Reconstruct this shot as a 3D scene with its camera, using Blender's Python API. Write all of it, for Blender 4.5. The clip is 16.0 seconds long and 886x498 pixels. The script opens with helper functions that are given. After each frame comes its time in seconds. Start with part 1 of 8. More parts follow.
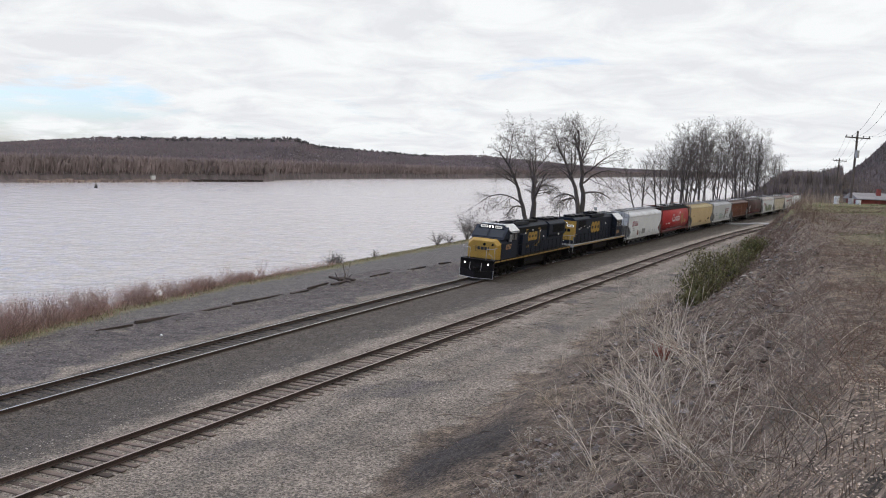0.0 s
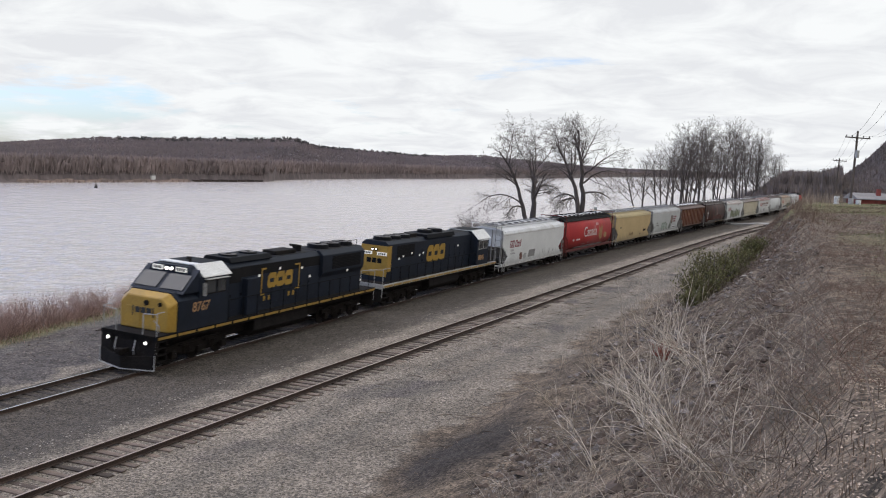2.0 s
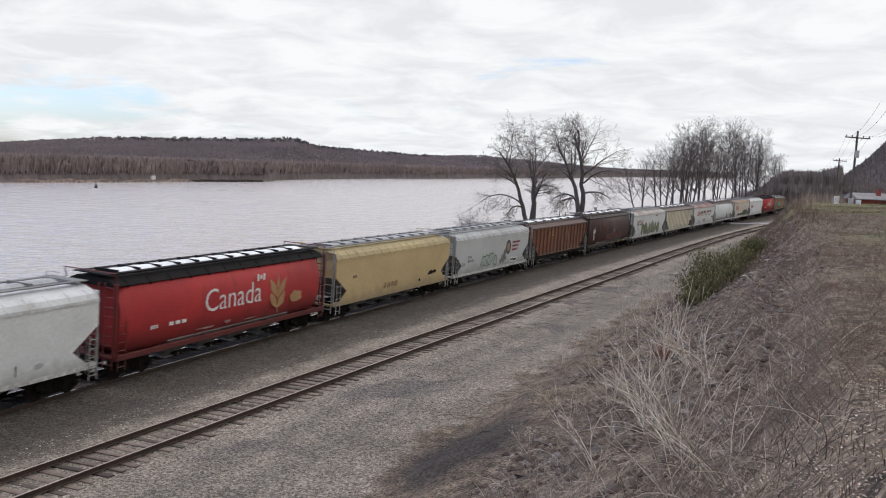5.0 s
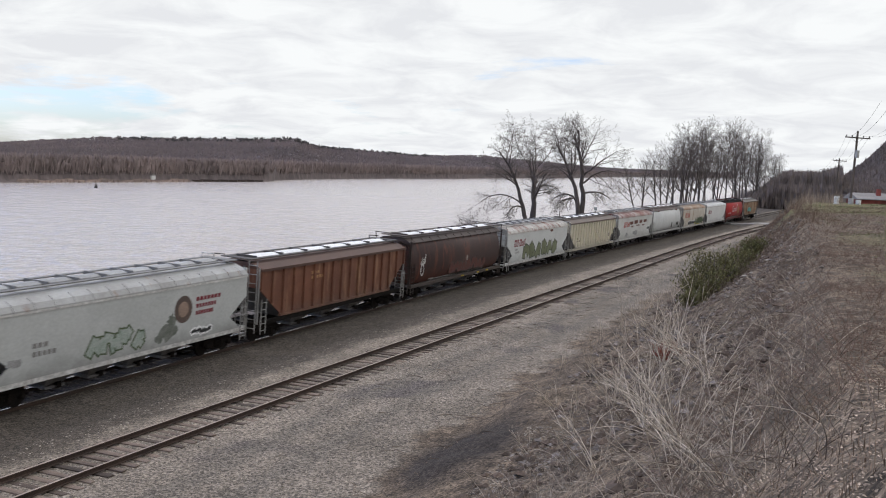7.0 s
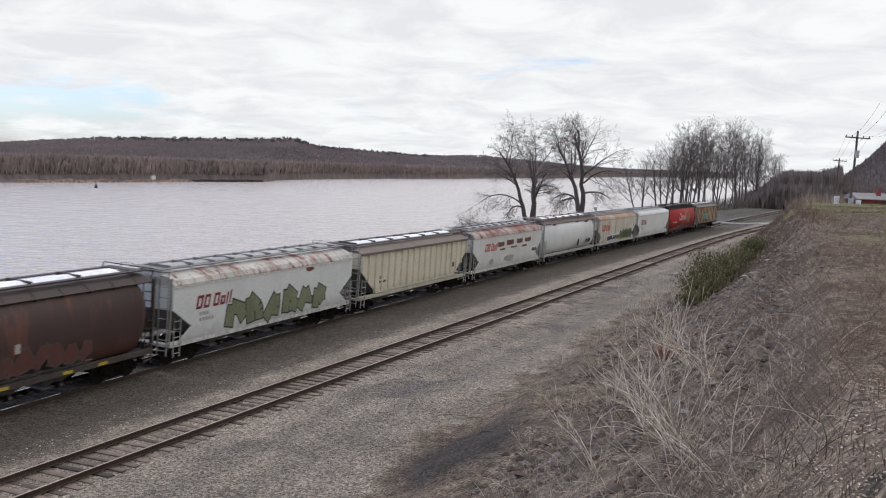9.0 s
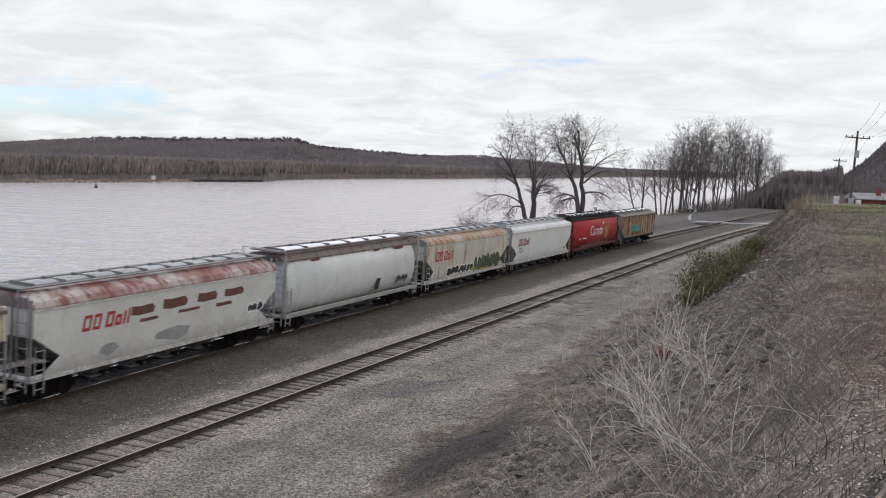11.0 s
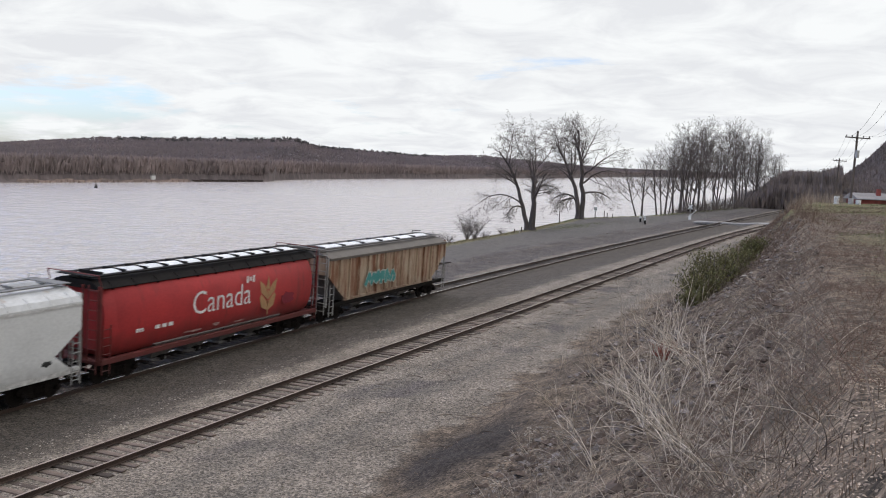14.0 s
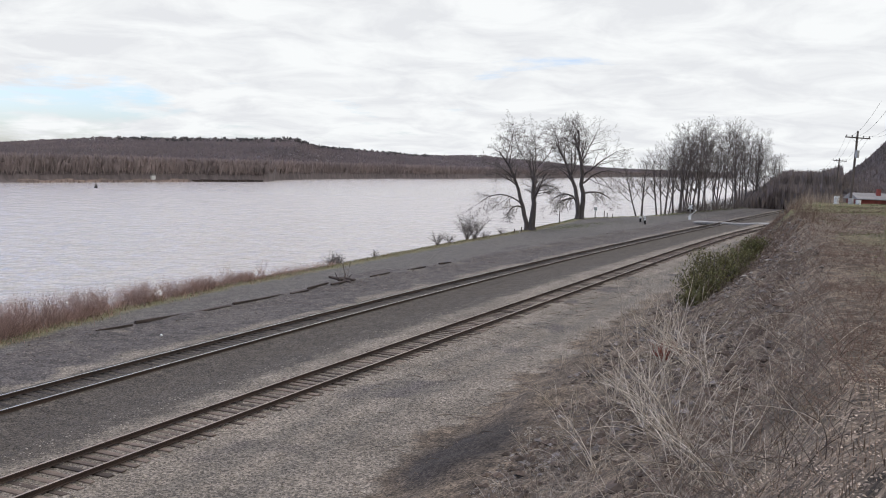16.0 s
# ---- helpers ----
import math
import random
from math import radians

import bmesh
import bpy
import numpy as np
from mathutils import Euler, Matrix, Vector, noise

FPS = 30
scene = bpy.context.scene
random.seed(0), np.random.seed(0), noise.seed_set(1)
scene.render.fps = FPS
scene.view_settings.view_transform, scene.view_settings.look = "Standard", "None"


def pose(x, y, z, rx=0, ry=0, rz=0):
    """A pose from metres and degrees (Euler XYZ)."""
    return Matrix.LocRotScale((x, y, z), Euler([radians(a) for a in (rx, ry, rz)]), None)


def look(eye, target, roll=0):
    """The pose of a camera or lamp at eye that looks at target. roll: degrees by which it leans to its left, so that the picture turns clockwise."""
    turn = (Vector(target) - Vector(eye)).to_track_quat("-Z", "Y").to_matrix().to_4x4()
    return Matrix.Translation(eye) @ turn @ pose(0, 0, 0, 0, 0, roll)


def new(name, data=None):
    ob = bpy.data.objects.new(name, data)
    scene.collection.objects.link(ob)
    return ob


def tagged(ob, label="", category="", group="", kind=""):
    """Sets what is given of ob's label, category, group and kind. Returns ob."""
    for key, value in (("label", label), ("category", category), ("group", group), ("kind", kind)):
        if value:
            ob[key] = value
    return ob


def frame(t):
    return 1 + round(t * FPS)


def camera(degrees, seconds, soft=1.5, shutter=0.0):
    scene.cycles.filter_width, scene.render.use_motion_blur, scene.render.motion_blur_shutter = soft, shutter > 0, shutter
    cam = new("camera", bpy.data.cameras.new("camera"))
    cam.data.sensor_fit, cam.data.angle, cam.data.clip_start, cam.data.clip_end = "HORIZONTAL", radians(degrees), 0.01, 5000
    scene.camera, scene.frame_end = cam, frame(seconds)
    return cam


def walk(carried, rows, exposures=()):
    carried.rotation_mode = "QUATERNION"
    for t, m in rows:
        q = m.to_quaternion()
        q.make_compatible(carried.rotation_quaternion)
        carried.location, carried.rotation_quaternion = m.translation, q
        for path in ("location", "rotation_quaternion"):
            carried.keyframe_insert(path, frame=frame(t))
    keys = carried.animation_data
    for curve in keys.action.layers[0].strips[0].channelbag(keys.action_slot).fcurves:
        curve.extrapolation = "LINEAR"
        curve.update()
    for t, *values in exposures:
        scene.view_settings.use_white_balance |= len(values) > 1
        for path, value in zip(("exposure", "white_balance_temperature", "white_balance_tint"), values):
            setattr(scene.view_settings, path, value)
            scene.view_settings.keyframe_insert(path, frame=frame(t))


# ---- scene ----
EYE = (0.0, 0.0, 9.472)
cam = camera(50.0, 16.0, soft=1.05, shutter=0.2)
tilt = radians(5.139)
view = look(EYE, (0, math.cos(tilt) * 100, EYE[2] - math.sin(tilt) * 100), roll=1.938)
walk(cam, [(0.0, view), (16.0, view)])

# ---- light: a bright, broken overcast with a weak, wide sun ----
SUN_HEIGHT, SUN_TURN = 52, 285
world = bpy.data.worlds.new("sky")
scene.world = world
world.use_nodes = True
wt = world.node_tree
wt.nodes.clear()


def wnode(kind, **kw):
    n = wt.nodes.new(kind)
    for k, val in kw.items():
        n.inputs[k].default_value = val
    return n


def wlink(a, b):
    wt.links.new(a, b)


out = wt.nodes.new("ShaderNodeOutputWorld")
back = wnode("ShaderNodeBackground", Strength=1.0)
sky = wt.nodes.new("ShaderNodeTexSky")
sky.sky_type, sky.sun_disc = "NISHITA", False
sky.sun_elevation, sky.sun_rotation = radians(SUN_HEIGHT), radians(SUN_TURN)
dim = wt.nodes.new("ShaderNodeVectorMath")
dim.operation = "MULTIPLY"
dim.inputs[1].default_value = (0.128, 0.146, 0.190)
wlink(sky.outputs[0], dim.inputs[0])
co = wt.nodes.new("ShaderNodeTexCoord")
sep = wt.nodes.new("ShaderNodeSeparateXYZ")
wlink(co.outputs["Generated"], sep.inputs[0])
lift = wt.nodes.new("ShaderNodeMath")
lift.operation = "ADD"
lift.inputs[1].default_value = 0.16
wlink(sep.outputs["Z"], lift.inputs[0])
flat = []
for axis in "XY":
    div = wt.nodes.new("ShaderNodeMath")
    div.operation = "DIVIDE"
    wlink(sep.outputs[axis], div.inputs[0])
    wlink(lift.outputs[0], div.inputs[1])
    flat.append(div)
comb = wt.nodes.new("ShaderNodeCombineXYZ")
wlink(flat[0].outputs[0], comb.inputs["X"])
wlink(flat[1].outputs[0], comb.inputs["Y"])
cover = wnode("ShaderNodeTexNoise", Scale=0.62, Detail=9.0, Roughness=0.62, Distortion=0.25)
shade = wnode("ShaderNodeTexNoise", Scale=2.6, Detail=9.0, Roughness=0.6, Distortion=0.5)
drift = wt.nodes.new("ShaderNodeVectorMath")
drift.operation = "ADD"
drift.inputs[1].default_value = (3.3, 1.7, 0.4)
wlink(comb.outputs[0], drift.inputs[0])
wlink(drift.outputs[0], cover.inputs["Vector"])
wlink(comb.outputs[0], shade.inputs["Vector"])
# more open sky towards the west bank, closed cloud to the north
open_sky = wt.nodes.new("ShaderNodeMath")
open_sky.operation = "MULTIPLY_ADD"
open_sky.inputs[1].default_value, open_sky.inputs[2].default_value = 0.34, 0.085
wlink(sep.outputs["X"], open_sky.inputs[0])
cov = wt.nodes.new("ShaderNodeMath")
cov.operation = "ADD"
wlink(cover.outputs["Fac"], cov.inputs[0])
wlink(open_sky.outputs[0], cov.inputs[1])
ramp = wt.nodes.new("ShaderNodeValToRGB")
ramp.color_ramp.elements[0].position, ramp.color_ramp.elements[1].position = 0.43, 0.52
wlink(cov.outputs[0], ramp.inputs[0])
tone = wt.nodes.new("ShaderNodeValToRGB")
tone.color_ramp.elements[0].position, tone.color_ramp.elements[1].position = 0.38, 0.60
tone.color_ramp.elements[0].color = (0.80, 0.815, 0.845, 1)
tone.color_ramp.elements[1].color = (0.945, 0.965, 0.975, 1)
wlink(shade.outputs["Fac"], tone.inputs[0])
mixs = wt.nodes.new("ShaderNodeMixRGB")
wlink(ramp.outputs[0], mixs.inputs[0])
wlink(dim.outputs[0], mixs.inputs[1])
wlink(tone.outputs[0], mixs.inputs[2])
# an overcast sky is brighter overhead than at the horizon
zen = wt.nodes.new("ShaderNodeMapRange")
zen.inputs["From Min"].default_value, zen.inputs["From Max"].default_value = 0.22, 1.0
zen.inputs["To Min"].default_value, zen.inputs["To Max"].default_value = 1.0, 1.5
wlink(sep.outputs["Z"], zen.inputs["Value"])
wlink(zen.outputs[0], back.inputs["Strength"])
wlink(mixs.outputs[0], back.inputs["Color"])
wlink(back.outputs[0], out.inputs[0])

sun = new("sun", bpy.data.lights.new("sun", "SUN"))
sun.data.energy, sun.data.angle, sun.data.color = 0.9, radians(24), (1.0, 0.90, 0.79)
sa, se = radians(SUN_TURN), radians(SUN_HEIGHT)
sun.matrix_world = look((math.sin(sa) * math.cos(se) * 50, math.cos(sa) * math.cos(se) * 50, math.sin(se) * 50), (0, 0, 0))
scene.view_settings.exposure = 0.0

# ---- materials ----


def mat(name, c1, c2=None, spec=0.4, s1=0.6, s2=25.0, rough=0.8, metal=0.0, bump=0.0, stretch=(1, 1, 1), rust=None, rust_at=0.55, fine=0.35,
        island=False, spread=0.0, shift=0.0, bump_scale=None, zdirt=None):
    """Two colours mixed at two scales, with fine relief. rust: a third colour in streaks that run down."""
    m = bpy.data.materials.new(name)
    m.use_nodes = True
    t = m.node_tree
    N, Lk = t.nodes, t.links
    bsdf = N["Principled BSDF"]
    bsdf.inputs["Roughness"].default_value, bsdf.inputs["Metallic"].default_value = rough, metal
    bsdf.inputs["Specular IOR Level"].default_value = spec
    tc = N.new("ShaderNodeTexCoord")
    mp = N.new("ShaderNodeMapping")
    mp.inputs["Scale"].default_value = stretch
    mp.inputs["Location"].default_value = (shift, shift * 0.7, 0)
    Lk.new(tc.outputs["Object"], mp.inputs[0])
    c2 = c2 or tuple(c * 0.7 for c in c1)

    def noise_node(scale, detail=5.0, rg=0.6, vec=mp):
        n = N.new("ShaderNodeTexNoise")
        n.inputs["Scale"].default_value, n.inputs["Detail"].default_value, n.inputs["Roughness"].default_value = scale, detail, rg
        Lk.new(vec.outputs[0], n.inputs["Vector"])
        return n

    big, small = noise_node(s1), noise_node(s2, 3.0)
    r1 = N.new("ShaderNodeMapRange")
    r1.inputs["From Min"].default_value, r1.inputs["From Max"].default_value = 0.32, 0.68
    Lk.new(big.outputs["Fac"], r1.inputs["Value"])
    mx = N.new("ShaderNodeMixRGB")
    mx.inputs[1].default_value, mx.inputs[2].default_value = (*c1, 1), (*c2, 1)
    Lk.new(r1.outputs[0], mx.inputs[0])
    col = mx.outputs[0]
    hv = N.new("ShaderNodeHueSaturation")
    r2 = N.new("ShaderNodeMapRange")
    r2.inputs["From Min"].default_value, r2.inputs["From Max"].default_value = 0.3, 0.7
    r2.inputs["To Min"].default_value, r2.inputs["To Max"].default_value = 1 - fine, 1 + fine
    Lk.new(small.outputs["Fac"], r2.inputs["Value"])
    Lk.new(r2.outputs[0], hv.inputs["Value"])
    Lk.new(col, hv.inputs["Color"])
    col = hv.outputs[0]
    if rust:
        mp2 = N.new("ShaderNodeMapping")
        mp2.inputs["Scale"].default_value = (1.6, 1.0, 0.22)
        mp2.inputs["Location"].default_value = (shift * 1.3 + 4, 1, shift)
        Lk.new(tc.outputs["Object"], mp2.inputs[0])
        rn = noise_node(1.3, 8.0, 0.68, mp2)
        r3 = N.new("ShaderNodeMapRange")
        r3.inputs["From Min"].default_value, r3.inputs["From Max"].default_value = rust_at, rust_at + 0.14
        Lk.new(rn.outputs["Fac"], r3.inputs["Value"])
        m3 = N.new("ShaderNodeMixRGB")
        m3.inputs[2].default_value = (*rust, 1)
        Lk.new(r3.outputs[0], m3.inputs[0])
        Lk.new(col, m3.inputs[1])
        col = m3.outputs[0]
    if zdirt:
        # road dirt thrown up by the wheels, up to a ragged line
        sp = N.new("ShaderNodeSeparateXYZ")
        Lk.new(tc.outputs["Object"], sp.inputs[0])
        dn = noise_node(1.7, 6.0, 0.65)
        ad = N.new("ShaderNodeMath")
        ad.operation = "MULTIPLY_ADD"
        ad.inputs[1].default_value = 1.5
        Lk.new(dn.outputs["Fac"], ad.inputs[0])
        Lk.new(sp.outputs["Z"], ad.inputs[2])
        r4 = N.new("ShaderNodeMapRange")
        r4.inputs["From Min"].default_value, r4.inputs["From Max"].default_value = zdirt[1] + 0.75 + 0.7, zdirt[1] + 0.75 - 0.5
        r4.inputs["To Max"].default_value = 0.65
        Lk.new(ad.outputs[0], r4.inputs["Value"])
        m4 = N.new("ShaderNodeMixRGB")
        m4.inputs[2].default_value = (*zdirt[0], 1)
        Lk.new(r4.outputs[0], m4.inputs[0])
        Lk.new(col, m4.inputs[1])
        col = m4.outputs[0]
    if spread:
        src = N.new("ShaderNodeNewGeometry").outputs["Random Per Island"] if island else N.new("ShaderNodeObjectInfo").outputs["Random"]
        r5 = N.new("ShaderNodeMapRange")
        r5.inputs["To Min"].default_value, r5.inputs["To Max"].default_value = 1 - spread, 1 + spread
        Lk.new(src, r5.inputs["Value"])
        hv2 = N.new("ShaderNodeHueSaturation")
        Lk.new(r5.outputs[0], hv2.inputs["Value"])
        Lk.new(col, hv2.inputs["Color"])
        col = hv2.outputs[0]
    Lk.new(col, bsdf.inputs["Base Color"])
    if bump:
        bn = N.new("ShaderNodeBump")
        bn.inputs["Strength"].default_value, bn.inputs["Distance"].default_value = min(1.0, bump), 0.05
        bs = noise_node(bump_scale, 4.0) if bump_scale else small
        Lk.new(bs.outputs["Fac"], bn.inputs["Height"])
        Lk.new(bn.outputs[0], bsdf.inputs["Normal"])
    return m


def glow(name, colour, power):
    m = mat(name, colour, fine=0.0)
    b = m.node_tree.nodes["Principled BSDF"]
    b.inputs["Emission Color"].default_value = (*colour, 1)
    b.inputs["Emission Strength"].default_value = power
    return m


def glass(name, colour, rough=0.06, spec=0.8):
    m = bpy.data.materials.new(name)
    m.use_nodes = True
    b = m.node_tree.nodes["Principled BSDF"]
    b.inputs["Base Color"].default_value = (*colour, 1)
    b.inputs["Roughness"].default_value = rough
    b.inputs["Specular IOR Level"].default_value = spec
    return m


RAILTOP = mat("worn_rail_steel", (0.60, 0.56, 0.53), (0.46, 0.42, 0.39), rough=0.24, metal=0.9, s1=0.4, s2=9, fine=0.15)
RAILRUST = mat("rusty_rail_head", (0.34, 0.265, 0.22), (0.23, 0.175, 0.145), rough=0.45, s1=0.4, s2=9)
RAILSIDE = mat("rusty_rail_steel", (0.060, 0.036, 0.026), (0.035, 0.024, 0.020), rough=0.85, s2=18)
TIE = mat("weathered_tie_timber", (0.155, 0.115, 0.092), (0.085, 0.064, 0.053), s1=0.5, s2=14, stretch=(0.4, 5, 5), rough=0.95, bump=0.5, spread=0.6)
TIE_DARK = mat("creosoted_tie_timber", (0.055, 0.042, 0.037), (0.035, 0.029, 0.027), s1=0.5, s2=14, stretch=(0.4, 5, 5), rough=0.95, bump=0.5, spread=0.35)
PLATE = mat("tie_plate_iron", (0.045, 0.03, 0.024), rough=0.8)
STONE = mat("ballast_stone", (0.270, 0.234, 0.198), (0.117, 0.103, 0.088), island=True, spread=0.7, rough=0.9)
BARK = mat("grey_bark", (0.105, 0.088, 0.080), (0.058, 0.049, 0.046), s1=1.5, s2=22, stretch=(3, 3, 0.6), rough=0.95, bump=0.5)
TWIG = mat("bare_twigs", (0.165, 0.138, 0.126), (0.10, 0.084, 0.078), rough=0.95, island=True, spread=0.3)
# woods and hillside across the river: distance haze is mixed into their pale colours
FARWOOD = mat("far_hazed_bare_woods", (0.33, 0.262, 0.245), (0.245, 0.20, 0.192), s1=0.02, s2=0.5, stretch=(1, 1, 0.3), fine=0.10, rough=1.0, island=True, spread=0.09)
HILLWOOD = mat("hazed_hillside_bare_woods", (0.25, 0.202, 0.198), (0.185, 0.155, 0.156), s1=0.012, s2=0.4, fine=0.10, rough=1.0, island=True, spread=0.14)
FARHILL = mat("far_wooded_hillside", (0.155, 0.124, 0.120), (0.112, 0.092, 0.092), s1=0.03, s2=0.35, stretch=(1, 1, 0.35), rough=1.0, bump=0.8)
PINE = mat("far_evergreens", (0.085, 0.080, 0.076), (0.065, 0.064, 0.062), rough=1.0, island=True, spread=0.3)
STEM = mat("pale_dead_stems", (0.54, 0.455, 0.365), (0.30, 0.247, 0.192), rough=0.9, s1=2, island=True, spread=0.4)
STEM_DARK = mat("dark_brush_stems", (0.200, 0.150, 0.114), (0.104, 0.078, 0.059), rough=0.95, s1=2, island=True, spread=0.4)
STRAW = mat("dry_weeds", (0.212, 0.148, 0.104), (0.108, 0.075, 0.054), rough=0.95, s1=0.8, island=True, spread=0.45)
BRUSH = mat("red_brown_brush_stems", (0.172, 0.110, 0.080), (0.104, 0.068, 0.051), rough=0.95, s1=0.5, island=True, spread=0.25)
LITTER = mat("fallen_leaves", (0.414, 0.333, 0.257), (0.225, 0.162, 0.122), rough=0.9, island=True, spread=0.5)
REED = mat("red_brown_shore_brush", (0.42, 0.285, 0.24), (0.28, 0.19, 0.165), rough=0.95, island=True, spread=0.4)
GREEN = mat("grass_blades", (0.085, 0.115, 0.035), (0.12, 0.115, 0.05), rough=0.9, s1=1.2, island=True, spread=0.35)
CEDAR = mat("evergreen_leaves", (0.112, 0.115, 0.048), (0.135, 0.112, 0.058), spec=0.15, rough=0.95, s1=1.4, island=True, spread=0.45)
POLEWOOD = mat("utility_pole_wood", (0.11, 0.088, 0.075), (0.065, 0.054, 0.048), stretch=(4, 4, 0.5), rough=0.95)
WIRE = mat("black_wire", (0.03, 0.03, 0.032), rough=0.6)
BRICK_RED = mat("faded_red_boards", (0.23, 0.055, 0.045), (0.16, 0.042, 0.036), rough=0.85, spread=0.15)
ROOFGREY = mat("grey_shingles", (0.24, 0.22, 0.21), (0.17, 0.16, 0.155), rough=0.9)
WHITE = mat("white_paint", (0.72, 0.72, 0.71), (0.60, 0.60, 0.59), rough=0.6)
PLANK = mat("pale_crossing_planks", (0.30, 0.285, 0.275), (0.22, 0.21, 0.20), s1=0.7, rough=0.9, spread=0.2)
LOG = mat("weathered_driftwood", (0.085, 0.062, 0.054), (0.045, 0.036, 0.033), stretch=(1, 4, 4), rough=0.95, bump=0.5)

NAVY = mat("navy_locomotive_paint", (0.011, 0.016, 0.028), (0.008, 0.011, 0.018), spec=0.22, s1=0.8, s2=12, rough=0.6, fine=0.18, zdirt=((0.028, 0.026, 0.026), 1.2))
NAVY_DULL = mat("sooty_navy_paint", (0.010, 0.0105, 0.013), (0.007, 0.0075, 0.009), spec=0.08, s1=0.8, s2=12, rough=0.65, fine=0.2)
YELLOW = mat("warning_yellow_paint", (0.40, 0.235, 0.034), (0.28, 0.17, 0.032), s1=1.0, s2=10, rough=0.5, fine=0.12, zdirt=((0.10, 0.075, 0.05), 1.2))
CABWHITE = mat("white_cab_roof", (0.72, 0.71, 0.69), (0.58, 0.57, 0.55), rough=0.5, s1=1.2)
BLACK = mat("black_running_gear", (0.010, 0.009, 0.009), (0.018, 0.015, 0.014), spec=0.1, s1=1.5, s2=15, rough=0.8)
GREASE = mat("dusty_truck_iron", (0.009, 0.008, 0.0075), (0.018, 0.014, 0.012), spec=0.08, s1=2.0, s2=18, rough=0.85)
WHEELSTEEL = mat("wheel_steel", (0.022, 0.018, 0.016), (0.014, 0.012, 0.011), spec=0.1, rough=0.6)
SILLGREY = mat("grey_sill_paint", (0.40, 0.39, 0.38), (0.28, 0.27, 0.26), rough=0.7, s1=1.5)
SOOT = mat("soot_black_paint", (0.008, 0.008, 0.010), (0.014, 0.013, 0.013), spec=0.12, rough=0.75)
PANE = glass("dark_cab_glass", (0.03, 0.035, 0.04))
PANE_PALE = glass("sky_lit_windshield", (0.035, 0.040, 0.047), 0.22, 0.12)
LAMP = glow("lit_headlamp", (1.0, 0.95, 0.90), 4.0)
# reflectors are unlit; weak emission stands in for the light they throw back
REFLECT = glow("glowing_reflector_patch", (0.75, 0.73, 0.70), 0.35)
NUMBOARD = glow("lit_number_board", (0.8, 0.78, 0.72), 0.5)
BLACKPAINT = mat("black_lettering", (0.03, 0.03, 0.03), rough=0.7)
REDLET = mat("red_lettering", (0.21, 0.016, 0.030), (0.16, 0.015, 0.025), rough=0.6, fine=0.15)
ORANGELET = mat("orange_red_lettering", (0.40, 0.045, 0.030), (0.30, 0.04, 0.03), rough=0.6, fine=0.15)
GOLD = mat("gold_emblem_paint", (0.42, 0.25, 0.12), (0.33, 0.185, 0.09), rough=0.6)
WHITELET = mat("white_lettering", (0.72, 0.70, 0.68), (0.58, 0.55, 0.53), rough=0.6)
OLIVE = mat("olive_spray_paint", (0.13, 0.145, 0.08), (0.22, 0.235, 0.15), rough=0.7)
TEAL = mat("teal_spray_paint", (0.04, 0.22, 0.21), (0.08, 0.27, 0.25), rough=0.7)
FOREST = mat("green_spray_paint", (0.045, 0.075, 0.035), (0.095, 0.12, 0.06), rough=0.7, s1=2)
FADED = mat("faded_green_spray_paint", (0.26, 0.32, 0.27), (0.40, 0.42, 0.40), rough=0.75, s1=2)
RUSTPATCH = mat("rust_red_patches", (0.115, 0.042, 0.034), (0.17, 0.085, 0.065), rough=0.9, s1=3)
HATCHWHITE = mat("white_hatch_covers", (0.80, 0.80, 0.80), (0.66, 0.66, 0.66), rough=0.55, spread=0.08)
HATCHGREY = mat("grey_hatch_covers", (0.38, 0.38, 0.38), (0.27, 0.265, 0.26), rough=0.65, spread=0.12)
WALK = mat("grey_roof_walk", (0.20, 0.195, 0.19), (0.13, 0.125, 0.12), rough=0.75)
GRATE = mat("dark_roof_walk", (0.055, 0.052, 0.05), (0.09, 0.08, 0.075), rough=0.8)
DIRTYWHITE = mat("dirty_white_steel", (0.62, 0.61, 0.59), (0.44, 0.425, 0.41), s1=1.2, s2=8, rough=0.75, rust=(0.20, 0.13, 0.09), rust_at=0.62)
LADDER = mat("grey_ladder_steel", (0.33, 0.32, 0.31), (0.21, 0.20, 0.19), rough=0.75)
# bays and slope sheets: the shade beneath the car is put into this grey
SHADOWBAY = mat("shaded_slope_sheet", (0.26, 0.25, 0.242), (0.17, 0.16, 0.155), rough=0.85)

# ---- mesh helpers ----


def box(bm, x0, x1, y0, y1, z0, z1):
    v = [bm.verts.new((x, y, z)) for x in (x0, x1) for y in (y0, y1) for z in (z0, z1)]
    for f in ((0, 1, 3, 2), (4, 6, 7, 5), (0, 4, 5, 1), (2, 3, 7, 6), (0, 2, 6, 4), (1, 5, 7, 3)):
        bm.faces.new([v[i] for i in f])


def prism(bm, prof, x0, x1):
    """A (y, z) outline drawn out along x."""
    a = [bm.verts.new((x0, y, z)) for y, z in prof]
    b = [bm.verts.new((x1, y, z)) for y, z in prof]
    n = len(prof)
    for i in range(n):
        bm.faces.new((a[i], a[(i + 1) % n], b[(i + 1) % n], b[i]))
    bm.faces.new(a[::-1])
    bm.faces.new(b)


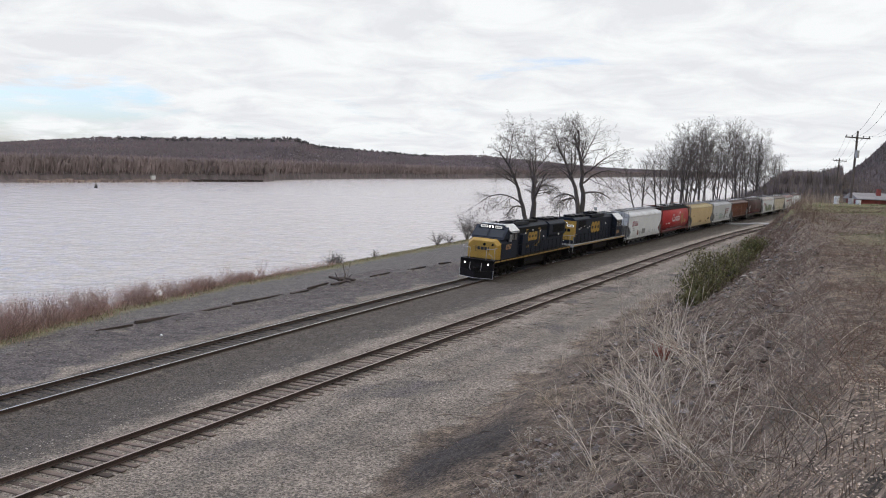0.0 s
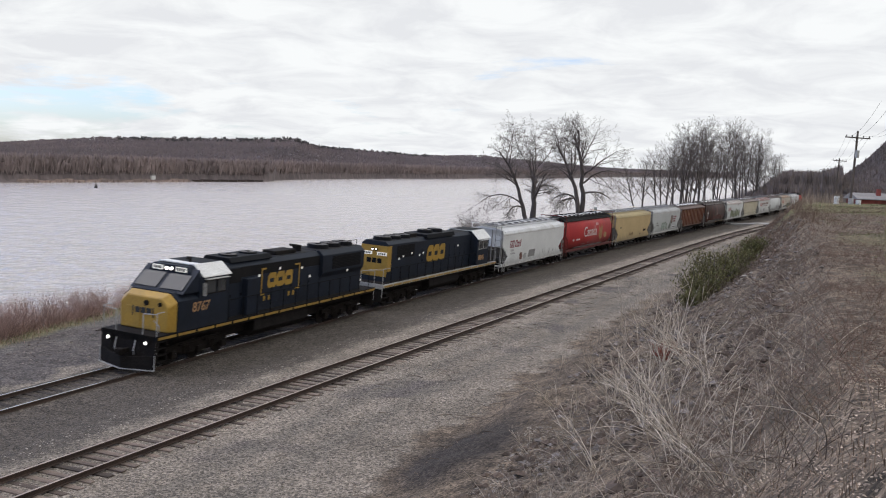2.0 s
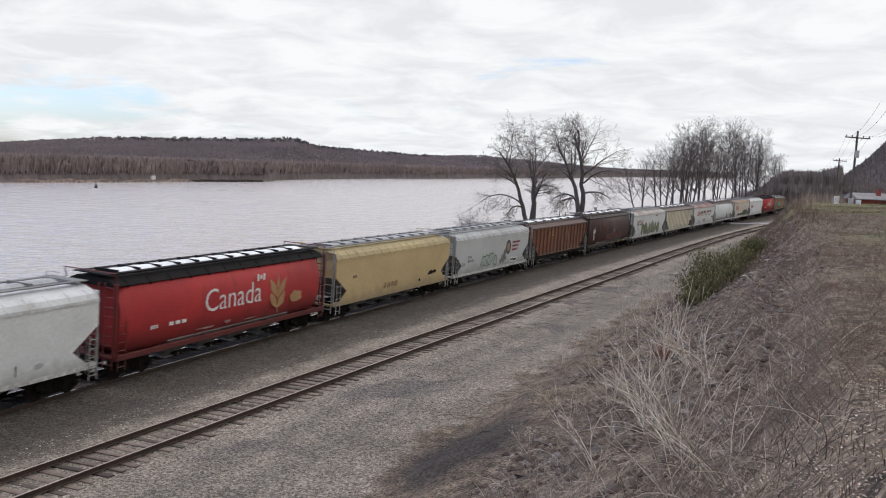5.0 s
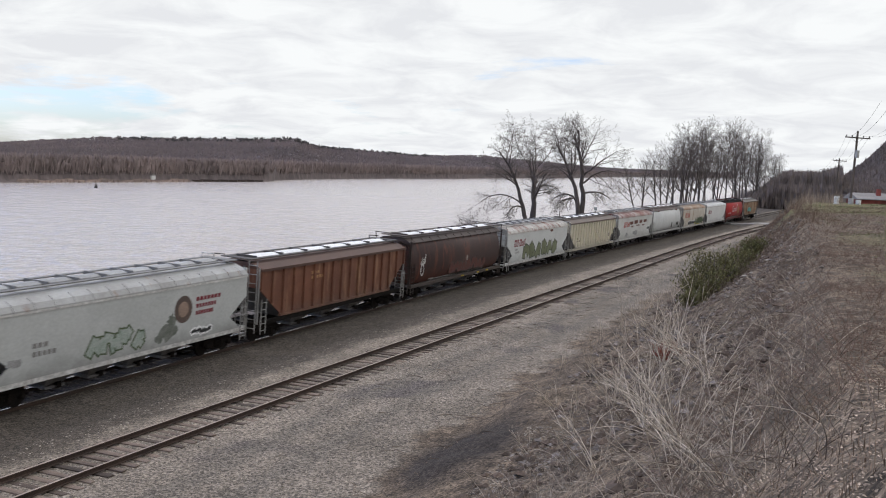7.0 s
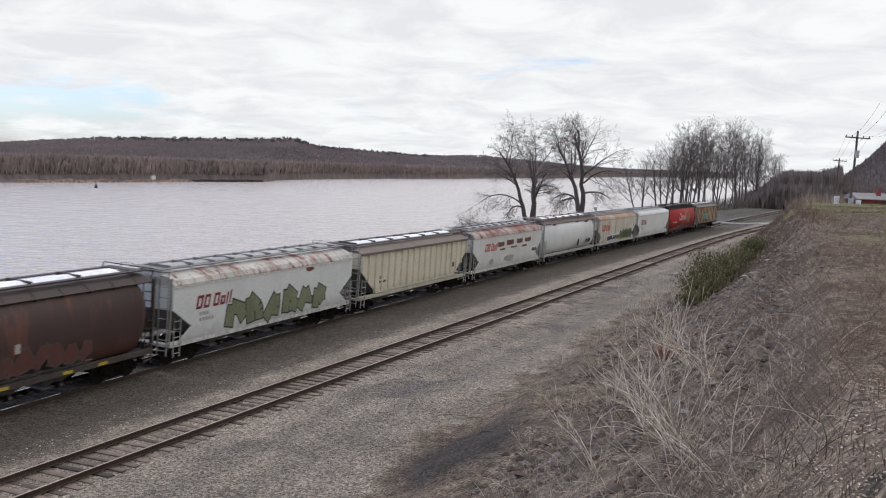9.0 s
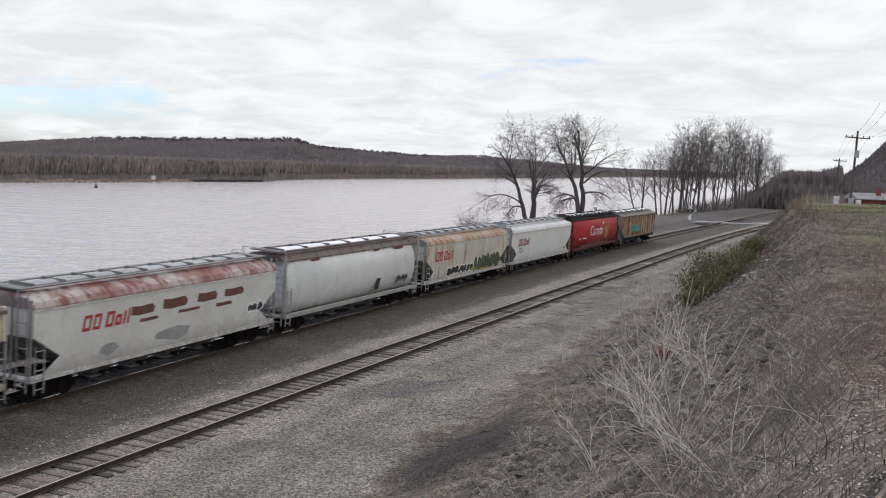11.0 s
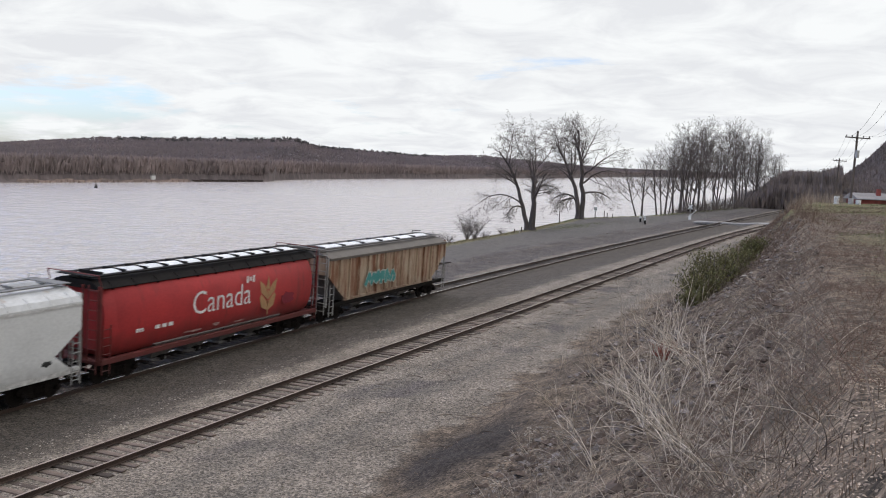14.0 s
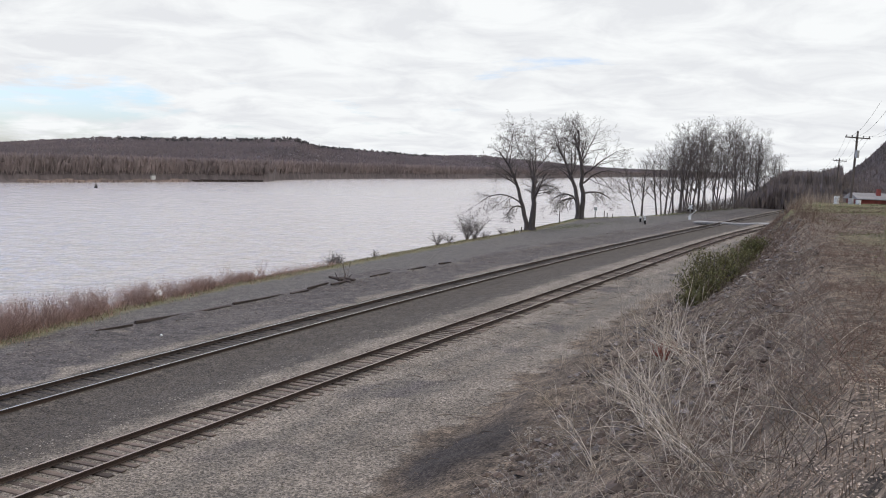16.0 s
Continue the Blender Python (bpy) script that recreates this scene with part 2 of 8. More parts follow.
def slab(bm, poly, y0, y1):
    """An (x, z) outline drawn out along y."""
    a = [bm.verts.new((x, y0, z)) for x, z in poly]
    b = [bm.verts.new((x, y1, z)) for x, z in poly]
    n = len(poly)
    for i in range(n):
        bm.faces.new((a[i], a[(i + 1) % n], b[(i + 1) % n], b[i]))
    bm.faces.new(a[::-1])
    bm.faces.new(b)


def cyl(bm, p0, p1, r, n=10, r2=None, caps=True):
    p0, p1 = Vector(p0), Vector(p1)
    q = (p1 - p0).to_track_quat("Z", "Y")
    r2 = r if r2 is None else r2
    ra = [bm.verts.new(p0 + q @ Vector((math.cos(2 * math.pi * i / n) * r, math.sin(2 * math.pi * i / n) * r, 0))) for i in range(n)]
    rb = [bm.verts.new(p1 + q @ Vector((math.cos(2 * math.pi * i / n) * r2, math.sin(2 * math.pi * i / n) * r2, 0))) for i in range(n)]
    for i in range(n):
        bm.faces.new((ra[i], ra[(i + 1) % n], rb[(i + 1) % n], rb[i]))
    if caps:
        bm.faces.new(ra[::-1])
        bm.faces.new(rb)


def pipe(bm, pts, r, n=5):
    for a, b in zip(pts, pts[1:]):
        cyl(bm, a, b, r, n)


def mesh_of(name, bm, material, bevel=0.0, smooth=False):
    bmesh.ops.recalc_face_normals(bm, faces=bm.faces[:])
    if bevel:
        bmesh.ops.bevel(bm, geom=bm.edges[:], offset=bevel, segments=1, affect="EDGES", clamp_overlap=True)
    me = bpy.data.meshes.new(name)
    bm.to_mesh(me)
    bm.free()
    if smooth:
        me.shade_smooth()
    me.materials.append(material)
    return me


def part(name, bm, material, parent, label="", bevel=0.0, smooth=False):
    """Links a bmesh, or a mesh that is shared, as one part of a thing."""
    me = bm if isinstance(bm, bpy.types.Mesh) else mesh_of(name, bm, material, bevel, smooth)
    ob = new(name, me)
    ob.parent = parent
    return tagged(ob, label)


def raw(name, verts, faces, material, parent=None, smooth=False):
    me = bpy.data.meshes.new(name)
    me.from_pydata(verts, [], faces)
    if smooth:
        me.shade_smooth()
    me.materials.append(material)
    ob = new(name, me)
    ob.parent = parent
    return ob


def thing(name, label, category, group="", kind="", m=None):
    ob = new(name)
    ob.empty_display_size = 0.3
    if m is not None:
        ob.matrix_basis = m
    return tagged(ob, label, category, group, kind)


# ---- the plan: the main line as a gentle curve, s metres along it and d metres to its east ----
STEP = 0.5
SS = np.arange(-420, 700, STEP)


def line(x0, y0, h0, k1, k2, k3, lo, hi):
    c = np.clip(SS, lo, hi)
    th = h0 + k1 * c + k2 * c ** 2 + k3 * c ** 3
    dx, dy = np.sin(th) * STEP, np.cos(th) * STEP
    X = np.concatenate([[0], np.cumsum((dx[1:] + dx[:-1]) / 2)])
    Y = np.concatenate([[0], np.cumsum((dy[1:] + dy[:-1]) / 2)])
    i0 = np.argmin(abs(SS))
    return x0 + X - X[i0], y0 + Y - Y[i0], th


MAIN = line(-13.5465, 41.7285, 0.39552, 1.09116e-3, -5.0021e-6, 7.602e-9, -60, 345)
SIDING = line(-12.3751, 22.7631, 0.41426, 8.4166e-4, -1.3155e-5, 7.5839e-8, -40, 150)
SIDING_Z = 0.43


def on(s, d=0.0, curve=MAIN):
    x, y, th = (np.interp(s, SS, c) for c in curve)
    return x + d * np.cos(th), y - d * np.sin(th), th


def plan(x, y, curve=MAIN):
    """s and d of points of the plan."""
    x, y = np.asarray(x, float), np.asarray(y, float)
    s = (x + 13.5) * math.sin(0.45) + (y - 41.7) * math.cos(0.45)
    for _ in range(12):
        px, py, th = on(s, 0.0, curve)
        s = np.clip(s + (x - px) * np.sin(th) + (y - py) * np.cos(th), -415, 695)
    px, py, th = on(s, 0.0, curve)
    return s, (x - px) * np.cos(th) - (y - py) * np.sin(th)


def sm(a, b, x):
    t = np.clip((x - a) / (b - a), 0, 1)
    return t * t * (3 - 2 * t)


def shore(s):
    return np.interp(s, [-60, -20, 3, 13.5, 27.5, 46, 76, 109, 135, 149, 160, 177, 209, 260, 320, 420],
                     [-8, -9.8, -11.6, -13.7, -15.5, -16.5, -19, -21.5, -25, -27.2, -25, -20.2, -18.7, -15.4, -14, -14])


def toe(s):
    return np.interp(s, [-60, -9, 4, 44, 91, 140, 200], [16.8, 16.6, 16.3, 15.6, 13.2, 10.2, 9.0])


def crest_z(s):
    return np.interp(s, [-60, -35, -31, -28, -24, -18, -8, 5, 40, 80, 110, 150, 200, 300], [8.7, 8.6, 8.4, 7.9, 7.3, 6.8, 6.4, 6.2, 6.2, 6.2, 5.7, 4.6, 3.6, 3.2])


def crest_w(s):
    return np.interp(s, [-35, 5, 30, 60, 95, 150, 200], [11.8, 11.8, 10.6, 8.0, 7.4, 7.0, 9.0])


def wob(x, y, scale, seed=0.0):
    """Smooth pseudo-noise for arrays, from -1 to 1."""
    x, y = np.asarray(x) / scale, np.asarray(y) / scale
    return (np.sin(x * 1.7 + 1.3 * np.sin(y * 1.1 + seed) + seed) + np.sin(y * 1.9 + 1.7 * np.sin(x * 0.8 - seed) + 2 * seed) + np.sin((x + y) * 1.13 + seed * 3)) / 3


def height(x, y):
    s, d = plan(x, y)
    ds = d - np.interp(s, SS, SIDE_D)
    sh, tz = shore(s), toe(s)
    z = np.full(np.shape(d), -0.52)
    z = z + 0.04 * wob(x, y, 2.5) + 0.02 * wob(x, y, 0.7, 2.0)
    # rubble strip west of the main line
    z = np.where((d > sh) & (d < -3), z + 0.10 * np.exp(-((d + 8.6) / 0.9) ** 2) * (1 + wob(x, y, 1.3, 1)) + 0.05 * np.exp(-((d + 5.5) / 1.5) ** 2) * wob(x, y, 0.9, 4), z)
    z = np.maximum(z, -0.19 - 0.42 * np.clip(np.abs(d) - 1.65, 0, 9) + 0.015 * wob(x, y, 0.5))
    east = -0.22 + 0.42 * sm(3.2, 7.0, d) - 0.08 * sm(10.5, 14, d) + 0.03 * wob(x, y, 2.1, 3)
    z = np.where(d > 1.65, np.maximum(z, np.minimum(east, 0.25)), z)
    z = np.maximum(z, np.where(s < 175, SIDING_Z - 0.222 - 0.42 * np.clip(np.abs(ds) - 1.6, 0, 9), -9))
    # river bank
    z = np.where(d < sh, z - 2.6 * sm(0.2, 5.5, sh - d) - 3.0 * sm(6, 30, sh - d), z)
    # eastern bank
    w = crest_w(s)
    q = np.clip((d - tz) / w, 0, 1)
    up = crest_z(s) * (0.10 * sm(0, 0.2, q) + 0.90 * q ** np.interp(s, [-10, 50, 110], [2.1, 1.8, 1.25]))
    rough = (0.22 * wob(x, y, 1.9, 5) + 0.10 * wob(x, y, 0.8, 7)) * sm(0, 0.15, q)
    z = z + up + rough * np.where(d > tz + w, 0.4, 1.0) * sm(3, 9, np.hypot(x, y))
    z = z + np.where(d > tz + w, 0.02 * np.clip(d - tz - w, 0, 30), 0)
    return z


SIDE_D = plan(*on(SS, 0.0, SIDING)[:2])
SIDE_D = np.interp(SS, SIDE_D[0][300:1100], SIDE_D[1][300:1100])


def ground_at(x, y):
    return float(height(np.array([x]), np.array([y]))[0])


def spot(s, d):
    x, y, _ = on(s, d)
    return float(x), float(y), ground_at(float(x), float(y))


# ---- ground: one sheet that reaches the horizon ----


def far_steps(a, b, step, reach):
    inner = np.arange(a, b + step / 2, step)
    out_ = np.cumsum(step * 1.35 ** np.arange(1, 40))
    out_ = out_[out_ < reach]
    return np.concatenate([a - out_[::-1], inner, b + out_])


def build_ground():
    u = np.concatenate([far_steps(-48, 100, 0.5, 3000)])
    u = u[(u <= 100.3)]
    u = np.concatenate([u, np.arange(101.2, 330, 1.4), 330 + np.cumsum(1.4 * 1.3 ** np.arange(1, 28))])
    w = far_steps(-26, 36, 0.36, 3000)
    U, W = np.meshgrid(u, w, indexing="ij")
    ch, sh_ = math.cos(0.44), math.sin(0.44)
    X = -13.5 + U * sh_ + W * ch
    Y = 41.7 + U * ch - W * sh_
    Z = height(X, Y)
    Z = np.where(np.hypot(X, Y) > 500, np.minimum(Z, -4), Z)
    n, k = X.shape
    me = bpy.data.meshes.new("ground")
    verts = np.stack([X, Y, Z], -1).reshape(-1, 3)
    i = np.arange((n - 1) * k).reshape(n - 1, k)[:, :-1].ravel()
    faces = np.stack([i, i + 1, i + k + 1, i + k], -1)
    me.vertices.add(len(verts))
    me.vertices.foreach_set("co", verts.ravel())
    me.loops.add(faces.size)
    me.loops.foreach_set("vertex_index", faces.ravel().astype(np.int32))
    me.polygons.add(len(faces))
    me.polygons.foreach_set("loop_start", np.arange(0, faces.size, 4, dtype=np.int32))
    me.update(calc_edges=True)
    me.flip_normals()
    me.shade_smooth()
    s, d = plan(X, Y)
    ds = d - np.interp(s, SS, SIDE_D)
    j = 0.35 * wob(X, Y, 1.1, 2) + 0.25 * wob(X, Y, 0.45, 4)
    zones = {
        "ballast": sm(3.4, 2.6, np.abs(d + j * 0.6 - 0.3)) + sm(4.8, 3.0, np.abs(d - 2.6 + j)) * 0.85,
        "road": sm(-8.0, -9.0, d + j * 0.5) * sm(0.4, 1.4, d - shore(s) + j * 0.6),
        "rubble": 1.2 * sm(3.6, 1.8, np.abs(d + 6.2 + j * 2)) * (0.62 + 0.38 * sm(-0.3, 0.3, wob(X, Y, 3.0, 6) + j)) + 0.95 * sm(0.15, 0.55, wob(s, d * 4.0, 5.0, 11) + 0.4 * j) * sm(-12.8, -11.0, d) * sm(-2.4, -3.6, d) + 0.75 * sm(0.15, 0.6, wob(X, Y, 2.2, 9) + 0.6 * j) * sm(2.6, 1.2, np.abs(d - 12.6)),
        "verge": sm(2.1, 0.3, np.abs(d - shore(s) + j * 0.7)),
        "earth": sm(-0.9, 0.5, d - toe(s) + j * 1.6 + 0.5 * wob(X, Y, 3.3, 8)),
        "grass": np.clip(sm(0.5, 1.0, (d - toe(s)) / crest_w(s)) * sm(40, 60, s) * (0.6 + 0.6 * wob(X, Y, 2.7, 3)), 0, 1) + sm(0.3, 1.6, d - toe(s) - crest_w(s) + j) * sm(-12, 6, s) * np.clip(0.1 + 0.7 * wob(X, Y, 5.5, 2) + 0.7 * sm(55, 80, s), 0, 0.9),
        "wheel": np.exp(-((ds - 3.1 + 0.4 * wob(X, Y, 9, 1)) / 0.5) ** 2) + np.exp(-((ds - 4.9 + 0.4 * wob(X, Y, 9, 1)) / 0.5) ** 2),
        # hollow at the bank's foot: not dug, its shade is painted
        "pit_shade": 1.5 * np.exp(-((s + 6.4 + j) / 3.2) ** 2 - ((d - toe(s) - 1.8 + j * 0.5) / 1.7) ** 2) + 0.45 * np.exp(-((s - 4 + j) / 8.5) ** 2 - ((d - toe(s) - 1.9 + j * 0.8) / 0.8) ** 2),
    }
    for key, val in zones.items():
        at = me.attributes.new(key, "FLOAT", "POINT")
        at.data.foreach_set("value", np.clip(val, 0, 1).astype(np.float32).ravel())
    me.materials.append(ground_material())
    return tagged(new("ground", me), "grey gravel yard ground beside the river with a brown weedy bank", "ground", kind="structure")


def ground_material():
    m = bpy.data.materials.new("gravel_yard_and_bank")
    m.use_nodes = True
    t = m.node_tree
    N, Lk = t.nodes, t.links
    bsdf = N["Principled BSDF"]
    bsdf.inputs["Roughness"].default_value = 0.95
    bsdf.inputs["Specular IOR Level"].default_value = 0.25
    tc = N.new("ShaderNodeTexCoord")

    def nz(scale, detail=4.0):
        n = N.new("ShaderNodeTexNoise")
        n.inputs["Scale"].default_value, n.inputs["Detail"].default_value, n.inputs["Roughness"].default_value = scale, detail, 0.65
        Lk.new(tc.outputs["Object"], n.inputs["Vector"])
        return n

    big, mid, fine = nz(0.22), nz(1.6, 6), nz(13.0, 5)
    vor = N.new("ShaderNodeTexVoronoi")
    vor.inputs["Scale"].default_value = 15.0
    Lk.new(tc.outputs["Object"], vor.inputs["Vector"])

    def pair(a, b, src, lo=0.35, hi=0.65):
        r = N.new("ShaderNodeMapRange")
        r.inputs["From Min"].default_value, r.inputs["From Max"].default_value = lo, hi
        Lk.new(src, r.inputs["Value"])
        x = N.new("ShaderNodeMixRGB")
        x.inputs[1].default_value, x.inputs[2].default_value = (*a, 1), (*b, 1)
        Lk.new(r.outputs[0], x.inputs[0])
        return x.outputs[0]

    def over(base, key, colour, gain=1.0):
        at = N.new("ShaderNodeAttribute")
        at.attribute_name = key
        # the border is broken up by the stones
        ad = N.new("ShaderNodeMath")
        ad.operation = "MULTIPLY_ADD"
        ad.inputs[1].default_value = 0.7
        Lk.new(mid.outputs["Fac"], ad.inputs[0])
        Lk.new(at.outputs["Fac"], ad.inputs[2])
        r = N.new("ShaderNodeMapRange")
        r.inputs["From Min"].default_value, r.inputs["From Max"].default_value = 0.55, 1.15
        r.inputs["To Max"].default_value = gain
        Lk.new(ad.outputs[0], r.inputs["Value"])
        x = N.new("ShaderNodeMixRGB")
        Lk.new(r.outputs[0], x.inputs[0])
        Lk.new(base, x.inputs[1])
        Lk.new(colour, x.inputs[2])
        return x.outputs[0]

    col = pair((0.231, 0.194, 0.158), (0.143, 0.120, 0.097), big.outputs["Fac"])
    col = over(col, "road", pair((0.132, 0.118, 0.106), (0.090, 0.080, 0.073), mid.outputs["Fac"]))
    col = over(col, "rubble", pair((0.052, 0.046, 0.044), (0.125, 0.106, 0.097), mid.outputs["Fac"]), 1.0)
    col = over(col, "ballast", pair((0.092, 0.076, 0.062), (0.058, 0.048, 0.040), mid.outputs["Fac"]))
    col = over(col, "wheel", pair((0.150, 0.129, 0.107), (0.118, 0.102, 0.085), mid.outputs["Fac"]), 0.75)
    col = over(col, "verge", pair((0.100, 0.105, 0.045), (0.17, 0.14, 0.075), mid.outputs["Fac"]), 0.8)
    col = over(col, "earth", pair((0.052, 0.040, 0.030), (0.187, 0.141, 0.102), mid.outputs["Fac"]))
    col = over(col, "grass", pair((0.110, 0.122, 0.042), (0.145, 0.112, 0.062), mid.outputs["Fac"]), 0.8)
    # near-black colour stands in for the shade of the hollow
    col = over(col, "pit_shade", pair((0.030, 0.024, 0.021), (0.050, 0.040, 0.034), mid.outputs["Fac"]))
    hv = N.new("ShaderNodeHueSaturation")
    r = N.new("ShaderNodeMapRange")
    r.inputs["From Min"].default_value, r.inputs["From Max"].default_value = 0.30, 0.70
    r.inputs["To Min"].default_value, r.inputs["To Max"].default_value = 0.38, 1.62
    Lk.new(fine.outputs["Fac"], r.inputs["Value"])
    vr = N.new("ShaderNodeMapRange")
    vr.inputs["To Min"].default_value, vr.inputs["To Max"].default_value = 0.42, 1.62
    sepc = N.new("ShaderNodeSeparateColor")
    Lk.new(vor.outputs["Color"], sepc.inputs[0])
    Lk.new(sepc.outputs[0], vr.inputs["Value"])
    mul = N.new("ShaderNodeMath")
    mul.operation = "MULTIPLY"
    Lk.new(r.outputs[0], mul.inputs[0])
    Lk.new(vr.outputs[0], mul.inputs[1])
    Lk.new(mul.outputs[0], hv.inputs["Value"])
    Lk.new(col, hv.inputs["Color"])
    Lk.new(hv.outputs[0], bsdf.inputs["Base Color"])
    bn = N.new("ShaderNodeBump")
    bn.inputs["Strength"].default_value, bn.inputs["Distance"].default_value = 0.7, 0.06
    Lk.new(fine.outputs["Fac"], bn.inputs["Height"])
    Lk.new(bn.outputs[0], bsdf.inputs["Normal"])
    return m


WATER_Z = -2.5


def build_water():
    m = bpy.data.materials.new("rippled_river_water")
    m.use_nodes = True
    t = m.node_tree
    N, Lk = t.nodes, t.links
    b = N["Principled BSDF"]
    b.inputs["Base Color"].default_value = (0.475, 0.425, 0.402, 1)
    b.inputs["Roughness"].default_value, b.inputs["IOR"].default_value = 0.18, 1.38
    tc = N.new("ShaderNodeTexCoord")
    mp = N.new("ShaderNodeMapping")
    mp.inputs["Rotation"].default_value = (0, 0, radians(12))
    mp.inputs["Scale"].default_value = (0.85, 1.0, 1.0)
    Lk.new(tc.outputs["Object"], mp.inputs[0])
    hs = None
    for scale, detail, amount in ((0.09, 2, 2.2), (0.28, 4, 5.4), (0.8, 3, 1.6)):
        n = N.new("ShaderNodeTexNoise")
        n.inputs["Scale"].default_value, n.inputs["Detail"].default_value = scale, detail
        Lk.new(mp.outputs[0], n.inputs["Vector"])
        k = N.new("ShaderNodeMath")
        k.operation = "MULTIPLY_ADD"
        k.inputs[1].default_value = amount
        Lk.new(n.outputs["Fac"], k.inputs[0])
        if hs:
            Lk.new(hs, k.inputs[2])
        else:
            k.inputs[2].default_value = 0
        hs = k.outputs[0]
    bn = N.new("ShaderNodeBump")
    bn.inputs["Strength"].default_value, bn.inputs["Distance"].default_value = 1.0, 0.5
    Lk.new(hs, bn.inputs["Height"])
    Lk.new(bn.outputs[0], b.inputs["Normal"])
    R = 4500
    ob = raw("river_water", [(-R, -R, WATER_Z), (R, -R, WATER_Z), (R, R, WATER_Z), (-R, R, WATER_Z)], [(0, 1, 2, 3)], m)
    tagged(ob, "wide pale grey river with wind ripples", "water", kind="structure")


# ---- the far shore: woods along the water and a long low hill behind ----


def shore_range(az):
    """How far off the far bank lies, by its bearing in degrees east of the camera's line."""
    return np.interp(az, [-60, -35, -25, -19, -10.5, -10.2, 0.4, 7.2, 15.3, 22], [330, 340, 373, 410, 483, 520, 759, 1080, 2200, 2600])


def ridge(az):
    return np.interp(az, [-60, -32, -25, -20, -15, -11, -9, -7.8, -3, -1.7, 2, 6, 10, 22], [15, 15.5, 17, 25, 27, 29, 31, 25, 22.5, 21, 26, 20, 13, 12])


def ridge_range(az):
    return np.interp(az, [-60, -25, -9, -1.7, 2, 10, 22], [960, 990, 970, 1300, 1500, 1850, 3000])


def crown(vs, fs, rng, x, y, z, h, w):
    """A bare far tree: a few ragged fans of twigs, rounded at the top."""
    for _ in range(7):
        o = len(vs)
        a = rng.uniform(0, 6.283)
        ca, sa_ = math.cos(a), math.sin(a)
        lean = rng.uniform(-0.4, 0.4) * w
        foot = rng.uniform(0.0, 0.35)
        top = rng.uniform(0.80, 1.04) - 0.3 * abs(lean) / w
        wide = w * rng.uniform(0.06, 0.16)
        mid = foot + (top - foot) * rng.uniform(0.55, 0.85)
        cx, cy = x + lean * ca, y + lean * sa_
        vs.append((x, y, z + h * foot - 0.3))
        vs.append((cx + wide * ca, cy + wide * sa_, z + h * (mid - 0.05)))
        vs.append((cx + lean * 0.3 * ca, cy + lean * 0.3 * sa_, z + h * top))
        vs.append((cx - wide * ca, cy - wide * sa_, z + h * (mid + 0.04)))
        fs.append((o, o + 1, o + 2, o + 3))


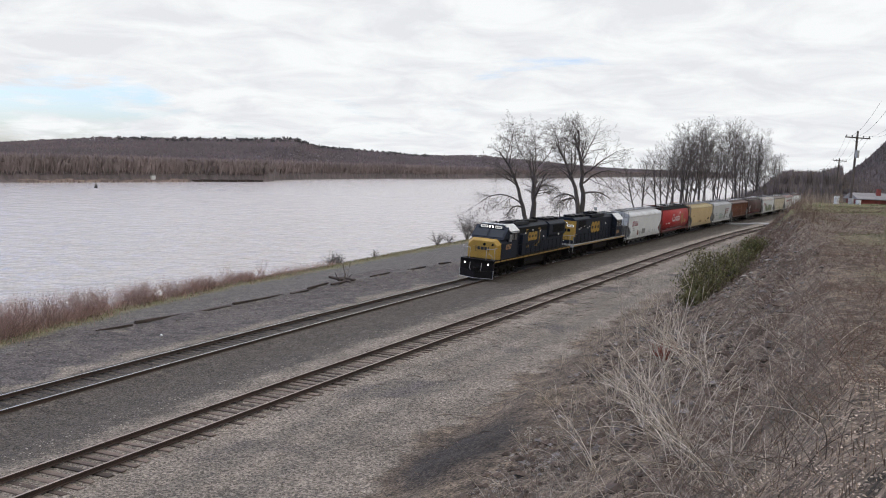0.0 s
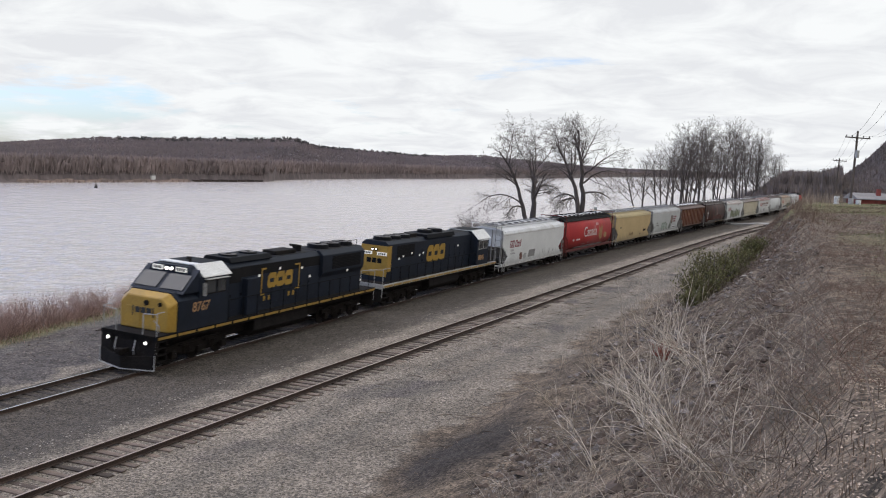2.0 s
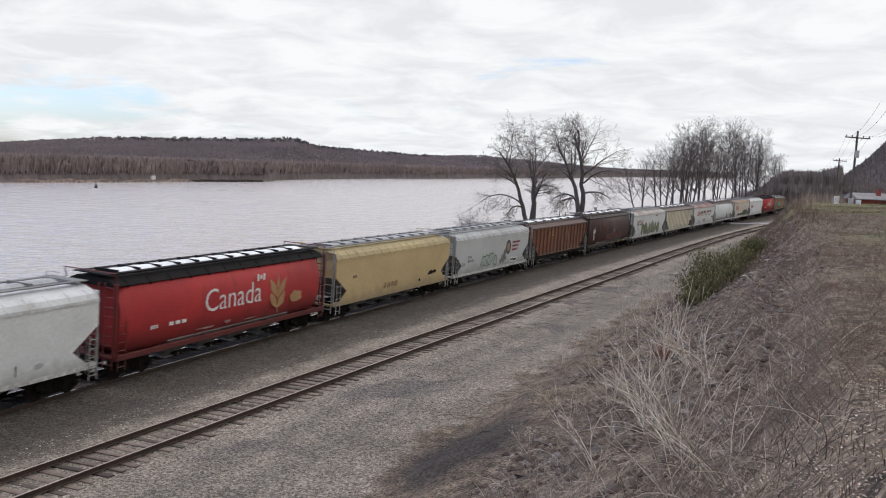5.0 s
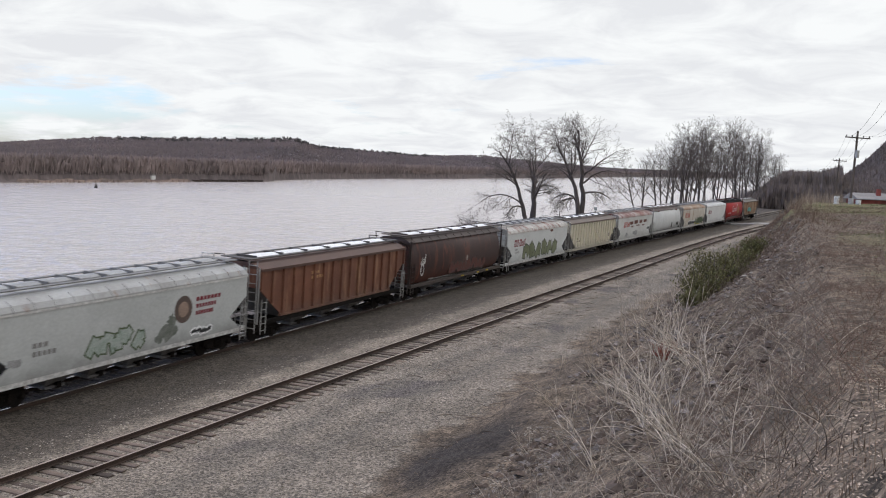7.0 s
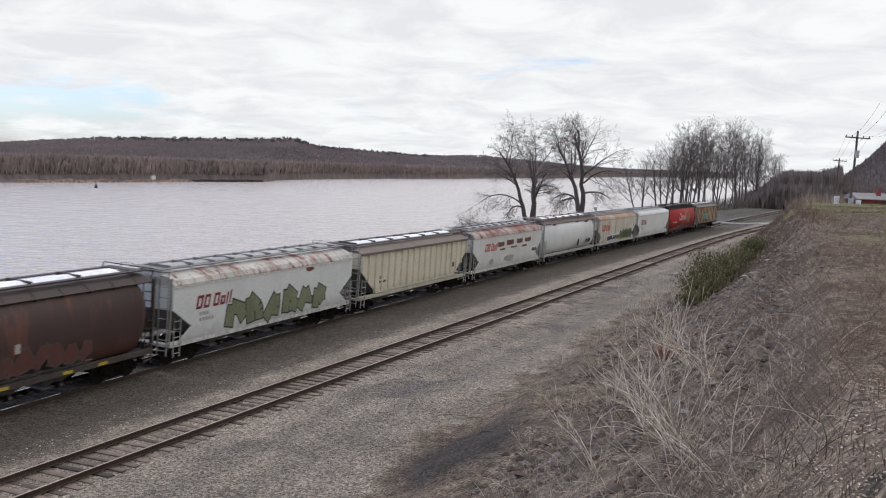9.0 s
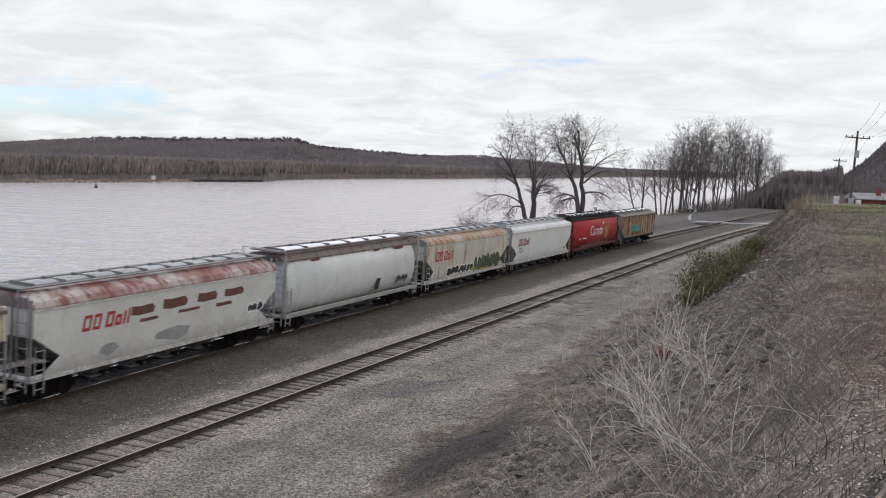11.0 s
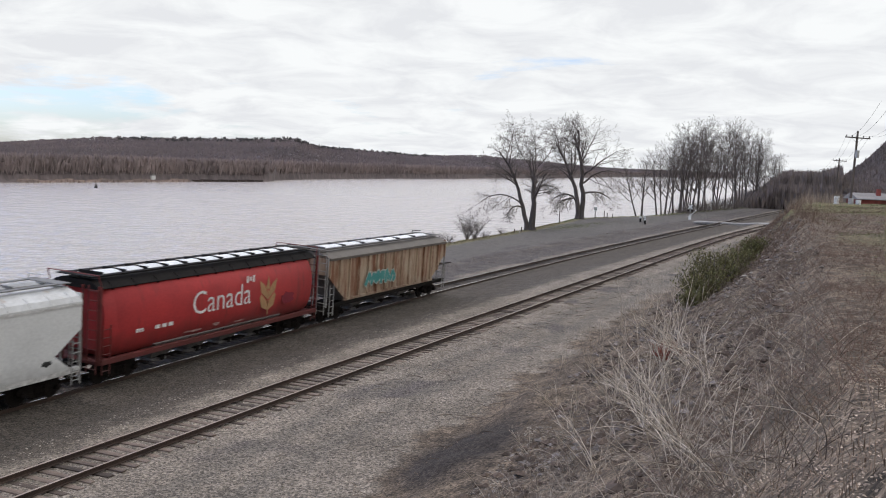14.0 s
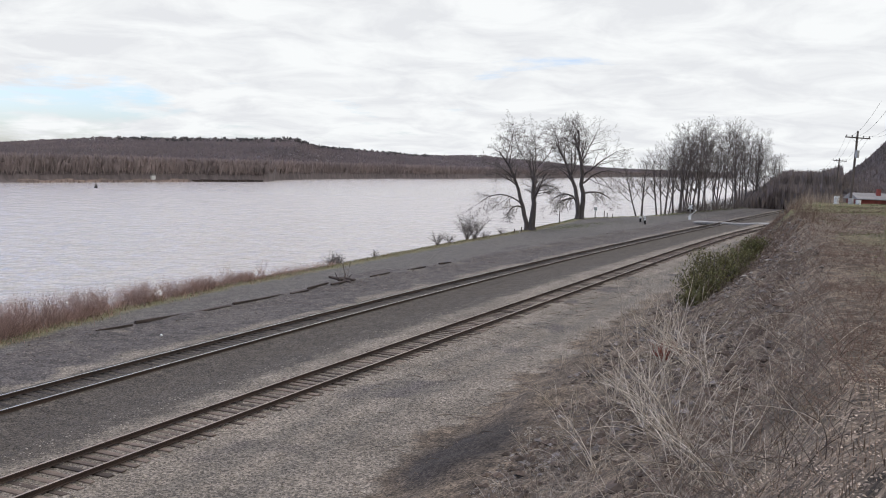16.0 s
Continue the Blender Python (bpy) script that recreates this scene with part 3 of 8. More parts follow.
def build_far_shore():
    az = np.arange(-50, 17.2, 0.25)
    rows = []
    r0, r1, top = shore_range(az), ridge_range(az), ridge(az)
    top = top + 0.5 * np.sin(az * 2.3) + 0.35 * np.sin(az * 5.1 + 1)
    for f, hz in ((-0.006, -3.2), (0.0, -1.9), (0.002, -1.3), (0.006, 4.4), (0.06, 5.5), (0.14, 5.2), (0.3, 2.5), (0.5, 2.5), (0.75, 0.55), (1.0, 1.0), (1.4, 0.7)):
        rr = r0 + (r1 - r0) * f
        zz = np.full_like(az, hz) if f < 0.6 else top * hz - (3 if f == 1.0 else 0)
        rows.append(np.stack([np.sin(np.radians(az)) * rr, np.cos(np.radians(az)) * rr, zz], -1))
    V = np.stack(rows).reshape(-1, 3)
    k = len(az)
    F = [(i * k + j, i * k + j + 1, (i + 1) * k + j + 1, (i + 1) * k + j) for i in range(len(rows) - 1) for j in range(k - 1)]
    tagged(raw("far_shore", V.tolist(), F, FARHILL, smooth=True), "low wooded hills in bare winter brown across the river", "hillside", kind="structure")
    rng = np.random.default_rng(4)

    def woods(name, label, material, count, lo, hi, h_lo, h_hi, wide, keep=None, a_lo=-42, a_hi=17):
        """Far trees, each a ragged upright crown."""
        vs, fs = [], []
        for _ in range(count):
            a = rng.uniform(a_lo, a_hi)
            f = rng.uniform(lo, hi)
            if keep and not keep(a, f):
                continue
            r = float(shore_range(a)) + (float(ridge_range(a)) - float(shore_range(a))) * f
            fz = float(np.interp(f, [0, 0.005, 0.14, 0.3, 0.5, 0.75, 1.0], [-1.9, 2.6, 3.4, 1.5, 2.5, 0.55 * ridge(a), ridge(a) - 3]))
            crown(vs, fs, rng, math.sin(radians(a)) * r, math.cos(radians(a)) * r, fz, rng.uniform(h_lo, h_hi), wide * rng.uniform(0.7, 1.3))
        tagged(raw(name, vs, fs, material), label, "woods", kind="stuff")

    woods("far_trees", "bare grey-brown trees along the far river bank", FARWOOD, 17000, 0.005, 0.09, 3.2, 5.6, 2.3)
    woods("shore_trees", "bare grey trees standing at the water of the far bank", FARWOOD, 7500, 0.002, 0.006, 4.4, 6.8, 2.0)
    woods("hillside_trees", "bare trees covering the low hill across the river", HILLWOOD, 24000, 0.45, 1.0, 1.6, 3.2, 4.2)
    woods("ridge_evergreens", "dark evergreens along the hill's skyline", PINE, 1300, 0.90, 1.01, 2.4, 4.6, 4.0, keep=lambda a, f: -19 < a < -1)
    # jetty, tan reed margin and a small white hut at the water
    bm = bmesh.new()
    for a0 in np.arange(-14.6, -10.6, 0.5):
        r = float(shore_range(a0)) - 2.5
        x, y = math.sin(radians(a0)) * r, math.cos(radians(a0)) * r
        box(bm, x - 2.4, x + 2.4, y - 0.8, y + 0.8, -2.6, -1.55 + 0.15 * math.sin(a0 * 7))
    tagged(new("stone_bulkhead", mesh_of("stone_bulkhead", bm, LOG, 0.1)), "dark low bulkhead along the far river bank", "bulkhead", kind="structure")
    bm = bmesh.new()
    for a0 in np.arange(-24.0, -15.2, 0.3):
        r = float(shore_range(a0)) - 2.0
        x, y = math.sin(radians(a0)) * r, math.cos(radians(a0)) * r
        k = 0.5 + 0.35 * math.sin(a0 * 3.1) + 0.15 * math.sin(a0 * 11)
        v = [bm.verts.new((x + a, y + b, z)) for a, b, z in ((-1.7, -1.6, -2.6), (1.7, -1.6, -2.6), (1.6, 0.6, -2.0 + k), (-1.6, 0.6, -2.0 + k), (-1.7, 2.4, -2.6), (1.7, 2.4, -2.6))]
        for f in ((0, 1, 2, 3), (3, 2, 5, 4), (0, 3, 4), (1, 5, 2), (0, 4, 5, 1)):
            bm.faces.new([v[i] for i in f])
    tagged(new("reed_margin", mesh_of("reed_margin", bm, mat("tan_reeds", (0.30, 0.215, 0.175), (0.15, 0.115, 0.10), s1=0.08, s2=1.0))), "tan strip of dead reeds along the far river bank", "reeds", kind="stuff")
    hut = thing("boathouse", "small white hut on the far river bank", "hut", m=pose(-127, 409, -1.6, rz=-15))
    bm = bmesh.new()
    box(bm, -1.9, 1.9, -1.5, 1.5, 0, 1.7)
    part("wall", bm, WHITE, hut)
    bm = bmesh.new()
    prism(bm, [(-1.8, 1.7), (1.8, 1.7), (0, 2.5)], -2.1, 2.1)
    part("roof", bm, ROOFGREY, hut)
    buoy = thing("channel_buoy", "small dark channel buoy floating in the river", "buoy", m=pose(-116, 316, WATER_Z))
    bm = bmesh.new()
    cyl(bm, (0, 0, -0.5), (0, 0, 0.5), 0.55, 10)
    part("float_body", bm, BLACK, buoy)
    bm = bmesh.new()
    cyl(bm, (0, 0, 0.5), (0, 0, 1.5), 0.28, 8, 0.12)
    part("tower", bm, BLACK, buoy)


build_ground()
build_water()
build_far_shore()

# ---- railway tracks ----


def sweep(prof, curve, s0, s1, step, z):
    s = np.arange(s0, s1 + 1e-6, step)
    vs, fs = [], []
    n = len(prof)
    for k, sv in enumerate(s):
        for o, h in prof:
            x, y, _ = on(sv, o, curve)
            vs.append((float(x), float(y), z + h))
        if k:
            for i in range(n):
                j = (i + 1) % n
                fs.append(((k - 1) * n + i, (k - 1) * n + j, k * n + j, k * n + i))
    return vs, fs


def rail_profile(c, lift):
    return [(c - 0.07, -0.165 + lift), (c + 0.07, -0.165 + lift), (c + 0.07, -0.15 + lift), (c + 0.012, -0.135 + lift), (c + 0.012, -0.05 + lift), (c + 0.036, -0.035 + lift),
            (c + 0.036, -0.004 + lift), (c + 0.030, 0.0 + lift), (c - 0.030, 0.0 + lift), (c - 0.036, -0.004 + lift), (c - 0.036, -0.035 + lift), (c - 0.012, -0.05 + lift),
            (c - 0.012, -0.135 + lift), (c - 0.07, -0.15 + lift)]


def tie_mesh(name, material, seed):
    r = random.Random(seed)
    bm = bmesh.new()
    box(bm, -1.3, 1.3, -0.115, 0.115, -0.19, 0.0)
    for v in bm.verts:
        v.co += Vector((r.uniform(-0.05, 0.05), r.uniform(-0.012, 0.012), r.uniform(-0.012, 0.006)))
    return mesh_of(name, bm, material, 0.012)


def build_track(label, curve, z, s0, s1, cant, material, tie_from, tie_to, seed, sink):
    track = thing("railway_track", label, "railway track", kind="structure")
    for c in (-0.7525, 0.7525):
        vs, fs = sweep(rail_profile(c, -cant * c / 0.7525), curve, s0, s1, 2.0, z)
        ob = raw("rail", vs, fs, RAILSIDE, track)
        ob.data.materials.append(RAILTOP if cant else RAILRUST)
        for poly in ob.data.polygons:
            if poly.index % 14 in (6, 7, 8):
                poly.material_index = 1
    meshes = [tie_mesh("tie", material, seed + i) for i in range(5)]
    plate_bm = bmesh.new()
    box(plate_bm, -0.17, 0.17, -0.10, 0.10, 0, 0.02)
    plates = mesh_of("tie_plate", plate_bm, PLATE)
    r = random.Random(seed)
    s, n = tie_from, 0
    rest_v, rest_f = [], []
    while s < tie_to:
        x, y, th = (float(q) for q in on(s, 0.0, curve))
        turn = math.degrees(-th)
        m = pose(x, y, z - 0.172 - r.uniform(0, sink), r.uniform(-2, 2), math.degrees(cant / 0.75) + r.uniform(-0.8, 0.8), turn + r.gauss(0, 1.6))
        m = m @ Matrix.Translation((r.uniform(-0.06, 0.06), 0, 0))
        if n < 300:
            ob = new("tie", meshes[r.randrange(5)])
            ob.parent = track
            ob.matrix_basis = m
        else:
            k = len(rest_v)
            for vx in (-1.3, 1.3):
                for vy in (-0.115, 0.115):
                    for vz in (-0.19, 0):
                        rest_v.append(tuple(m @ Vector((vx, vy, vz))))
            rest_f += [tuple(k + i for i in f) for f in ((0, 1, 3, 2), (4, 6, 7, 5), (0, 4, 5, 1), (2, 3, 7, 6), (0, 2, 6, 4), (1, 5, 7, 3))]
        n += 1
        s += 0.53 + r.uniform(-0.04, 0.04)
    if rest_v:
        tagged(raw("far_ties", rest_v, rest_f, material, track), kind="stuff")
    return track


def build_tracks():
    build_track("main line of worn steel rails on dark timber ties", MAIN, 0.0, -110, 420, 0.035, TIE_DARK, -24, 180, 20, 0.03)
    build_track("siding of rusty rails on weathered half-buried timber ties", SIDING, SIDING_Z, -60, 165, 0.0, TIE, -6, 150, 60, 0.045)


build_tracks()


# ---- rolling stock: x forward, y towards the eastern bank, z up from the rail heads ----
SHARED = {}


def shared(key, build, material, bevel=0.0, smooth=False):
    if key not in SHARED:
        bm = bmesh.new()
        build(bm)
        SHARED[key] = mesh_of(key.split(":")[0], bm, material, bevel, smooth)
    return SHARED[key]


def letters(text, size, material, parent, x, y, z, shear=0.0, bold=0.0, label="", stretch=1.0, flip=False):
    """Raised lettering that reads from the eastern side (flip: that faces forward)."""
    cu = bpy.data.curves.new("lettering", "FONT")
    cu.body, cu.size, cu.shear, cu.offset, cu.extrude = text, size, shear, bold, 0.004
    cu.resolution_u = 3
    tmp = bpy.data.objects.new("lettering", cu)
    me = bpy.data.meshes.new_from_object(tmp)
    bpy.data.objects.remove(tmp)
    me.materials.clear()
    me.materials.append(material)
    ob = new("lettering", me)
    ob.parent = parent
    turn = Matrix(((-stretch, 0, 0, x), (0, 0, 1, y), (0, 1, 0, z), (0, 0, 0, 1)))
    if flip:
        turn = Matrix(((0, 0, 1, x), (stretch, 0, 0, y), (0, 1, 0, z), (0, 0, 0, 1)))
    me.transform(turn)
    return tagged(ob, label)


def marks(name, rects, material, parent, y, label="", slant=0.0, thick=0.006):
    """Flat painted shapes on the eastern side: (x from, x to, z from, z to)."""
    bm = bmesh.new()
    for x0, x1, z0, z1 in rects:
        slab(bm, [(x0, z0), (x1, z0), (x1 - slant * (z1 - z0), z1), (x0 - slant * (z1 - z0), z1)], y, y + thick)
    return part(name, bm, material, parent, label)


def blob(bm, cx, cz, w, h, y, seed, n=14, jag=0.3, thick=0.005):
    r = random.Random(seed)
    pts = []
    for i in range(n):
        a = 2 * math.pi * i / n
        k = 1 + r.uniform(-jag, jag)
        pts.append((cx + math.cos(a) * w / 2 * k, cz + math.sin(a) * h / 2 * k))
    slab(bm, pts, y, y + thick)


def wheel_build(bm):
    for y0, y1, r in ((-0.065, 0.065, 0.46), (0.0, 0.03, 0.49)):
        cyl(bm, (0, y0, 0), (0, y1, 0), r, 24)
    cyl(bm, (0, -0.11, 0), (0, 0.13, 0), 0.12, 12)
    cyl(bm, (0, 0.06, 0), (0, 0.085, 0), 0.30, 18, 0.18)


def truck(parent, x, axles, base, heavy):
    t = new("truck")
    t.parent = parent
    t.matrix_basis = pose(x, 0, 0)
    n = len(axles)
    key = "heavy" if heavy else "light"

    def frame_build(bm):
        a = base
        if heavy:
            slab(bm, [(-a - 0.35, 0.62), (-a - 0.35, 0.86), (-a * 0.5, 0.98), (a * 0.5, 0.98), (a + 0.35, 0.86), (a + 0.35, 0.62), (a * 0.75, 0.5), (a * 0.55, 0.38), (0.25, 0.38), (0, 0.5), (-0.25, 0.38),
                      (-a * 0.55, 0.38), (-a * 0.75, 0.5)], 0.98, 1.10)
            for ax in axles:
                box(bm, ax - 0.17, ax + 0.17, 1.0, 1.24, 0.32, 0.66)
            for ax in (-a * 0.5, a * 0.5):
                for k in range(3):
                    cyl(bm, (ax - 0.15 + 0.15 * k, 1.16, 0.42), (ax - 0.15 + 0.15 * k, 1.16, 0.82), 0.06, 8)
                box(bm, ax - 0.5, ax + 0.5, 1.10, 1.2, 0.82, 0.9)
            pipe(bm, [(-a, 1.18, 0.95), (a, 1.18, 0.95)], 0.04)
        else:
            slab(bm, [(-a - 0.22, 0.46), (-a - 0.22, 0.66), (-0.5, 0.86), (0.5, 0.86), (a + 0.22, 0.66), (a + 0.22, 0.46), (a - 0.25, 0.42), (0.4, 0.22), (-0.4, 0.22), (-a + 0.25, 0.42)], 0.98, 1.10)
            for ax in axles:
                cyl(bm, (ax, 1.0, 0.46), (ax, 1.22, 0.46), 0.13, 10)
                cyl(bm, (ax, 1.22, 0.46), (ax, 1.26, 0.46), 0.09, 10)
            for k in range(3):
                cyl(bm, (-0.2 + 0.2 * k, 1.14, 0.34), (-0.2 + 0.2 * k, 1.14, 0.66), 0.075, 8)

    side = shared("side_frame:" + key, frame_build, GREASE, 0.015)
    for k, turn in ((1, 0), (-1, 180)):
        ob = part("side_frame", side, None, t)
        ob.matrix_basis = pose(0, 0, 0, 0, 0, turn)
    wm = shared("wheel", wheel_build, WHEELSTEEL)
    for ax in axles:
        for k, turn in ((1, 0), (-1, 180)):
            ob = part("wheel", wm, None, t)
            ob.matrix_basis = pose(ax, 0.76 * k, 0.46, 0, 0, turn)

        def axle_build(bm):
            cyl(bm, (0, -0.98, 0), (0, 0.98, 0), 0.085, 10)

        part("axle", shared("axle", axle_build, GREASE), None, t).matrix_basis = pose(ax, 0, 0.46)

    def bolster_build(bm):
        box(bm, -0.25, 0.25, -1.1, 1.1, 0.5, 0.78)

    part("bolster", shared("bolster", bolster_build, GREASE, 0.02), None, t)
    return t


def coupler(parent, x, way):
    def build(bm):
        box(bm, -0.75, -0.12, -0.09, 0.09, 0.74, 0.94)
        slab(bm, [(-0.18, 0.70), (0.03, 0.72), (0.06, 0.84), (0.03, 0.98), (-0.18, 1.0)], -0.17, 0.17)
        box(bm, -0.05, 0.10, 0.02, 0.14, 0.72, 0.98)
        pipe(bm, [(-0.3, 0.25, 0.8), (-0.05, 0.3, 0.45), (0.08, 0.2, 0.42)], 0.03)

    ob = part("coupler", shared("coupler", build, GREASE, 0.012), None, parent)
    ob.matrix_basis = pose(x, 0, 0, 0, 0, 0 if way > 0 else 180)


def ladder(parent, x0, x1, y, z0, z1, material, rungs, across=False):
    bm = bmesh.new()
    for x in (x0, x1):
        pipe(bm, [(x, y, z0), (x, y, z1)] if not across else [(y, x, z0), (y, x, z1)], 0.028)
    for k in range(rungs):
        z = z0 + (z1 - z0) * (k + 0.5) / rungs
        pipe(bm, [(x0, y, z), (x1, y, z)] if not across else [(y, x0, z), (y, x1, z)], 0.02, 4)
    part("ladder", bm, material, parent)


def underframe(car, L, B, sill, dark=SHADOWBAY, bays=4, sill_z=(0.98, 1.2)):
    for k in (1, -1):
        bm = bmesh.new()
        box(bm, -B, B, 1.44 * k - 0.09, 1.44 * k + 0.12 if k > 0 else 1.44 * k + 0.09, *sill_z)
        part("side_sill", bm, sill, car, bevel=0.01)
    bm = bmesh.new()
    box(bm, -B - 0.15, B + 0.15, -0.3, 0.3, 0.72, 1.04)
    part("center_sill", bm, BLACK, car)
    run = 2 * (B - 3.4)
    for i in range(bays):
        c = -run / 2 + run * (i + 0.5) / bays
        hw = run / bays / 2
        bm = bmesh.new()
        top = [bm.verts.new((c + a * hw, b * 1.40, 1.3)) for a, b in ((-1, -1), (1, -1), (1, 1), (-1, 1))]
        bot = [bm.verts.new((c + a * 0.42, b * 0.5, 0.36)) for a, b in ((-1, -1), (1, -1), (1, 1), (-1, 1))]
        for j in range(4):
            bm.faces.new((top[j], top[(j + 1) % 4], bot[(j + 1) % 4], bot[j]))
        bm.faces.new(bot)
        bm.faces.new(top)
        box(bm, c - 0.5, c + 0.5, -0.62, 0.62, 0.26, 0.36)
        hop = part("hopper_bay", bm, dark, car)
        bm = bmesh.new()
        cyl(bm, (c, 0.5, 0.42), (c, 0.8, 0.42), 0.06, 8)
        box(bm, c - 0.12, c + 0.12, 0.78, 0.83, 0.3, 0.54)
        part("gate_handle", bm, GREASE, hop)
    for e in (1, -1):
        truck(car, e * (B - 1.55), (-0.86, 0.86), 0.86, False)
        coupler(car, e * (L / 2 - 0.05), e)


def ends(car, B, body, top_z, post_mat, wall_to=2.65):
    for e in (1, -1):
        bm = bmesh.new()
        x0, x1 = (B - 0.05) * e, B * e
        slab(bm, [(x0, wall_to), (x1, wall_to), (x1, top_z), (x0, top_z)], -1.52, 1.52)
        part("end_wall", bm, body, car)
        bm = bmesh.new()
        slab(bm, [((B - 0.03) * e, wall_to), ((B - 2.5) * e, 1.12), ((B - 2.6) * e, 1.12), ((B - 0.10) * e, wall_to)], -1.47, 1.47)
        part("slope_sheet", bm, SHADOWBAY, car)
        bm = bmesh.new()
        box(bm, *sorted(((B - 0.35) * e, (B + 0.02) * e)), -1.5, 1.5, 0.98, 1.08)
        part("end_platform", bm, post_mat, car)
        for y in (-1.48, -0.55, 0.55, 1.48):
            bm = bmesh.new()
            box(bm, *sorted(((B + 0.0) * e, (B + 0.07) * e)), y - 0.035, y + 0.035, 1.05, top_z - 0.02)
            part("end_post", bm, LADDER, car)
        ladder(car, *sorted(((B - 0.5) * e, (B - 0.06) * e)), 1.64, 0.55, 2.35, LADDER, 5)
        ladder(car, 0.9, 1.4, (B + 0.12) * e, 0.6, top_z + 0.3 if e > 0 else 2.4, LADDER, 8, across=True)
        bm = bmesh.new()
        pipe(bm, [((B + 0.12) * e, -1.3, top_z), ((B + 0.14) * e, -1.3, top_z + 0.42), ((B + 0.14) * e, -0.6, top_z + 0.45)], 0.025)
        part("grab_iron", bm, post_mat, car)
    bm = bmesh.new()
    cyl(bm, (B + 0.1, -0.9, 2.0), (B + 0.16, -0.9, 2.0), 0.28, 14)
    part("brake_wheel", bm, BLACK, car)
    bm = bmesh.new()
    cyl(bm, (-B + 1.2, -0.7, 1.3), (-B + 2.0, -0.7, 1.3), 0.2, 10)
    part("air_reservoir", bm, BLACK, car)


def roof_gear(car, B, z, hatch, walk_mat, trough=0.36, bars=9):
    for k in (1, -1):
        bm = bmesh.new()
        box(bm, -B - 0.05, B + 0.05, k * 0.78 - 0.12, k * 0.78 + 0.12, z + 0.12, z + 0.16)
        part("roof_walk", bm, walk_mat, car)
    for e in (1, -1):
        bm = bmesh.new()
        box(bm, *sorted((e * (B - 0.55), e * (B + 0.05))), -0.94, 0.94, z + 0.125, z + 0.165)
        part("cross_walk", bm, walk_mat, car)
    n = bars
    for i in range(n):
        x0 = -B + 0.9 + (2 * B - 1.8) * i / n
        x1 = -B + 0.9 + (2 * B - 1.8) * (i + 1) / n
        bm = bmesh.new()
        prism(bm, [(-trough, z + 0.02), (trough, z + 0.02), (trough, z + 0.13), (0.12, z + 0.20), (-0.12, z + 0.20), (-trough, z + 0.13)], x0 + 0.05, x1 - 0.05)
        part("hatch_cover", bm, hatch, car)
        bm = bmesh.new()
        box(bm, x1 - 0.035, x1 + 0.035, -0.62, 0.62, z + 0.06, z + 0.235)
        part("hatch_bar", bm, walk_mat, car)


CUT = [(0.0, 2.70), (1.35, 1.80), (0.55, 1.24)]


def slab_hopper(car, L, body, roof, sill, hatch, ribs):
    B = L / 2 - 0.62
    for k in (1, -1):
        bm = bmesh.new()
        poly = [(B, 3.72)] + [(B - a, z) for a, z in CUT] + [(B - 0.5, 1.18), (-B + 0.5, 1.18)] + [(-B + a, z) for a, z in CUT[::-1]] + [(-B, 3.72)]
        slab(bm, poly, 1.52 * k, 1.58 * k)
        part("side_panel", bm, body, car)
    bm = bmesh.new()
    prism(bm, [(-1.60, 3.70), (1.60, 3.70), (1.60, 3.78), (1.46, 3.98), (1.18, 4.12), (0.75, 4.26), (-0.75, 4.26), (-1.18, 4.12), (-1.46, 3.98), (-1.60, 3.78)], -B, B)
    part("roof", bm, roof, car)
    n = ribs
    for i in range(n):
        x = -B + (2 * B) * (i + 0.5) / n
        for k in (1, -1):
            bm = bmesh.new()
            a = [(1.615 * k, 3.72), (1.615 * k, 3.80), (1.475 * k, 4.0), (1.19 * k, 4.145), (1.15 * k, 4.10), (1.42 * k, 3.92)]
            prism(bm, a, x - 0.035, x + 0.035)
            part("roof_rib", bm, roof, car)
    bm = bmesh.new()
    for k in (1, -1):
        box(bm, -B, B, 1.58 * k - 0.02, 1.58 * k + 0.03, 3.64, 3.72)
    part("side_plate", bm, sill, car)
    ends(car, B, body, 4.1, sill)
    underframe(car, L, B, sill)
    roof_gear(car, B, 4.26, hatch, WALK)
    bm = bmesh.new()
    for i in range(5):
        box(bm, B - 3 - i * 2.6, B - 2.2 - i * 2.6, 1.30, 1.36, 1.05, 1.12)
    part("grab_strip", bm, sill, car)
    return B


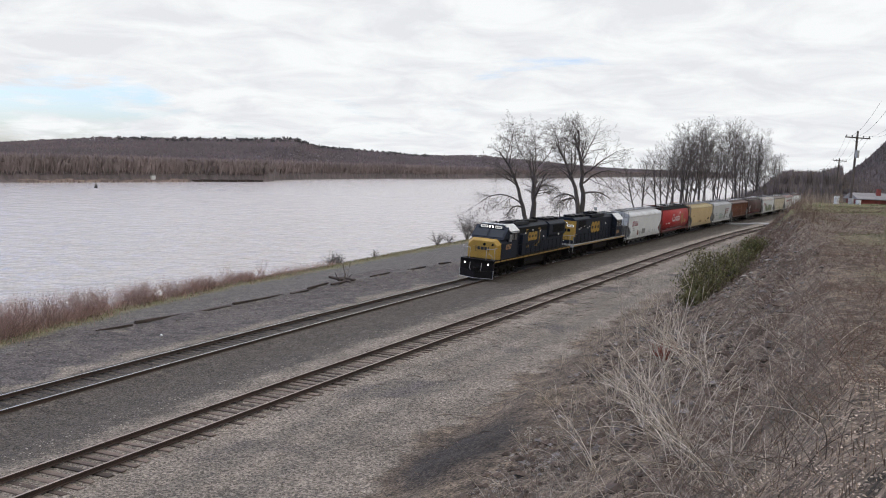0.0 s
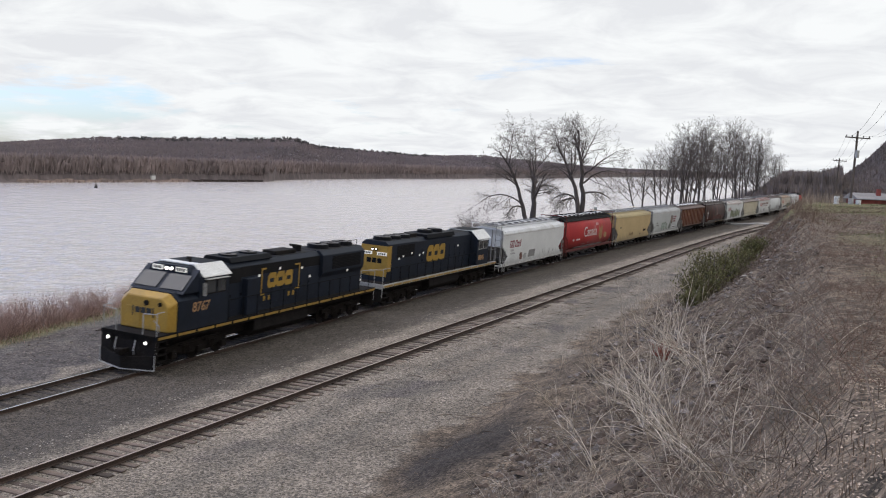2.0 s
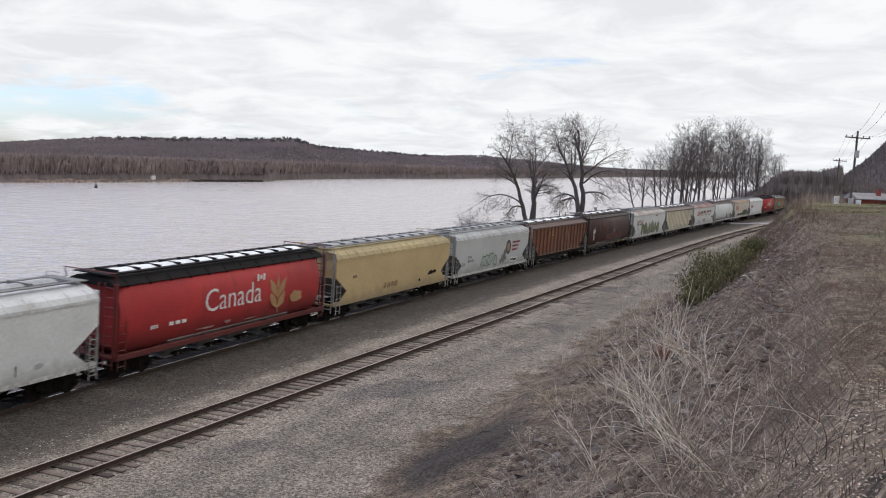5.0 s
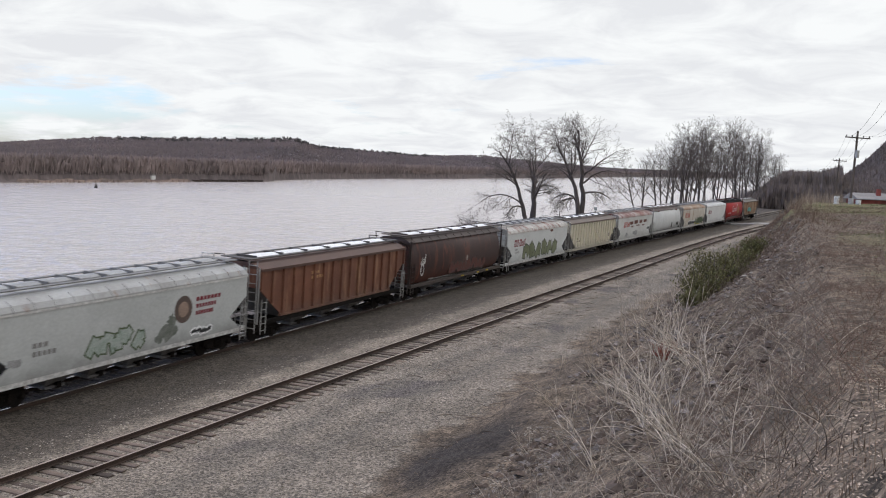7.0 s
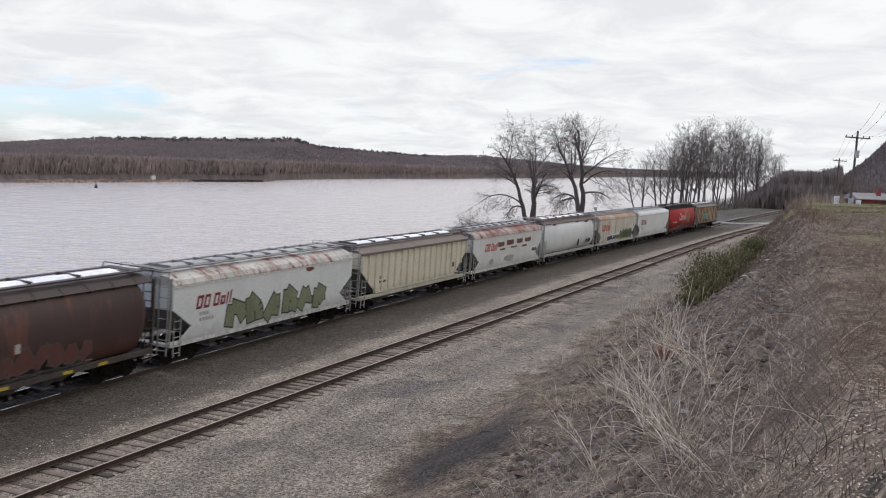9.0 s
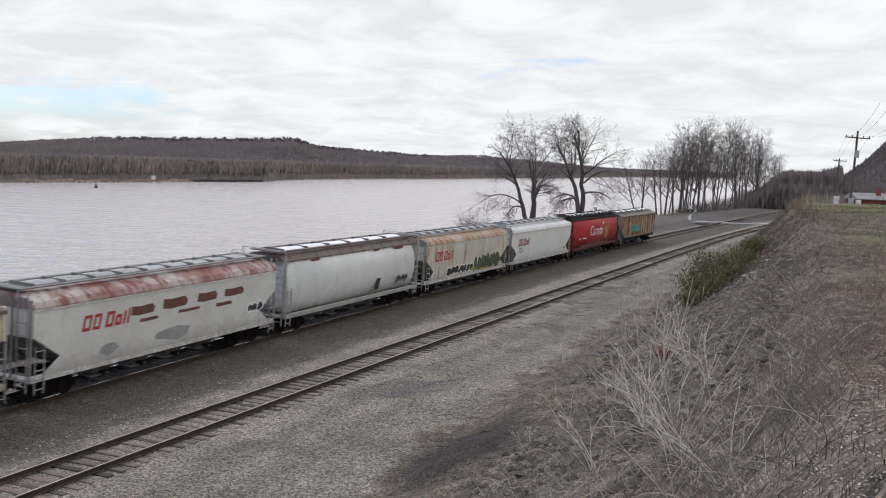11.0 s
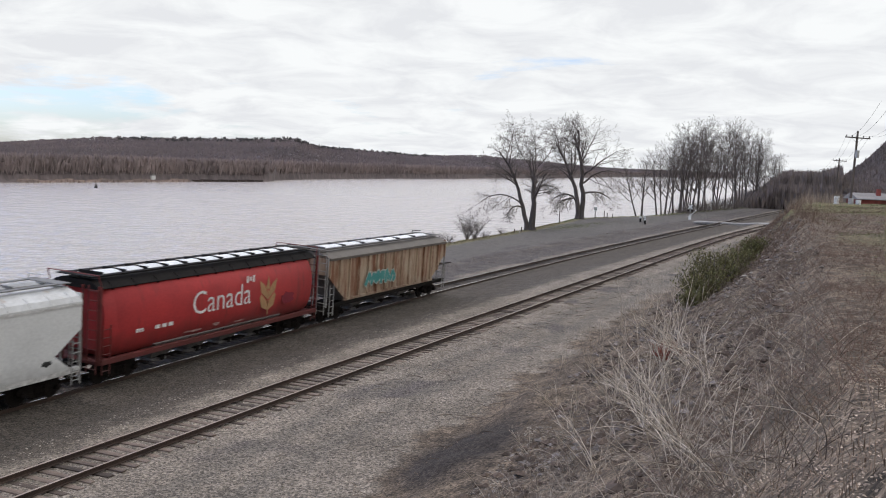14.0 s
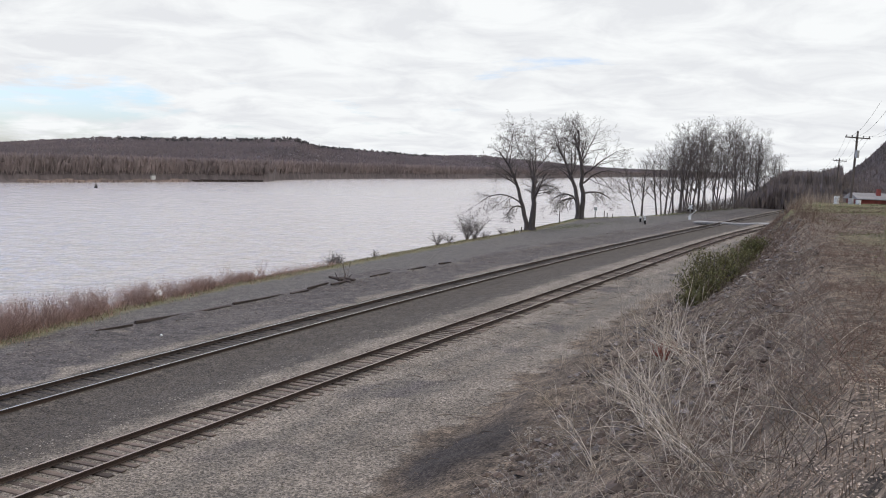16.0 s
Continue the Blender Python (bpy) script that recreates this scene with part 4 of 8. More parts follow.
def round_hopper(car, L, body, roof, sill, hatch, bars=6):
    B = L / 2 - 0.62
    prof = []
    for i in range(27):
        a = -1.02 + i / 26 * 2.16
        prof.append((1.60 * abs(math.cos(a)) ** 0.62 * (1 if math.cos(a) > 0 else -1), 2.62 + 1.72 * math.copysign(abs(math.sin(a)) ** 0.9, math.sin(a))))
    prof = [p for p in prof if p[0] > 0.5]
    ring = prof + [(-y, z) for y, z in prof[::-1]]
    bm = bmesh.new()
    prism(bm, ring, -B + 0.75, B - 0.75)
    ob = part("tank_body", bm, body, car)
    for poly in ob.data.polygons:
        poly.use_smooth = abs(poly.normal.x) < 0.5
    for e in (1, -1):
        bm = bmesh.new()
        a = [bm.verts.new(((B - 0.752) * e, y, z)) for y, z in ring]
        b = [bm.verts.new(((B - 0.30) * e, y * 0.84, 2.9 + (z - 2.9) * 0.8)) for y, z in ring]
        for i in range(len(ring)):
            bm.faces.new((a[i], a[(i + 1) % len(ring)], b[(i + 1) % len(ring)], b[i]))
        bm.faces.new(b)
        part("tank_end", bm, body, car)
        for y in (-1.42, -0.5, 0.5, 1.42):
            bm = bmesh.new()
            box(bm, *sorted(((B - 0.02) * e, (B + 0.08) * e)), y - 0.045, y + 0.045, 1.05, 4.18)
            part("end_post", bm, sill, car)
        bm = bmesh.new()
        box(bm, *sorted(((B - 0.9) * e, (B + 0.05) * e)), -1.5, 1.5, 0.98, 1.08)
        part("end_platform", bm, sill, car)
        ladder(car, *sorted(((B - 0.5) * e, (B - 0.06) * e)), 1.52, 0.55, 2.6, sill, 6)
        ladder(car, 0.85, 1.35, (B + 0.1) * e, 0.6, 4.2, sill, 9, across=True)
        bm = bmesh.new()
        pipe(bm, [((B - 0.05) * e, -1.35, 4.2), ((B + 0.1) * e, -1.35, 4.62), ((B + 0.1) * e, 1.35, 4.62), ((B - 0.05) * e, 1.35, 4.2)], 0.025)
        part("grab_iron", bm, sill, car)
    bm = bmesh.new()
    prism(bm, [(-1.28, 4.02), (-1.31, 4.06), (-1.0, 4.26), (-0.7, 4.36), (0.7, 4.36), (1.0, 4.26), (1.31, 4.06), (1.28, 4.02)], -B - 0.02, B + 0.02)
    part("roof", bm, roof, car)
    for i in range(12):
        x = -B + 0.8 + (2 * B - 1.6) * i / 11
        for k in (1, -1):
            bm = bmesh.new()
            prism(bm, [(1.27 * k, 3.96), (1.34 * k, 4.05), (1.02 * k, 4.30), (0.98 * k, 4.24)], x - 0.03, x + 0.03)
            part("roof_bracket", bm, roof, car)
    bm = bmesh.new()
    cyl(bm, (B + 0.05, -0.9, 2.0), (B + 0.11, -0.9, 2.0), 0.28, 14)
    part("brake_wheel", bm, BLACK, car)
    underframe(car, L, B, sill, bays=4)
    roof_gear(car, B, 4.36, hatch, roof, trough=0.44, bars=bars)
    return B


def ribbed_hopper(car, L, body, roof, sill, hatch, ribs):
    B = L / 2 - 0.62
    cut = [(0.0, 2.9), (1.5, 1.75), (2.1, 1.35)]
    for k in (1, -1):
        bm = bmesh.new()
        poly = [(B, 3.82)] + [(B - a, z) for a, z in cut] + [(-B + a, z) for a, z in cut[::-1]] + [(-B, 3.82)]
        slab(bm, poly, 1.42 * k, 1.48 * k)
        side = part("side_sheet", bm, body, car)
        n = ribs
        for i in range(n):
            x = -B + 0.12 + (2 * B - 0.24) * i / (n - 1)
            e = min(x + B, B - x)
            z0 = float(np.interp(e, [0, 1.5, 2.1], [2.9, 1.75, 1.30]))
            bm = bmesh.new()
            box(bm, x - 0.055, x + 0.055, *sorted((1.48 * k, 1.60 * k)), z0, 3.80)
            part("side_rib", bm, body, side)
        bm = bmesh.new()
        box(bm, -B, B, *sorted((1.42 * k, 1.61 * k)), 3.76, 3.90)
        part("top_chord", bm, roof, car)
        bm = bmesh.new()
        box(bm, -B + 2.0, B - 2.0, *sorted((1.40 * k, 1.57 * k)), 1.24, 1.38)
        part("bottom_chord", bm, body, car)
    bm = bmesh.new()
    prism(bm, [(-1.58, 3.88), (1.58, 3.88), (1.1, 4.10), (0.75, 4.18), (-0.75, 4.18), (-1.1, 4.10)], -B, B)
    part("roof", bm, roof, car)
    ends(car, B, body, 4.0, sill, wall_to=2.9)
    underframe(car, L, B, sill, bays=3)
    roof_gear(car, B, 4.18, hatch, GRATE, trough=0.42, bars=6)
    return B


def paint(name, c1, c2, seed, rust=None, rust_at=0.6, dirt=(0.11, 0.095, 0.085), dirt_z=1.1):
    return mat(name, c1, c2, s1=0.5, s2=9, rough=0.6, fine=0.10, rust=rust, rust_at=rust_at, shift=seed * 7.3, zdirt=(dirt, dirt_z))


def brand_bars(car, x, y, z, material, k=1.0, label="dark red slanted name mark"):
    """The railway's name as plain slanted marks: two tall open ones, a gap, one tall, one low, two thin."""
    for a, w, h in ((0, 0.44, 0.62), (0.56, 0.42, 0.62), (1.26, 0.44, 0.62), (1.80, 0.36, 0.44), (2.27, 0.12, 0.56), (2.50, 0.12, 0.64)):
        x0, w, h, e = x - a * k, w * k, h * k, 0.125 * k
        bm = bmesh.new()

        def bar(u0, u1, v0, v1, lift):
            slab(bm, [(x0 - u0 - 0.22 * v0, z + v0), (x0 - u1 - 0.22 * v0, z + v0), (x0 - u1 - 0.22 * v1, z + v1), (x0 - u0 - 0.22 * v1, z + v1)], y, y + 0.005 + lift)

        bar(0, min(e, w), 0, h, 0)
        if w > 0.2 * k:
            bar(e, w, h - e, h, 0.001)
            bar(e, w, 0, e, 0.001)
            bar(w - e, w, e, h - e, 0)
        part("name_mark", bm, material, car, label)


def data_bars(car, x, y, z, material, rows=2, w=0.75, h=0.16, label=""):
    bm = bmesh.new()
    for r in range(rows):
        n = 3 + 2 * r
        for i in range(n):
            x0 = x - w * (1 + 0.5 * r) * i / n
            box(bm, x0 - w * (1 + 0.5 * r) / n * 0.7, x0, y, y + 0.005, z - r * h * 1.7, z - r * h * 1.7 + h)
    tagged(part("small_lettering", bm, material, car, label), kind="stuff")


def patches(car, name, material, y, items, label=""):
    for i, (x, z, w, h) in enumerate(items):
        bm = bmesh.new()
        blob(bm, x, z, w, h, y + 0.0007 * i, i * 7 + int(x * 10), thick=0.004)
        part(name, bm, material, car, label)


def throw_up(car, material, outline, x0, x1, z0, z1, y, n, seed, label):
    """A spray-painted piece: a row of fat angular letters that say nothing, with a dark edge."""
    r = random.Random(seed)
    w = (x0 - x1) / n
    for i in range(n):
        a = x0 - w * i
        back_bm, front_bm = bmesh.new(), bmesh.new()
        zb, zt = z0 + r.uniform(-0.05, 0.08), z1 - r.uniform(0, 0.25) * (z1 - z0)
        lean = r.uniform(0.1, 0.4)
        knots = [(r.uniform(0, 0.25), 0.06), (r.uniform(0.0, 0.5), r.uniform(0.75, 0.95)), (r.uniform(0.55, 1.0), r.uniform(0.35, 0.65)), (r.uniform(0.5, 1.0), r.uniform(0.05, 0.95)), (r.uniform(0.2, 0.8), r.uniform(0.1, 0.4))]
        strokes = list(zip(knots, knots[1:]))
        for bm, g, yy in ((back_bm, 0.07, y), (front_bm, 0.0, y + 0.004)):
            t = w * 0.40
            for st in strokes:
                (ax, az), (bx, bz) = st
                pa, pb = a - ax * w * 0.92 - lean * az, a - bx * w * 0.92 - lean * bz
                za, zb2 = zb + az * (zt - zb), zb + bz * (zt - zb)
                dx, dz = pb - pa, zb2 - za
                ln = math.hypot(dx, dz) or 1
                nx, nz = -dz / ln * (t / 2 + g), dx / ln * (t / 2 + g)
                ex, ez = dx / ln * g, dz / ln * g
                slab(bm, [(pa - ex + nx, za - ez + nz), (pa - ex - nx, za - ez - nz), (pb + ex - nx, zb2 + ez - nz), (pb + ex + nx, zb2 + ez + nz)], yy, yy + 0.004 + 0.0004 * strokes.index(st))
        part("graffiti_outline", back_bm, outline, car)
        part("graffiti_letter", front_bm, material, car, label)


# ---- locomotives ----


def loco_running_gear(loco, L, stripe, sill_top=1.62):
    F = L / 2 - 0.6
    for k in (1, -1):
        bm = bmesh.new()
        box(bm, -F, F, *sorted((1.40 * k, 1.52 * k)), 1.42, sill_top)
        part("side_sill", bm, stripe[0], loco)
        bm = bmesh.new()
        for i in range(15):
            x0 = -F + 2 * F * i / 15
            box(bm, x0, x0 + 2 * F / 15 - 0.16, *sorted((1.52 * k, 1.526 * k)), 1.44, sill_top - 0.06)
        part("sill_stripe", bm, stripe[1], loco)
    bm = bmesh.new()
    box(bm, -F, F, -1.42, 1.42, 1.30, sill_top - 0.01)
    part("deck", bm, BLACK, loco)
    # added black filler: hides bright ground under the deck, in place of deep shade
    bm = bmesh.new()
    box(bm, -F + 0.4, F - 0.4, -0.78, 0.78, 0.66, 1.295)
    part("center_frame", bm, BLACK, loco)
    for k, x in ((1, F), (-1, -F)):
        coupler(loco, k * (L / 2 - 0.05), k)
    bm = bmesh.new()
    prism(bm, [(-1.35, 1.3), (1.35, 1.3), (1.38, 0.75), (1.05, 0.42), (-1.05, 0.42), (-1.38, 0.75)], -2.6, 2.6)
    part("fuel_tank", bm, BLACK, loco, bevel=0.03)
    for k in (1, -1):
        bm = bmesh.new()
        cyl(bm, (-2.3, 1.15 * k, 1.16), (2.2, 1.15 * k, 1.16), 0.17, 10)
        part("air_reservoir", bm, GREASE, loco)
    for e in (1, -1):
        truck(loco, e * (L / 2 - 4.1), (-1.85, 0.0, 1.85), 1.85, True)
    return F


def rails_and_posts(loco, F, x0, x1, n, k, z0=1.62, h=1.0):
    bm = bmesh.new()
    pipe(bm, [(x0, 1.44 * k, z0 + h), (x1, 1.44 * k, z0 + h)], 0.02)
    rail = part("handrail", bm, NAVY_DULL, loco)
    for i in range(n):
        x = x0 + (x1 - x0) * i / (n - 1)
        bm = bmesh.new()
        pipe(bm, [(x, 1.44 * k, z0 - 0.15), (x, 1.44 * k, z0 + h)], 0.022)
        part("stanchion", bm, NAVY_DULL, rail)


def fan(loco, x, y, z, r=0.62):
    bm = bmesh.new()
    cyl(bm, (x, y, z), (x, y, z + 0.22), r, 22, r * 0.94)
    f = part("roof_fan", bm, NAVY_DULL, loco)
    bm = bmesh.new()
    cyl(bm, (x, y, z + 0.222), (x, y, z + 0.24), r * 0.85, 22)
    part("fan_grille", bm, GRATE, f)
    bm = bmesh.new()
    cyl(bm, (x, y, z + 0.24), (x, y, z + 0.27), r * 0.28, 12)
    part("fan_hub", bm, BLACK, f)


def emblem(loco, x0, x1, z0, z1, y, brackets):
    """The railway's yellow emblem as three plain heavy blocks with clipped corners."""
    w, h = x0 - x1, z1 - z0
    c, k = w / 3, h * 0.22
    for i in range(3):
        a, b = x0 - c * i, x0 - c * (i + 0.93)
        sl = 0.10 * h
        bm = bmesh.new()
        slab(bm, [(a - k, z0), (b + k * 0.3, z0), (b - sl, z0 + k * 0.6), (b - sl, z1 - k * 0.6), (b + k * 0.3 - sl, z1), (a - k - sl, z1), (a - sl, z1 - k), (a, z0 + k)], y, y + 0.008)
        ob = part("emblem_block", bm, YELLOW, loco, "yellow painted emblem block")
        bm = bmesh.new()
        q = 0.5 * (a + b) - sl * 0.5
        slab(bm, [(q + c * 0.22, z0 + h * 0.36), (q - c * 0.26, z0 + h * 0.36), (q - c * 0.28, z0 + h * 0.62), (q + c * 0.20, z0 + h * 0.62)], y + 0.008, y + 0.011)
        part("block_center", bm, NAVY, ob)
    if brackets:
        for sx, q in ((x0 + 0.55, -1), (x1 - 0.65, 1)):
            bm = bmesh.new()
            box(bm, *sorted((sx, sx - 0.09)), y, y + 0.008, z0 - 0.32, z1 + 0.30)
            box(bm, *sorted((sx, sx + q * 0.42)), y, y + 0.0085, z1 + 0.21, z1 + 0.30)
            box(bm, *sorted((sx, sx + q * 0.3)), y, y + 0.0085, z0 - 0.32, z0 - 0.23)
            part("emblem_bracket", bm, YELLOW, loco)
        for xx in (x0 + 0.3, x0 - 0.15, x1 + 0.35, x1 - 0.1):
            bm = bmesh.new()
            box(bm, xx - 0.16, xx, y, y + 0.008, z0 - 0.62, z0 - 0.38)
            part("emblem_tick", bm, YELLOW, loco)


def wide_cab_locomotive():
    L = 21.7
    loco = thing("locomotive", "navy diesel locomotive with a yellow nose and white cab roof", "locomotive", "locomotives of the train")
    F = loco_running_gear(loco, L, (NAVY_DULL, YELLOW))
    # front: pilot, plough, steps
    bm = bmesh.new()
    slab(bm, [(F, 1.62), (F, 0.45), (F - 0.12, 0.45), (F - 0.3, 1.62)], -1.5, 1.5)
    part("pilot", bm, BLACK, loco)
    bm = bmesh.new()
    for k in (1, -1):
        v = [bm.verts.new(p) for p in ((F + 0.45, 0, 0.10), (F + 0.45, 0, 0.62), (F + 0.02, 1.5 * k, 0.14), (F + 0.02, 1.5 * k, 0.78), (F + 0.38, 0, 0.10), (F + 0.38, 0, 0.62), (F - 0.05, 1.46 * k, 0.14), (F - 0.05, 1.46 * k, 0.78))]
        for f in ((0, 2, 3, 1), (4, 5, 7, 6), (1, 3, 7, 5), (0, 4, 6, 2), (2, 6, 7, 3)):
            bm.faces.new([v[i] for i in f])
    part("snow_plow", bm, BLACK, loco)
    bm = bmesh.new()
    for k in (1, -1):
        pipe(bm, [(F + 0.47, 0, 0.09), (F + 0.03, 1.52 * k, 0.12), (F + 0.03, 1.52 * k, 0.80)], 0.025)
    part("plow_edge", bm, SILLGREY, loco)
    for y in (-0.9, -0.6, 0.45, 0.7):
        bm = bmesh.new()
        pipe(bm, [(F + 0.04, y, 1.35), (F + 0.16, y, 0.9), (F + 0.06, y * 0.9, 0.7)], 0.025)
        part("brake_hose", bm, SILLGREY if abs(y) < 0.65 else BLACK, loco)
    for k in (1, -1):
        bm = bmesh.new()
        for i in range(4):
            box(bm, F - 0.75, F - 0.1, *sorted((1.15 * k, 1.52 * k)), 0.42 + 0.3 * i, 0.46 + 0.3 * i)
        box(bm, F - 0.78, F - 0.74, *sorted((1.15 * k, 1.52 * k)), 0.4, 1.62)
        part("step", bm, BLACK, loco)
        bm = bmesh.new()
        pipe(bm, [(F - 0.08, 1.48 * k, 0.8), (F - 0.08, 1.48 * k, 2.65), (F - 0.6, 1.48 * k, 2.65)], 0.022)
        pipe(bm, [(F - 0.06, 1.48 * k, 2.6), (F - 0.06, 0.75 * k, 2.55), (F - 0.06, 0.75 * k, 1.6)], 0.022)
        part("front_handrail", bm, SILLGREY, loco)
        bm = bmesh.new()
        cyl(bm, (F + 0.0, 1.05 * k, 1.30), (F + 0.10, 1.05 * k, 1.30), 0.13, 12)
        dl = part("ditch_light", bm, BLACK, loco)
        bm = bmesh.new()
        cyl(bm, (F + 0.10, 1.05 * k, 1.30), (F + 0.115, 1.05 * k, 1.30), 0.07, 12)
        part("lens", bm, LAMP, dl)
    # nose
    N0, N1 = F - 0.95, F - 2.75
    bm = bmesh.new()
    v0 = [(1.30, 1.62), (1.34, 2.75), (0.95, 3.12), (-0.95, 3.12), (-1.34, 2.75), (-1.30, 1.62)]
    v1 = [(1.52, 1.62), (1.52, 2.98), (1.1, 3.34), (-1.1, 3.34), (-1.52, 2.98), (-1.52, 1.62)]
    a = [bm.verts.new((N0, y, z)) for y, z in v0]
    b = [bm.verts.new((N0 - 0.45, y, z)) for y, z in v1]
    for i in range(6):
        bm.faces.new((a[i], a[(i + 1) % 6], b[(i + 1) % 6], b[i]))
    bm.faces.new(a)
    bm.faces.new(b[::-1])
    part("nose", bm, YELLOW, loco, "yellow nose", bevel=0.04)
    bm = bmesh.new()
    c = [(1.525, 1.62), (1.525, 3.0), (1.12, 3.36), (-1.12, 3.36), (-1.525, 3.0), (-1.525, 1.62)]
    prism(bm, c, N1 - 0.1, N0 - 0.46)
    part("nose_side", bm, NAVY, loco, "navy nose side")
    bm = bmesh.new()
    box(bm, N0, N0 + 0.03, -0.95, -0.2, 1.66, 2.62)
    part("nose_door", bm, YELLOW, loco, bevel=0.01)
    bm = bmesh.new()
    for y0, z0 in ((-0.46, 2.36), (-0.14, 2.36), (0.18, 2.36)):
        box(bm, N0 + 0.03, N0 + 0.042, y0, y0 + 0.25, z0, z0 + 0.26)
    box(bm, N0 + 0.03, N0 + 0.04, 0.52, 0.58, 2.2, 2.66)
    box(bm, N0 + 0.03, N0 + 0.04, -0.62, -0.56, 2.2, 2.66)
    part("nose_emblem", bm, BLACKPAINT, loco, "dark blue emblem blocks")
    for y, q in ((0.15, 0.13), (0.9, 0.1)):
        bm = bmesh.new()
        cyl(bm, (N0 - 0.02, y, 2.85), (N0 + 0.05, y, 2.85), q, 12)
        part("nose_lamp_socket", bm, BLACK, loco)
    bm = bmesh.new()
    pipe(bm, [(N0 + 0.05, 0.62, 2.1), (N0 + 0.09, 0.95, 1.9), (N0 + 0.07, 0.98, 1.4), (N0 + 0.3, 1.0, 0.9)], 0.018)
    part("cable", bm, SILLGREY, loco)
    # cab
    C1 = N1 - 2.35
    bm = bmesh.new()
    lo = [(1.525, 1.62), (1.525, 3.62), (1.525, 3.98), (0.95, 4.42), (-0.95, 4.42), (-1.525, 3.98), (-1.525, 3.62), (-1.525, 1.62)]
    a = [bm.verts.new((N1 - 0.11, y, z)) for y, z in lo]
    b = [bm.verts.new((C1, y, z)) for y, z in lo]
    for i in range(8):
        bm.faces.new((a[i], a[(i + 1) % 8], b[(i + 1) % 8], b[i]))
    bm.faces.new(a[::-1])
    bm.faces.new(b)
    part("cab", bm, NAVY, loco)
    # raked windshield box between nose and roof
    bm = bmesh.new()
    slab(bm, [(N0 - 0.75, 3.30), (N1 - 0.12, 4.30), (N1 - 0.12, 3.30)], -1.5, 1.5)
    part("windshield_frame", bm, NAVY, loco)
    rk = 1.0 / ((N0 - 0.75) - (N1 - 0.12))

    def on_rake(z, off):
        x = N0 - 0.75 - (z - 3.30) / rk
        return x + off, z + off * 0.9

    for y0, y1 in ((0.12, 1.36), (-1.36, -0.12)):
        bm = bmesh.new()
        x_a, z_a = on_rake(3.42, 0.03)
        x_b, z_b = on_rake(4.02, 0.03)
        v = [bm.verts.new(p) for p in ((x_a, y0, z_a), (x_a, y1, z_a), (x_b, y1 * 0.97, z_b), (x_b, y0, z_b))]
        w = [bm.verts.new((q.co.x - 0.03, q.co.y, q.co.z - 0.03)) for q in v]
        bm.faces.new(v)
        bm.faces.new(w[::-1])
        for i in range(4):
            bm.faces.new((v[i], v[(i + 1) % 4], w[(i + 1) % 4], w[i]))
        part("windshield", bm, PANE_PALE, loco, "pale reflecting windshield")
    # visor band with headlamps and number boards
    V = N1 + 0.16
    bm = bmesh.new()
    prism(bm, [(-1.2, 4.08), (1.2, 4.08), (0.98, 4.42), (-0.98, 4.42)], N1 - 0.3, V)
    part("visor", bm, NAVY, loco)
    for y in (-0.13, 0.13):
        bm = bmesh.new()
        cyl(bm, (V, y, 4.25), (V + 0.05, y, 4.25), 0.12, 14)
        hl = part("headlight", bm, BLACK, loco)
        bm = bmesh.new()
        cyl(bm, (V + 0.05, y, 4.25), (V + 0.062, y, 4.25), 0.085, 14)
        part("lens", bm, LAMP, hl)
    for y0 in (0.36, -0.98):
        bm = bmesh.new()
        box(bm, V, V + 0.03, y0, y0 + 0.62, 4.14, 4.36)
        nb = part("number_board", bm, NUMBOARD, loco)
        bm = bmesh.new()
        for i in range(4):
            box(bm, V + 0.03, V + 0.035, y0 + 0.08 + 0.12 * i, y0 + 0.16 + 0.12 * i, 4.18, 4.32)
        part("numeral_bar", bm, BLACKPAINT, nb)
    bm = bmesh.new()
    prism(bm, [(-1.60, 3.94), (-1.54, 3.96), (-0.97, 4.44), (0.97, 4.44), (1.54, 3.96), (1.60, 3.94), (1.58, 3.99), (0.99, 4.49), (-0.99, 4.49), (-1.58, 3.99)], C1 - 0.1, N1 - 0.32)
    part("cab_roof", bm, CABWHITE, loco, "white cab roof")
    for k in (1, -1):
        for x0, x1 in ((N1 - 0.55, N1 - 1.35), (N1 - 1.43, N1 - 2.1)):
            bm = bmesh.new()
            box(bm, x1, x0, *sorted((1.525 * k, 1.54 * k)), 3.12, 3.80)
            wn = part("side_window", bm, BLACK, loco)
            bm = bmesh.new()
            box(bm, x1 + 0.05, x0 - 0.05, *sorted((1.54 * k, 1.548 * k)), 3.18, 3.74)
            part("pane", bm, PANE, wn)
        bm = bmesh.new()
        slab(bm, [(N1 - 0.45, 3.84), (N1 - 2.1, 3.84), (N1 - 2.1, 3.87), (N1 - 0.45, 3.87)], *sorted((1.53 * k, 1.78 * k)))
        part("sun_shade", bm, SILLGREY, loco)
        bm = bmesh.new()
        box(bm, N1 - 0.36, N1 - 0.33, *sorted((1.55 * k, 1.75 * k)), 3.1, 3.7)
        part("mirror", bm, SILLGREY, loco)
    letters("8767", 0.62, GOLD, loco, N1 + 0.35, 1.532, 2.42, 0.1, 0.012, "yellow road number")
    # hood
    H1 = -F + 1.05
    bm = bmesh.new()
    prism(bm, [(-0.98, 1.6), (0.98, 1.6), (0.98, 4.05), (0.72, 4.28), (-0.72, 4.28), (-0.98, 4.05)], H1 + 5.0, C1)
    part("engine_hood", bm, NAVY, loco, bevel=0.02)
    bm = bmesh.new()
